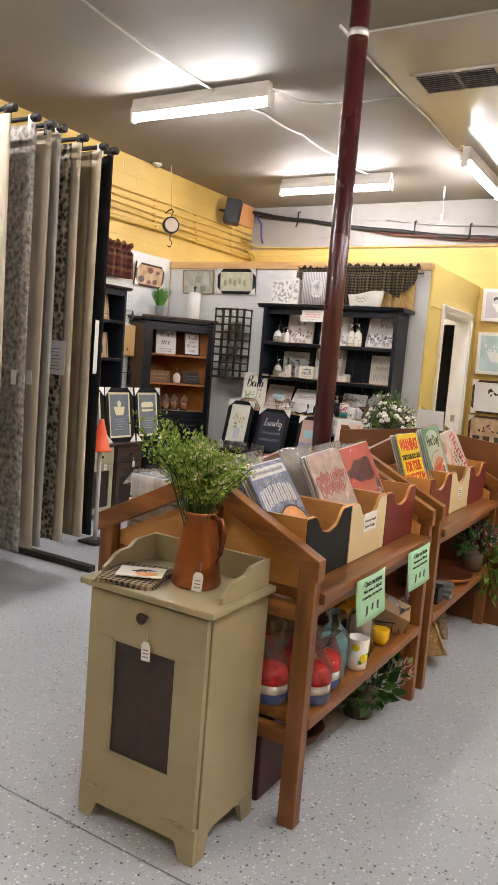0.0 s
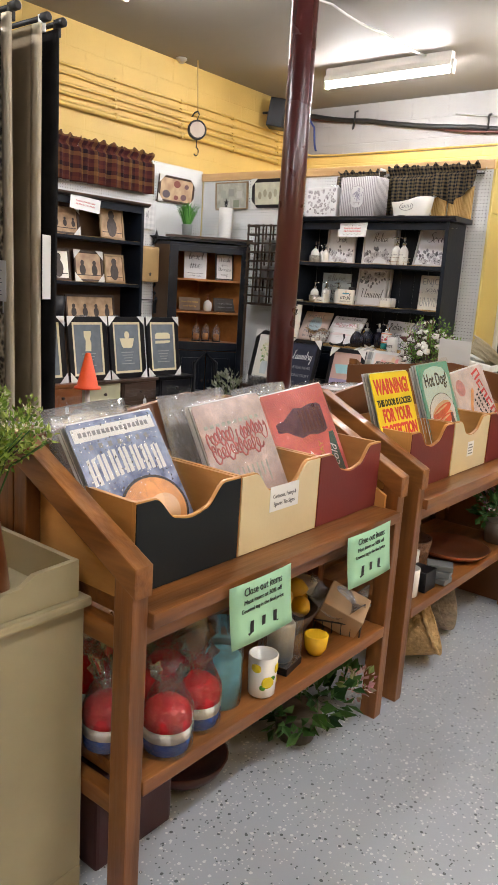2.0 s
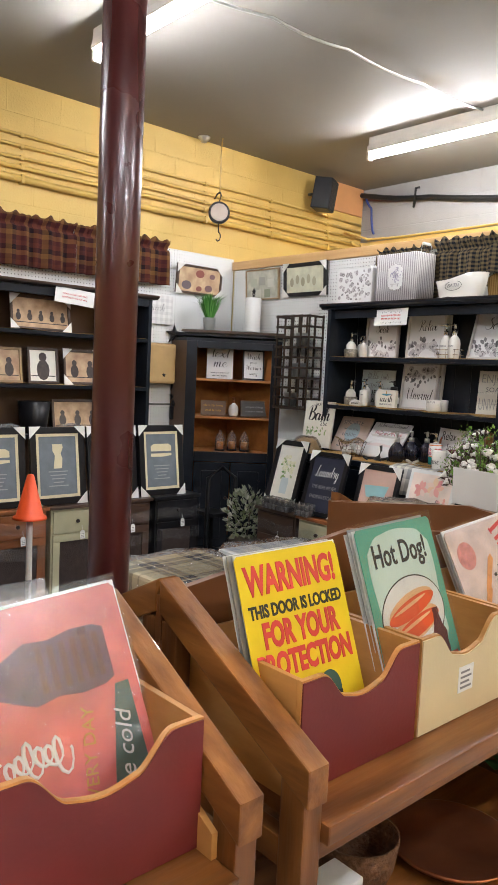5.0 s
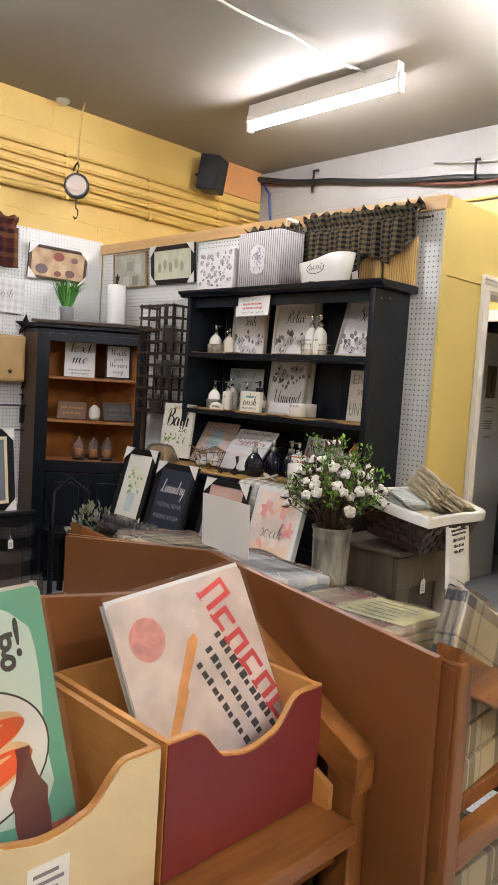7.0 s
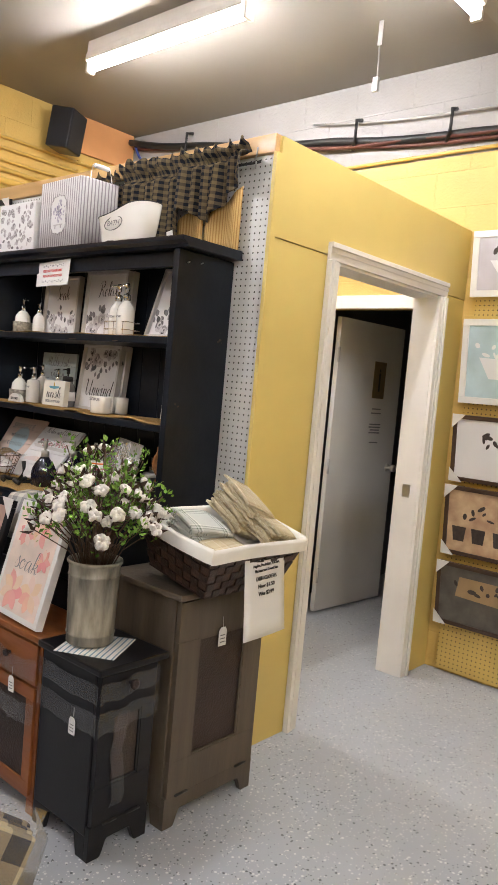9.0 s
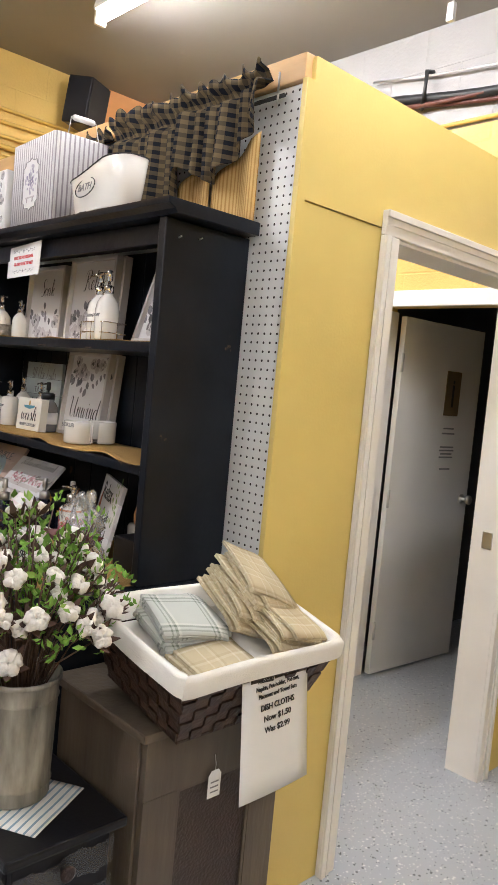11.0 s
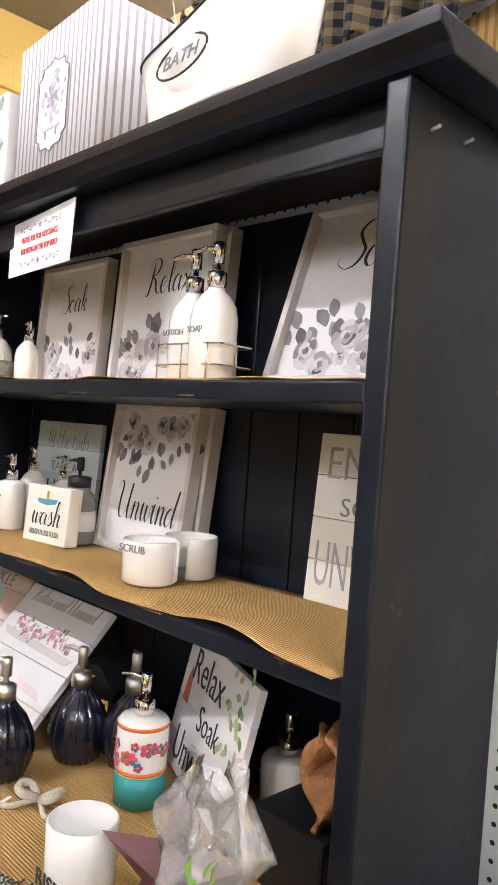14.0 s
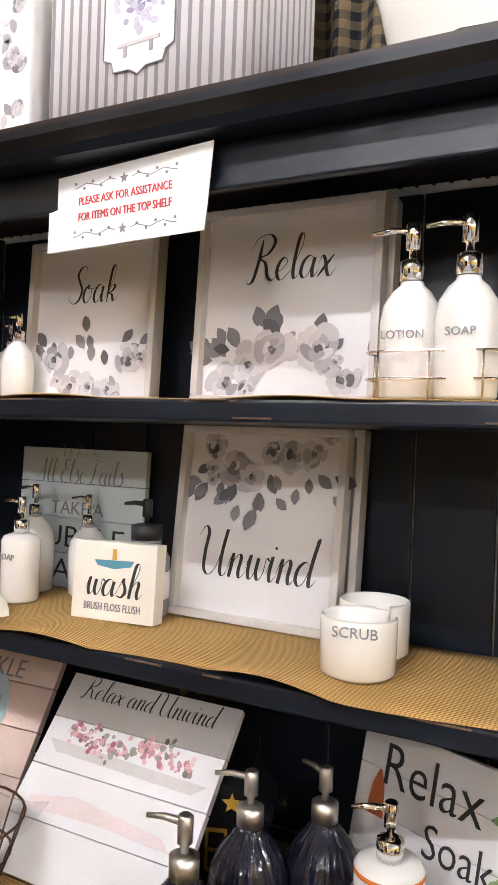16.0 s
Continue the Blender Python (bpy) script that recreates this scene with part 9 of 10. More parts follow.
# ---- west wall: shelf unit, leaning frames, chests ----
def east(x, y, z, lean=0.0, yaw=0.0, roll=0.0):
    """As facing(), but turned to +x."""
    return pose(x, y, z, 90, 0, 90 + yaw) @ pose(0, 0, 0, -lean, 0, roll)


su = thing("shelf_unit", pose(-4.84, 5.24, 0), "tall black wooden shelf unit against white pegboard", "shelves")
for y0 in (-0.79, 0.76):
    bm = bm_new()
    box(bm, -0.265, 0.0, y0, y0 + 0.03, 0, 2.03, 0.003)
    part("side_panel", bm, M["black"], su)
for z in (1.735, 1.372, 1.03, 0.5, 0.1):
    bm = bm_new()
    box(bm, -0.25, -0.006, -0.7595, 0.7595, z - 0.026, z, 0.003)
    part("shelf", bm, M["black"], su)
bm = bm_new()
prism(bm, ((-0.265, 2.031), (0.005, 2.031), (0.035, 2.045), (0.04, 2.06), (-0.265, 2.06)), 1.66, "y", -0.83)
o_ = bm
part("crown", bm, M["black"], su)
bm = bm_new()
box(bm, -0.022, -0.004, -0.7595, 0.7595, 1.975, 2.03, 0.002)
part("top_rail", bm, M["black"], su)
bm = bm_new()
box(bm, -0.262, -0.252, -0.7595, 0.7595, 0.05, 2.03)
part("back_panel", bm, M["black"], su)
for z in (1.7355, 1.3725):
    bm = bm_new()
    sheet(bm, 40, 6, lambda u, v: (-4.84 - 0.005 - 0.23 * v + 0.008 * (1 - v) * math.sin(21 * u), 4.50 + 1.48 * u, z + 0.0015 + 0.007 * max(0, math.sin(17 * u + z)) * (1 - v)), 0.001)
    solid("shelf_liner", bm, BUR, "gold ribbed burlap liner lying on black shelf", "liner", "burlap shelf liners")
PRIM = mat("aged_folk_art_paper", (0.42, 0.25, 0.13), 0.6, var=0.3, scale=14, col2=(0.58, 0.40, 0.24), bump=0.03)
PRIM2 = mat("rosy_folk_art_paper", (0.50, 0.28, 0.17), 0.6, var=0.3, scale=11, col2=(0.62, 0.46, 0.28), bump=0.03)
FRB = mat("brown_frame_wood", (0.06, 0.032, 0.02), 0.45, var=0.2)
FRG = mat("aged_gold_frame", (0.30, 0.20, 0.10), 0.5, var=0.2)
DARKP = mat("dark_brown_print", (0.05, 0.035, 0.03), 0.6, var=0.3, scale=40)


def shelf_pic(y0, y1, z, h, fr, bg, label, x=-4.93, corners=False, marks=3, seed=1):
    w = y1 - y0
    f = framed(east(x, (y0 + y1) / 2, z, 9), w, h, 0.018, fr, bg, label, corners, 0.016, "folk art pictures")
    rnd = random.Random(seed)
    bm = bm_new()
    for i in range(marks):
        cx = -w / 2 + w * (i + 0.7) / (marks + 0.4)
        rr = min(w / marks, h) * 0.26
        disc(bm, cx, h * 0.38, rr * 0.8, rr * 1.2, 0.0083 + 0.0001 * i, 12)
        disc(bm, cx, h * 0.38 + rr * 1.5, rr * 0.5, rr * 0.55, 0.0085 + 0.0001 * i, 10)
    part("dark_print", bm, DARKP, f)
    bm = bm_new()
    box(bm, -w / 2 + 0.025, w / 2 - 0.025, h * 0.2, h * 0.225, 0.0082, 0.0088)
    part("ground_line", bm, DARKP, f)
    return f


shelf_pic(4.96, 5.40, 1.738, 0.235, FRB, PRIM, "brown framed folk picture of small dark figures", corners=True, marks=5, seed=2)
shelf_pic(5.62, 5.88, 1.738, 0.26, FRG, PRIM, "gold brown folk picture leaning on shelf", marks=1, seed=3)
shelf_pic(4.55, 4.72, 1.738, 0.26, FRG, PRIM2, "gold brown folk picture leaning on shelf", marks=1, seed=3)
shelf_pic(4.74, 5.05, 1.375, 0.24, FRG, PRIM2, "rosy folk picture leaning on shelf", marks=2, seed=4)
shelf_pic(5.09, 5.32, 1.375, 0.25, FRB, SGN["creamy"], "brown framed folk picture with a dark shape", marks=1, seed=5)
shelf_pic(5.36, 5.66, 1.375, 0.25, FRB, PRIM2, "brown framed folk picture with card corners", corners=True, marks=2, seed=6)
shelf_pic(5.68, 5.90, 1.375, 0.24, FRG, PRIM, "gold brown folk picture leaning on shelf", marks=1, seed=7)
shelf_pic(5.28, 5.80, 1.033, 0.235, FRB, PRIM, "wide brown framed folk picture on lower shelf", marks=4, seed=8)
pk = thing("metal_pail", pose(-4.93, 5.14, 1.033), "dark metal pail on the lower black shelf", "pail")
bm = bm_new()
lathe(bm, ((0.075, 0), (0.085, 0.01), (0.11, 0.22), (0.105, 0.22), (0.08, 0.02), (0.005, 0.015)), 24)
part("shell", bm, M["blackplain"], pk)
for y, w in ((4.75, 0.5), (5.55, 0.5)):
    bm = bm_new()
    sheet(bm, 16, 6, lambda u, v: (-4.86 - 0.16 * v, y + (u - 0.5) * w, 1.035 + 0.05 + 0.02 * math.sin(9 * u + 3 * v) * math.cos(5 * v)), 0.02)
    solid("wrapped_mat", bm, M["filmthick"], "flat goods in crinkled clear wrap on shelf", "package", "wrapped goods")
nt_ = thing("paper_sign", east(-4.826, 5.37, 1.93, -3, 0, -4), "white paper sign taped to the shelf unit", "sign")
bm = bm_new()
box(bm, -0.15, 0.15, 0, 0.105, 0, 0.0015)
part("page", bm, M["paper"], nt_)
for t, y in (("PLEASE ASK FOR ASSISTANCE", 0.064), ("FOR ITEMS ON THE TOP SHELF", 0.040)):
    letters("lettering", t, 0.016, pose(0, y, 0.002), M["redink"], nt_, width=0.19)
SLATE = mat("slate_blue_art", (0.15, 0.175, 0.20), 0.6, var=0.12, scale=20)
CREAMB = mat("cream_mat_board", (0.72, 0.64, 0.42), 0.6, var=0.05)
for k, (yc, w) in enumerate(((4.60, 0.36), (4.995, 0.365), (5.38, 0.36), (5.77, 0.36))):
    f = framed(east(-4.27, yc, 0.655, 8), w, 0.475, 0.04, M["blackplain"], SLATE, "black framed slate blue bath picture with cream border", True, 0.024, "bath pictures", (0.018, CREAMB))
    bm = bm_new()
    if k in (0, 3):
        blob(bm, ((-0.085, 0.30), (0.085, 0.30), (0.085, 0.335), (0.06, 0.35), (-0.06, 0.35), (-0.085, 0.335)), 0.0165)
        blob(bm, ((-0.085, 0.262), (0.02, 0.262), (0.085, 0.27), (0.085, 0.285), (-0.085, 0.285)), 0.0165)
    elif k == 1:
        blob(bm, ((-0.03, 0.22), (0.025, 0.22), (0.03, 0.28), (0.02, 0.31), (0.035, 0.35), (0.03, 0.37), (-0.035, 0.37), (-0.035, 0.33), (-0.02, 0.30)), 0.0165)
    else:
        blob(bm, ((-0.075, 0.31), (0.075, 0.31), (0.055, 0.25), (0.04, 0.235), (-0.04, 0.235), (-0.055, 0.25)), 0.0165)
        disc(bm, 0, 0.335, 0.025, 0.03, 0.0164, 14)
    part("cream_shape", bm, CREAMB, f)
    bm = bm_new()
    for i in range(5):
        ww = 0.13 - 0.02 * ((i * 7) % 4)
        box(bm, -ww / 2, ww / 2, 0.11 + 0.022 * i, 0.116 + 0.022 * i, 0.0165, 0.017)
    part("printed_text", bm, mat("pale_slate_ink", (0.32, 0.33, 0.33), 0.6), f)
for yc, w, pt, tp, lb, fo in ((4.70, 0.38, ORW, None, "orange brown wooden chest wrapped in film", True), (5.09, 0.34, CRW, DKW, "sage cream wooden chest with a small drawer", False), (5.46, 0.36, DKW, None, "dark walnut wooden chest wrapped in film", True), (5.865, 0.36, M["blackplain"], None, "black wooden chest with a white price tag", True)):
    chest(pose(-4.22, yc, 0, 0, 0, 90), w, 0.33, 0.653, pt, lb, tp, 1, fo)
    price_tag(east(-4.185, yc + 0.03, 0.44, 0, 0, 4))
for k in range(3):
    bm = bm_new()
    box(bm, -4.40, -4.12, 4.16, 4.42, 0.30 + 0.11 * k, 0.40 + 0.11 * k, 0.03)
    solid("chair_cushion", bm, mat("beige_cushion_cloth", (0.45, 0.36, 0.24), 0.9, var=0.15, scale=20, bump=0.3, bscale=200), "beige cushion in a stack by the chests", "cushion", "stacked cushions")
bm = bm_new()
box(bm, -4.42, -4.10, 4.14, 4.44, 0, 0.298, 0.004)
solid("wooden_stool", bm, DKW, "dark wooden block stool under the cushions", "stool")

# valance above the shelf unit
VAL = check_material("maroon_gold_plaid", ((0.060, 0.016, 0.018), (0.17, 0.085, 0.03), (0.018, 0.010, 0.014), (0.10, 0.028, 0.02)), 0.13, 1, 2)
valance("valance", 4.62, 5.48, -5.085, 2.17, 2.515, VAL, "maroon and gold plaid valance gathered on rod", "y", 9, 0.05, 0.0, 7)
valance("valance", 5.49, 6.31, -5.085, 2.175, 2.515, VAL, "maroon and gold plaid valance gathered on rod", "y", 9, 0.05, 0.0, 9)

# ---- corner cabinet ----
ANG = math.degrees(math.atan2(0.58, 0.45))
cc = thing("corner_cabinet", pose(-4.91, 6.42, 0, 0, 0, ANG), "black corner cabinet with an open orange pine interior", "cabinet")
PINE2 = wood("orange_pine_interior", (0.42, 0.17, 0.045), (0.30, 0.11, 0.028), 0.4, along=(2, 10, 10))
W = 0.734
def toworld(p):
    c, s = math.cos(radians(ANG)), math.sin(radians(ANG))
    return (c * (p[0] + 4.91) + s * (p[1] - 6.42), -s * (p[0] + 4.91) + c * (p[1] - 6.42))
poly = [toworld(p) for p in ((-4.91, 6.42), (-4.46, 7.0), (-4.46, 7.044), (-5.108, 7.044), (-5.108, 6.42))]
inner = [toworld(p) for p in ((-4.90, 6.45), (-4.48, 6.99), (-4.50, 7.03), (-5.09, 7.03), (-5.09, 6.45))]
for z0, z1, mm in ((0.0, 0.08, "black"), (0.845, 0.87, "pine2"), (1.795, 1.82, "black"), (1.755, 1.78, "black")):
    bm = bm_new()
    prism(bm, poly if mm == "black" else inner, z1 - z0, "z", z0, 0.001)
    part("floor_board" if z0 < 1 else "top_board", bm, M["black"] if mm == "black" else PINE2, cc)
bm = bm_new()
prism(bm, [(-0.045, -0.03), (W + 0.045, -0.03), (W + 0.02, 0.03), (-0.02, 0.03)], 0.022, "z", 1.8205, 0.003)
part("cornice", bm, M["black"], cc)
for z in (1.155, 1.457):
    bm = bm_new()
    prism(bm, inner, 0.018, "z", z - 0.018, 0.001)
    part("shelf", bm, PINE2, cc)
for (a, b) in ((1, 2), (2, 3), (3, 4), (4, 0)):
    bm = bm_new()
    p, q = Vector((*poly[a], 0)), Vector((*poly[b], 0))
    d = (q - p).normalized()
    n = Vector((-d.y, d.x, 0))
    pp = [(p.x, p.y), (q.x, q.y), ((q + n * 0.012).x, (q + n * 0.012).y), ((p + n * 0.012).x, (p + n * 0.012).y)]
    prism(bm, pp, 1.674, "z", 0.081)
    part("side_panel", bm, PINE2 if a in (2, 3) else M["black"], cc)
for a in ((0.0, 0.085, 0.081, 1.754), (0.685, W, 0.081, 1.754), (0.0855, 0.6845, 1.70, 1.754), (0.0855, 0.6845, 0.79, 0.868)):
    bm = bm_new()
    box(bm, a[0], a[1], -0.012, 0.012, a[2], a[3], 0.003)
    part("face_frame", bm, M["black"], cc)
for k in range(2):
    x0 = 0.092 + k * 0.298
    bm = bm_new()
    box(bm, x0, x0 + 0.29, -0.02, -0.0125, 0.09, 0.785, 0.003)
    d_ = part("door", bm, M["black"], cc)
    bm = bm_new()
    box(bm, x0 + 0.06, x0 + 0.23, -0.028, -0.0205, 0.16, 0.72, 0.006)
    part("raised_panel", bm, M["black"], d_)
    bm = bm_new()
    lathe(bm, ((0.006, 0), (0.006, 0.008), (0.014, 0.014), (0.010, 0.022)), 14, pose(x0 + (0.265 if k == 0 else 0.025), -0.0205, 0.50, 90, 0, 0))
    part("knob", bm, M["punched"], d_)
CM = pose(-4.91, 6.42, 0, 0, 0, ANG)
def in_cab(s, d, z, lean=0.0, yaw=0.0):
    return CM @ pose(s, d, z, 90, 0, yaw) @ pose(0, 0, 0, -lean, 0, 0)
def block_sign(m, w, h, face, label, lines, d=0.012, ink="ink", frame=None):
    th = thing("wall_sign", m, label, "sign")
    bm = bm_new()
    box(bm, -w / 2, w / 2, 0, h, 0, d, 0.001)
    part("board", bm, face, th)
    if frame:
        for a in ((-w / 2 - 0.012, w / 2 + 0.012, -0.0, 0.012), (-w / 2 - 0.012, w / 2 + 0.012, h - 0.0, h + 0.012), (-w / 2 - 0.012, -w / 2 - 0.0005, 0.0125, h - 0.0005), (w / 2 + 0.0005, w / 2 + 0.012, 0.0125, h - 0.0005)):
            bm = bm_new()
            box(bm, *a, 0, d + 0.006, 0.001)
            part("frame_bar", bm, frame, th)
    for t, y, s, ww, sh in lines:
        if sh:
            pen_script(th, t, 0.44 * s, ww, 0, y, d + 0.0008, M[ink], 0.045 * s)
        else:
            letters("lettering", t, s, pose(0, y, d + 0.0008), M[ink], th, width=ww)
    return th
block_sign(in_cab(0.275, 0.16, 1.459, 6), 0.215, 0.265, SGN["face"], "white sign reading text me in script", (("text", 0.20, 0.09, 0.15, 0.2), ("me", 0.12, 0.09, 0.12, 0.2), ("when you are home", 0.05, 0.018, 0.15, 0.0), ("drive safe", 0.025, 0.018, 0.12, 0.0)))
block_sign(in_cab(0.55, 0.12, 1.459, 8, 6), 0.155, 0.235, SGN["face"], "black framed white sign reading Wash your worries away", (("Wash", 0.185, 0.055, 0.115, 0.25), ("your", 0.14, 0.03, 0.06, 0.25), ("Worries", 0.095, 0.045, 0.125, 0.25), ("away", 0.05, 0.034, 0.07, 0.25)), frame=M["blackplain"])
block_sign(in_cab(0.235, 0.16, 1.157, 8), 0.205, 0.12, mat("brown_weathered_sign", (0.17, 0.10, 0.06), 0.6, var=0.2), "weathered brown sign with pale lettering", (("bless this home", 0.08, 0.026, 0.16, 0.0), ("and family", 0.04, 0.026, 0.13, 0.0)), ink="goldink")
block_sign(in_cab(0.575, 0.12, 1.157, 14, 10), 0.21, 0.12, mat("charcoal_sign", (0.06, 0.055, 0.05), 0.6, var=0.2), "charcoal sign in a thin brown frame", (("simple things", 0.08, 0.024, 0.15, 0.0), ("matter most", 0.045, 0.024, 0.15, 0.0)), ink="greyink", frame=FRB)
soap(CM @ pose(0.40, 0.10, 1.158), ((0.032, 0), (0.040, 0.02), (0.042, 0.055), (0.036, 0.085), (0.018, 0.10), (0.014, 0.108)), M["crock"], "white round soap dispenser with brown pump", 0.75, "copper", 180)
ORG = mat("orange_wax", (0.75, 0.28, 0.03), 0.5, var=0.1)
GL = film("clear_glass", amount=0.2, rough=0.03)
for s in (0.30, 0.40, 0.50):
    cl = thing("glass_cloche", CM @ pose(s, 0.10 + 0.04 * (s == 0.40), 0.871), "orange candle under a small clear glass cloche", "candle", "candle cloches")
    bm = bm_new()
    lathe(bm, ((0.026, 0.012), (0.030, 0.03), (0.030, 0.06), (0.022, 0.075)), 16)
    part("candle", bm, ORG, cl)
    bm = bm_new()
    lathe(bm, ((0.040, 0.001), (0.040, 0.09), (0.030, 0.13), (0.012, 0.15), (0.008, 0.165)), 18)
    part("glass", bm, GL, cl)
    bm = bm_new()
    lathe(bm, ((0.043, 0), (0.043, 0.010), (0.03, 0.0115)), 18)
    part("base", bm, M["blackplain"], cl)
gv = thing("potted_grass", pose(-4.90, 6.63, 1.843), "artificial green grass in a small grey pot", "plant")
bm = bm_new()
lathe(bm, ((0.04, 0), (0.052, 0.10), (0.056, 0.104), (0.048, 0.104)), 20)
part("pot", bm, mat("pale_grey_tin_pot", (0.42, 0.44, 0.43), 0.5, var=0.1), gv)
bm = bm_new()
rnd = random.Random(6)
for i in range(150):
    a, r = rnd.uniform(0, 6.28), rnd.uniform(0.05, 0.17)
    h = rnd.uniform(0.12, 0.22)
    b0 = Vector((0.025 * math.cos(a), 0.025 * math.sin(a), 0.09))
    t = Vector((r * math.cos(a), r * math.sin(a), 0.09 + h))
    mid = b0.lerp(t, 0.55) + Vector((0, 0, 0.05))
    sd = Vector((-math.sin(a), math.cos(a), 0)) * 0.004
    v = [bm.verts.new(p) for p in (b0 - sd, b0 + sd, mid + sd, mid - sd, t)]
    bm.faces.new((v[0], v[1], v[2], v[3])); bm.faces.new((v[3], v[2], v[4]))
part("blades", bm, island_mix("grass_blades", ((0.03, 0.14, 0.02), (0.07, 0.26, 0.04), (0.14, 0.36, 0.08))), gv)
tr_ = thing("paper_towel_roll", pose(-4.63, 6.86, 1.843), "white paper towel roll on a black star holder", "towel roll")
bm = bm_new()
lathe(bm, ((0.062, 0.004), (0.064, 0.008), (0.064, 0.27), (0.060, 0.275)), 28)
part("paper_roll", bm, M["paper"], tr_)
bm = bm_new()
lathe(bm, ((0.008, 0.0), (0.008, 0.30), (0.003, 0.302)), 10)
prism(bm, [((0.03 if i % 2 == 0 else 0.012) * math.sin(i * math.pi / 5), 0.325 + (0.03 if i % 2 == 0 else 0.012) * math.cos(i * math.pi / 5)) for i in range(10)], 0.006, "y", -0.003)
part("holder", bm, M["blackplain"], tr_)

# ---- things hung on the pegboard ----
f = framed(east(-5.108, 6.655, 2.145, -6), 0.47, 0.235, 0.02, FRB, PRIM2, "brown framed picture of mittens with card corners")
bm = bm_new()
for i, (x, y, r) in enumerate(((-0.13, 0.07, 0.05), (0.0, 0.17, 0.045), (0.13, 0.16, 0.03), (0.10, 0.06, 0.04), (-0.0, 0.05, 0.03))):
    disc(bm, x, y, r, r * 0.7, 0.0142 + 0.0002 * i, 16)
part("mitten_print", bm, island_mix("muted_mitten_print", ((0.25, 0.08, 0.06), (0.12, 0.12, 0.14), (0.30, 0.22, 0.18))), f)
wp = thing("wall_sign", east(-5.110, 6.245, 1.875, -2), "pale plaid box sign reading wash", "sign")
bm = bm_new()
box(bm, -0.145, 0.145, 0, 0.225, 0, 0.03, 0.002)
part("board", bm, check_material("pale_plaid_paper", ((0.74, 0.73, 0.72), (0.58, 0.57, 0.57)), 0.05, 0, 1, rough=0.6), wp)
pen_script(wp, "wash", 0.03, 0.13, 0, 0.12, 0.0306, M["greyink"], 0.003)
ph = thing("wall_box", pose(-5.112, 6.225, 1.40), "tan wooden wall box with a small black star", "box")
bm = bm_new()
box(bm, 0.002, 0.12, -0.155, 0.155, 0, 0.32, 0.02)
part("body", bm, mat("tan_painted_wood", (0.42, 0.27, 0.11), 0.55, var=0.12, scale=5), ph)
def star_shape(bm, m, r, depth=0.02):
    c1, c2 = bm.verts.new((0, 0, depth)), bm.verts.new((0, 0, -0.001))
    ring = [bm.verts.new(((r if i % 2 == 0 else r * 0.42) * math.sin(i * math.pi / 5), (r if i % 2 == 0 else r * 0.42) * math.cos(i * math.pi / 5), 0)) for i in range(10)]
    for i in range(10):
        bm.faces.new((c1, ring[(i + 1) % 10], ring[i])); bm.faces.new((c2, ring[i], ring[(i + 1) % 10]))
    bmesh.ops.transform(bm, matrix=m, verts=[c1, c2, *ring])
bm = bm_new()
star_shape(bm, pose(0.121, 0.04, 0.07, 90, 0, 90), 0.022, 0.006)
part("star", bm, M["blackplain"], ph)
for y, z, r in ((6.42, 1.80, 0.085), (6.44, 1.40, 0.07), (6.43, 1.30, 0.045)):
    bm = bm_new()
    star_shape(bm, pose(-5.085, y, z, 90, 0, 90 - 10), r, 0.025)
    bmesh.ops.transform(bm, matrix=Matrix.Identity(4), verts=bm.verts[:])
    tube(bm, ((-5.112, y, z), (-5.085, y, z)), 0.003, 6)
    solid("metal_star", bm, M["blackplain"], "black tin star hooked on the pegboard", "star", "tin stars")
for z, y0, y1 in ((1.235, 6.02, 6.46), (1.06, 6.02, 6.46)):
    bm = bm_new()
    tube(bm, ((-5.113, y0, z), (-5.06, y0, z), (-5.06, y1, z), (-5.113, y1, z)), 0.006, 6)
    solid("wall_rod", bm, M["rubber"], "thin black rod bracketed to the pegboard", "rod", "black rods")
bm = bm_new()
box(bm, -5.075, -5.055, 6.39, 6.45, 1.11, 1.22, 0.004)
lathe(bm, ((0.02, 0), (0.022, 0.02), (0.01, 0.045)), 12, pose(-5.065, 6.42, 1.221))
solid("iron_figurine", bm, M["blackplain"], "small black iron animal shape on the rod", "ornament")
f = framed(facing(-4.71, 7.043, 2.125, -4), 0.40, 0.25, 0.012, FRG, mat("grey_green_art", (0.42, 0.42, 0.36), 0.6, var=0.25, scale=16), "grey green picture of windows and foliage", corners=False)
bm = bm_new()
for i, (x, y) in enumerate(((-0.10, 0.14), (0.0, 0.15), (0.10, 0.13), (-0.05, 0.05), (0.06, 0.05))):
    box(bm, x - 0.035, x + 0.035, y - 0.03, y + 0.035, 0.0142, 0.0148)
part("grey_print", bm, island_mix("grey_green_print", ((0.20, 0.24, 0.16), (0.55, 0.55, 0.50), (0.30, 0.30, 0.28))), f)
f = framed(facing(-4.225, 7.043, 2.135, -4), 0.46, 0.255, 0.03, M["blackplain"], mat("pale_green_art", (0.55, 0.55, 0.42), 0.6, var=0.15, scale=14), "black framed pale green garden picture", True)
bm = bm_new()
for i in range(5):
    disc(bm, -0.14 + 0.06 * i, 0.11 + 0.02 * (i % 2), 0.02, 0.035, 0.0142 + 0.0002 * i, 12)
part("dark_print", bm, island_mix("dark_green_print", ((0.12, 0.16, 0.09), (0.25, 0.22, 0.15), (0.4, 0.38, 0.28))), f)
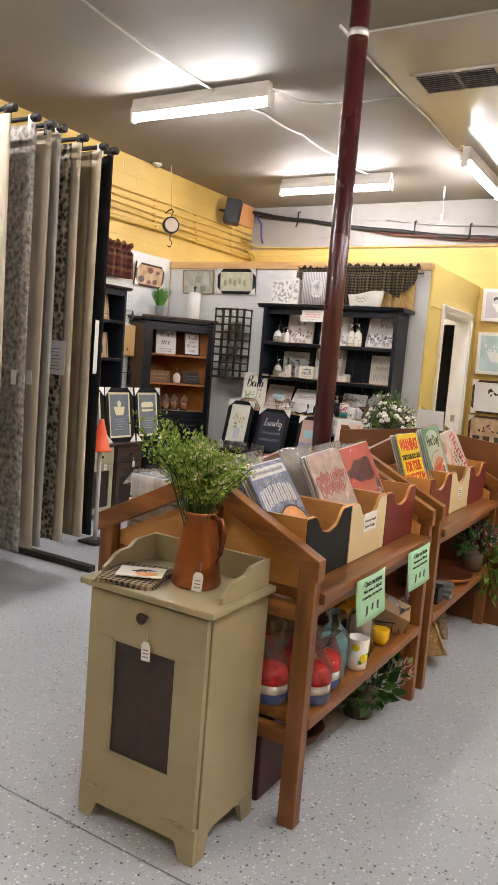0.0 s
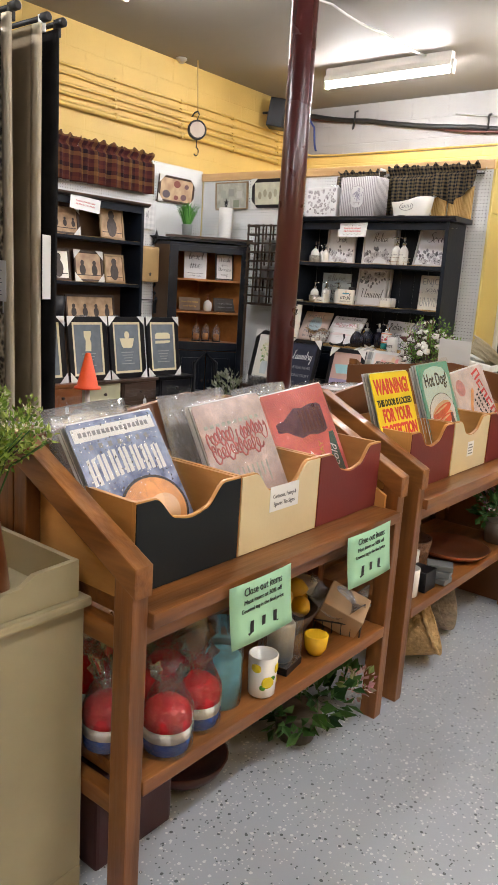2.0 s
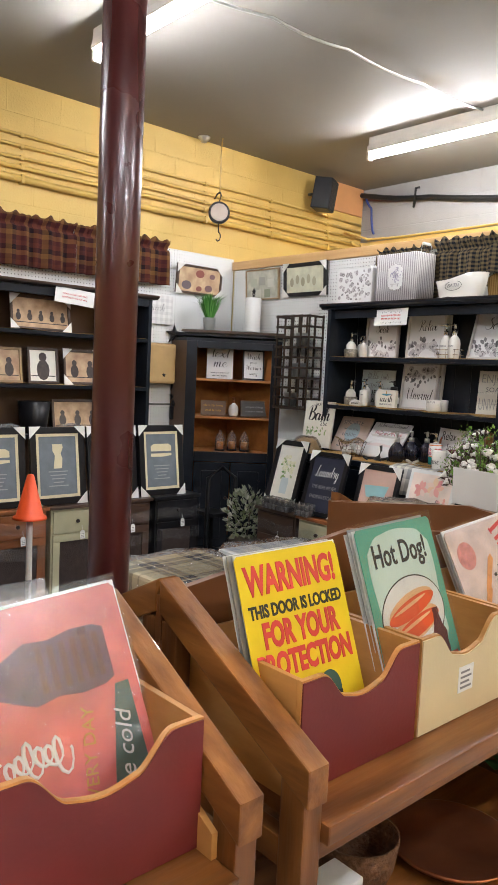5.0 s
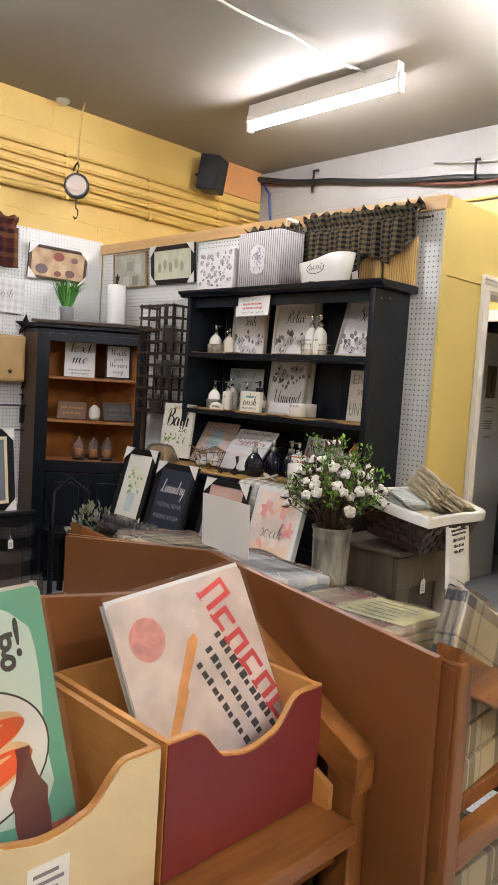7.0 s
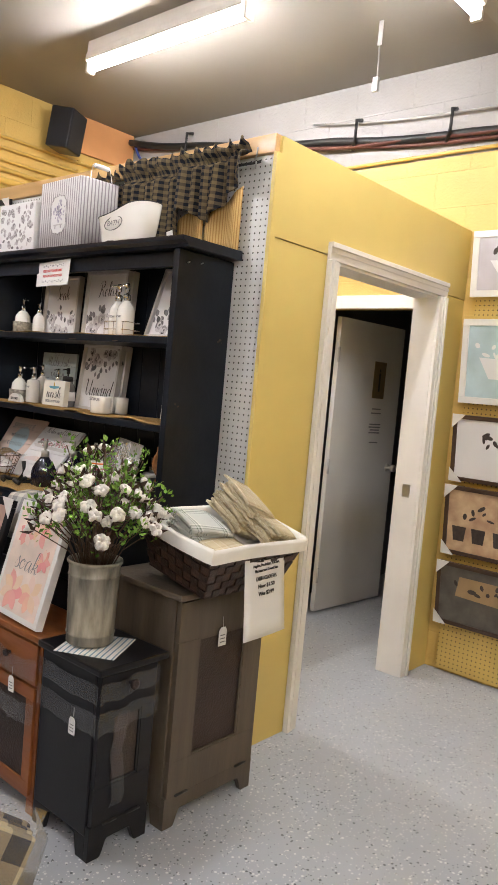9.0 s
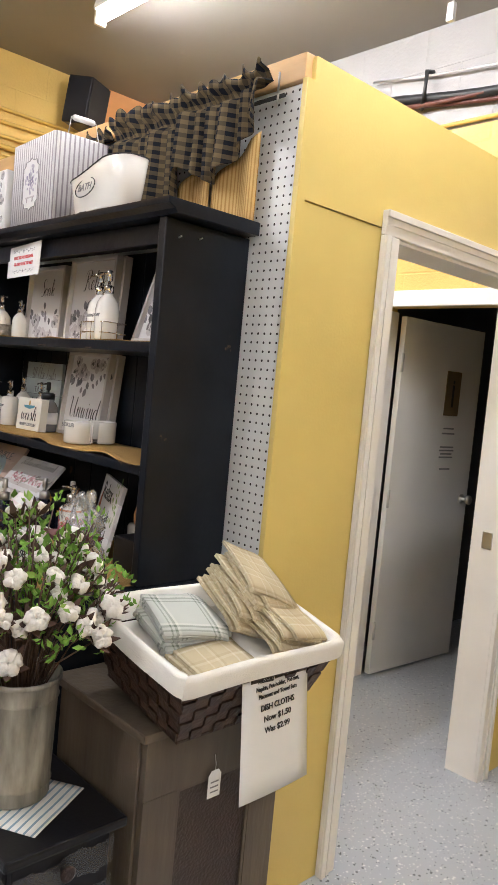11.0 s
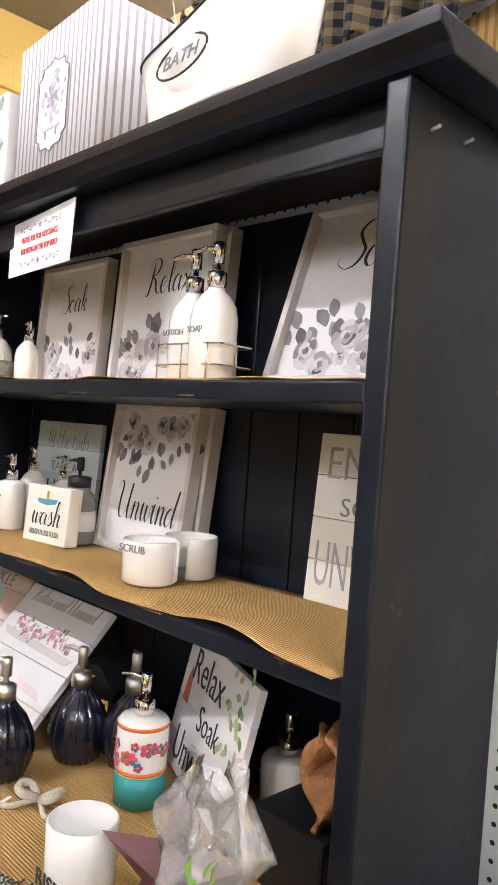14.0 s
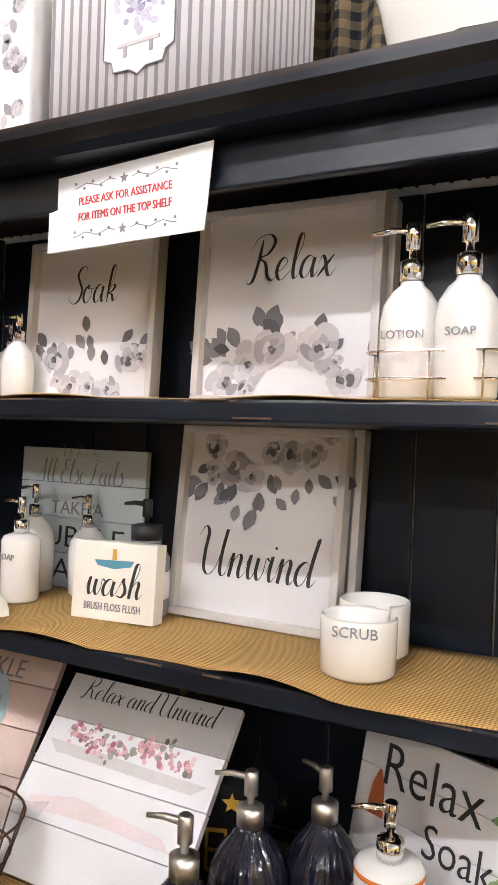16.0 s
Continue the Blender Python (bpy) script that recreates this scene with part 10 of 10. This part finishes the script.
# wire wall rack
rk = thing("wall_rack", pose(-4.19, 7.0, 1.25), "tall dark woven metal rack hung on pegboard", "rack")
RUST = mat("dark_bronze_metal", (0.055, 0.038, 0.028), 0.45, metal=0.5, var=0.3, scale=20)
for k in range(5):
    x = -0.17 + 0.085 * k
    bm = bm_new()
    box(bm, x - 0.009, x + 0.009, -0.118, -0.113, 0, 0.73, 0.001)
    part("upright_strip", bm, RUST, rk)
    bm = bm_new()
    box(bm, x - 0.009, x + 0.009, 0.035, 0.04, 0, 0.73, 0.001)
    part("upright_strip", bm, RUST, rk)
for j in range(10):
    z = 0.012 + 0.078 * j
    bm = bm_new()
    box(bm, -0.182, 0.182, -0.126, -0.119, z - 0.008, z + 0.008, 0.001)
    box(bm, -0.182, -0.177, -0.118, 0.04, z - 0.008, z + 0.008, 0.001)
    box(bm, 0.177, 0.182, -0.118, 0.04, z - 0.008, z + 0.008, 0.001)
    part("cross_strip", bm, RUST, rk)
for z in (0.02, 0.25, 0.48):
    bm = bm_new()
    box(bm, -0.176, 0.176, -0.112, 0.034, z, z + 0.006)
    part("rack_shelf", bm, RUST, rk)
for z, x, r in ((1.25 + 0.027, -4.25, 0.055), (1.25 + 0.257, -4.17, 0.065), (1.25 + 0.487, -4.15, 0.055)):
    bm = bm_new()
    lathe(bm, ((r * 0.75, 0), (r, 0.10), (r * 1.04, 0.104), (r * 0.95, 0.104), (r * 0.7, 0.01)), 20, pose(x, 6.955, z))
    solid("tin_pail", bm, M["galv"], "small galvanised pail in the wall rack", "pail", "small tin pails")

# speaker, wooden patch, sensor, hanging scale
sp_ = thing("wall_speaker", pose(-4.96, 7.97, 3.19, 0, 8, 28), "black loudspeaker tilted on a wall bracket", "speaker")
bm = bm_new()
box(bm, -0.08, 0.09, -0.105, 0.105, -0.14, 0.14, 0.012)
part("cabinet", bm, M["blackplain"], sp_)
bm = bm_new()
box(bm, 0.0905, 0.096, -0.098, 0.098, -0.132, 0.132, 0.004)
part("grille", bm, mat("black_speaker_cloth", (0.02, 0.02, 0.022), 0.8, bump=0.6, bscale=400), sp_)
bm = bm_new()
tube(bm, ((-0.08, 0, 0), (-0.16, 0.06, 0.0)), 0.014, 8)
part("bracket", bm, M["rubber"], sp_)
bm = bm_new()
box(bm, -5.128, -5.10, 8.16, 8.70, 3.13, 3.397, 0.003)
solid("wood_panel", bm, mat("orange_plywood", (0.62, 0.30, 0.12), 0.5, var=0.12, scale=3), "orange plywood patch in the wall corner", "panel")
se = thing("ceiling_sensor", pose(-5.05, 6.62, 3.40), "small grey dome sensor on the ceiling", "sensor")
bm = bm_new()
lathe(bm, ((0.05, 0.0), (0.05, -0.012), (0.03, -0.03), (0.02, -0.045)), 18)
part("dome", bm, M["galv"], se)
sca = thing("hanging_scale", pose(-4.82, 6.62, 0), "old round hanging scale on a cord and hook", "scale")
bm = bm_new()
tube(bm, ((-0.14, 0.12, 3.399), (-0.10, 0.08, 3.3), (0, 0, 2.93)), 0.006, 6)
part("cord", bm, mat("tan_cord", (0.55, 0.38, 0.15), 0.9), sca)
bm = bm_new()
lathe(bm, ((0.075, -0.025), (0.085, -0.02), (0.085, 0.02), (0.078, 0.026)), 28, pose(0, 0, 2.77, 90, 0, 52))
part("case", bm, M["blackplain"], sca)
bm = bm_new()
lathe(bm, ((0.068, 0.0), (0.066, 0.004)), 28, pose(0, 0, 2.77, 90, 0, 52) @ pose(0, 0, 0.0262))
part("dial", bm, mat("aged_dial", (0.42, 0.34, 0.28), 0.4, var=0.1), sca)
bm = bm_new()
tube(bm, ((-0.1, 0.03, 2.90), (-0.05, 0.015, 2.925), (0, 0, 2.93), (0.03, -0.01, 2.90), (0.0, 0, 2.86)), 0.007, 6)
part("top_hook", bm, M["rubber"], sca)
bm = bm_new()
tube(bm, [(0, 0, 2.685), (0, 0, 2.62)] + [(0.028 * math.sin(a), 0.0, 2.585 - 0.035 * math.cos(a + 3.14)) for a in [0.0, 0.6, 1.2, 1.8, 2.6, 3.4, 4.2]], 0.005, 6)
part("lower_hook", bm, M["rubber"], sca)

# dark chair and leafy pot beside the corner cabinet
bm = bm_new()
tube(bm, [(-4.42, 6.30, 0.0), (-4.42, 6.30, 0.72), (-4.38, 6.40, 0.80), (-4.34, 6.50, 0.72), (-4.34, 6.50, 0.0)], 0.018, 8)
box(bm, -4.60, -4.36, 6.31, 6.49, 0.42, 0.45, 0.004)
box(bm, -4.60, -4.57, 6.31, 6.34, 0, 0.419)
box(bm, -4.60, -4.57, 6.46, 6.49, 0, 0.419)
solid("wooden_stool", bm, M["blackplain"], "black bow backed stool by the corner cabinet", "stool")
sg_ = thing("potted_plant", pose(-4.12, 6.42, 0), "silvery leafy stems in a grey pot", "plant")
bm = bm_new()
lathe(bm, ((0.09, 0), (0.12, 0.28), (0.125, 0.30), (0.11, 0.30)), 20)
part("pot", bm, M["greywood"], sg_)
bm = bm_new()
foliage(bm, 260, (0, 0, 0.48), (0.13, 0.15, 0.20), 0.05, 0.3, 61)
part("leaves", bm, island_mix("silver_green_leaves", ((0.14, 0.18, 0.08), (0.34, 0.36, 0.26), (0.45, 0.45, 0.38))), sg_)
bm = bm_new()
tube(bm, [(0.02 * k, 0.02 * (k % 2), 0.28 + 0.1 * k) for k in range(4)], 0.005, 5)
part("stems", bm, M["greywood"], sg_)

# ---- rug rack ----
def rug_mat(name, col, col2, scale, kind="noise"):
    m = mat(name, col, 0.95, var=0.0, col2=col2, scale=scale, bump=0.6, bscale=260, spec=0.05)
    if kind != "noise":
        N, L, b = nodes(m)
        v = N.new("ShaderNodeTexVoronoi"); v.inputs["Scale"].default_value = scale
        v.feature = "F2"
        co = N.new("ShaderNodeTexCoord"); L.new(co.outputs["Object"], v.inputs["Vector"])
        v.feature = "F1"
        r = N.new("ShaderNodeMapRange"); r.inputs[1].default_value, r.inputs[2].default_value = 0.30, 0.95
        L.new(v.outputs["Distance"], r.inputs[0])
        mx = N.new("ShaderNodeMix"); mx.data_type = "RGBA"
        mx.inputs[6].default_value, mx.inputs[7].default_value = (*col, 1), (*col2, 1)
        L.new(r.outputs[0], mx.inputs[0]); L.new(mx.outputs[2], b.inputs["Base Color"])
    return m


RUGS = ((3.10, rug_mat("ivory_rug_pile", (0.62, 0.56, 0.44), (0.76, 0.70, 0.57), 9), None, "ivory rug hanging from a black arm"),
        (3.26, rug_mat("charcoal_stripe_rug", (0.10, 0.094, 0.088), (0.52, 0.48, 0.43), 34), None, "charcoal and grey streaked rug hanging from arm"),
        (3.37, rug_mat("taupe_rug_pile", (0.40, 0.34, 0.26), (0.50, 0.43, 0.33), 6), None, "plain taupe rug hanging from a black arm"),
        (3.45, rug_mat("navy_rug_pile", (0.012, 0.015, 0.03), (0.025, 0.03, 0.05), 6), rug_mat("grey_rug_border", (0.35, 0.33, 0.29), (0.42, 0.40, 0.35), 9), "navy rug with pale edge hanging from arm"),
        (3.62, rug_mat("black_floral_rug", (0.05, 0.042, 0.034), (0.60, 0.50, 0.36), 34, "v"), rug_mat("ivory_rug_border", (0.48, 0.42, 0.30), (0.58, 0.50, 0.38), 9), "black floral rug with ivory border on arm"),
        (3.79, rug_mat("brown_rug_pile", (0.22, 0.17, 0.11), (0.30, 0.235, 0.155), 5), rug_mat("cream_rug_border", (0.56, 0.48, 0.34), (0.66, 0.58, 0.44), 9), "brown rug with cream edge hanging from arm"),
        (3.88, rug_mat("black_rug_pile", (0.012, 0.012, 0.013), (0.025, 0.024, 0.024), 8), None, "plain black rug hanging from a black arm"))
for k, (y, mm, border, lb) in enumerate(RUGS):
    th = thing("hanging_rug", pose(-3.17, y, 0), lb, "rug", "rugs on the rack")
    bm = bm_new()
    ln = 1.35
    bw = 0.06 if border else 0.0
    sheet(bm, 24, 26, lambda u, v: (-bw - (ln - bw) * u, 0.014 * math.sin(5 * u + k) + 0.012 * math.sin(3 * v + 2 * u + k * 1.7) * (1 - v), 0.28 + 2.32 * v), 0.016)
    part("woven_field", bm, mm, th)
    if border:
        bm = bm_new()
        sheet(bm, 3, 26, lambda u, v: (-bw * u - 0.0005, 0.014 * math.sin(k) + 0.012 * math.sin(3 * v + k * 1.7) * (1 - v), 0.28 + 2.32 * v), 0.018)
        part("border", bm, border, th)
    bm = bm_new()
    tube(bm, ((0.0, 0.01, 2.635), (-1.5, 0.01, 2.635)), 0.013, 8)
    part("arm", bm, M["rubber"], th)
    bm = bm_new()
    lathe(bm, ((0.018, 0), (0.022, 0.008), (0.022, 0.05), (0.016, 0.055)), 14, pose(-0.035, 0.01, 2.635, 0, 90, 0))
    part("arm_cap", bm, M["rubber"], th)
    for x in (-0.03, -0.35, -0.7):
        bm = bm_new()
        box(bm, x - 0.018, x + 0.006, -0.006, 0.026, 2.575, 2.65, 0.003)
        part("clip", bm, M["paper"] if k % 2 else M["rubber"], th)
    if k in (1, 2, 4):
        bm = bm_new()
        box(bm, -0.075, -0.035, -0.021, -0.019, 1.22, 1.30)
        part("label", bm, M["paper"], th)
rp = thing("rug_rack", pose(-4.72, 3.45, 0), "black steel rack that carries the hanging rugs", "rack")
for y in (-0.55, 0.55):
    bm = bm_new()
    box(bm, -0.03, 0.03, y - 0.03, y + 0.03, 0, 2.75, 0.004)
    part("post", bm, M["rubber"], rp)
bm = bm_new()
box(bm, -0.03, 0.03, -0.52, 0.52, 2.60, 2.67, 0.004)
part("top_beam", bm, M["rubber"], rp)
bm = bm_new()
box(bm, -0.3, 1.48, 0.50, 0.56, 0.0, 0.04, 0.004)
part("floor_rail", bm, M["rubber"], rp)
bm = bm_new()
box(bm, -0.3, 1.48, -0.56, -0.50, 0.0, 0.04, 0.004)
part("floor_rail", bm, M["rubber"], rp)
for y, x, z, w, h in ((3.585, -3.27, 1.28, 0.16, 0.20), (3.065, -3.30, 1.10, 0.12, 0.22)):
    th = thing("paper_sign", facing(x, y, z, 0, 0), "white paper price list pinned to a rug", "sign", "price lists")
    bm = bm_new()
    box(bm, -w / 2, w / 2, 0, h, 0, 0.0015)
    part("page", bm, M["paper"], th)
    bm = bm_new()
    for i in range(7):
        box(bm, -w * 0.34, w * (0.3 - 0.06 * (i % 3)), h * (0.15 + 0.1 * i), h * (0.17 + 0.1 * i), 0.0016, 0.002)
    part("printed_text", bm, M["greyink"], th)
th = thing("paper_sign", pose(-3.14, 3.785, 1.30, 90, 0, 120), "white paper price list on the rack end", "sign", "price lists")
bm = bm_new()
box(bm, -0.05, 0.05, 0, 0.32, 0, 0.0015)
part("page", bm, M["paper"], th)
# orange cone on a stick
cn = thing("traffic_cone", pose(-3.75, 4.557, 0), "orange cone set on a white pole", "cone")
bm = bm_new()
lathe(bm, ((0.016, 0.02), (0.016, 0.70)), 12)
part("pole", bm, M["lampbody"], cn)
bm = bm_new()
lathe(bm, ((0.09, 0.70), (0.085, 0.712), (0.072, 0.715), (0.018, 0.93), (0.012, 0.935)), 24)
part("cone", bm, mat("safety_orange", (0.85, 0.09, 0.015), 0.5, var=0.05), cn)
bm = bm_new()
box(bm, -0.09, 0.09, -0.09, 0.09, 0, 0.0195, 0.004)
part("base", bm, M["rubber"], cn)

# ---- pictures on the north wall ----
ART = (("white framed grey picture of a bathtub", M["white"], mat("grey_lilac_art", (0.52, 0.49, 0.52), 0.6, var=0.08), 2.085, 0.345, False),
       ("white framed pale blue picture of a bathtub", M["white"], mat("pale_aqua_art", (0.45, 0.58, 0.60), 0.6, var=0.15, scale=6), 1.515, 0.45, False),
       ("dark framed drawing of a cow in bathtub", FRB, SGN["face"], 1.09, 0.36, True),
       ("dark framed peach folk picture of pots", FRB, PRIM2, 0.685, 0.38, True),
       ("dark framed folk picture of old bath scales", FRB, mat("dark_folk_art", (0.10, 0.09, 0.075), 0.6, var=0.3, scale=12), 0.295, 0.35, True))
for k, (lb, fr, bg, z, h, cor) in enumerate(ART):
    f = framed(facing(-1.855, 8.668, z, -5), 0.46, h, 0.035 if not cor else 0.022, fr, bg, lb, cor, 0.024)
    bm = bm_new()
    if k < 3:
        blob(bm, ((-0.13, h * 0.55), (0.12, h * 0.52), (0.09, h * 0.3), (-0.07, h * 0.3)), 0.0165)
    elif k == 3:
        for x in (-0.14, -0.03, 0.09):
            blob(bm, ((x - 0.03, 0.08), (x + 0.03, 0.08), (x + 0.04, 0.16), (x - 0.04, 0.16)), 0.0165)
    else:
        blob(bm, ((-0.12, 0.17), (0.13, 0.16), (0.12, 0.28), (-0.10, 0.28)), 0.0165)
    part("pale_shape" if k != 3 else "pot_print", bm, SGN["face"] if k < 3 else (DARKP if k == 3 else FRG), f)
    bm = bm_new()
    rnd = random.Random(70 + k)
    for i in range(9):
        disc(bm, *((rnd.uniform(-0.06, 0.04), h * rnd.uniform(0.56, 0.74)) if k == 2 else (rnd.uniform(-0.15, 0.15), h * rnd.uniform(0.55, 0.75))), rnd.uniform(0.010, 0.026), rnd.uniform(0.006, 0.014), 0.0172 + 0.0001 * i, 10, rnd.uniform(0, 3))
    part("dark_print", bm, DARKP if k != 1 else SGN["edge"], f)
    bm = bm_new()
    tube(bm, ((-1.85, 8.70, z + h - 0.02), (-1.85, 8.655, z + h - 0.02)), 0.004, 6)
    solid("peg_hook", bm, M["galv"], "steel pegboard hook behind a picture", "hook", "picture hooks")
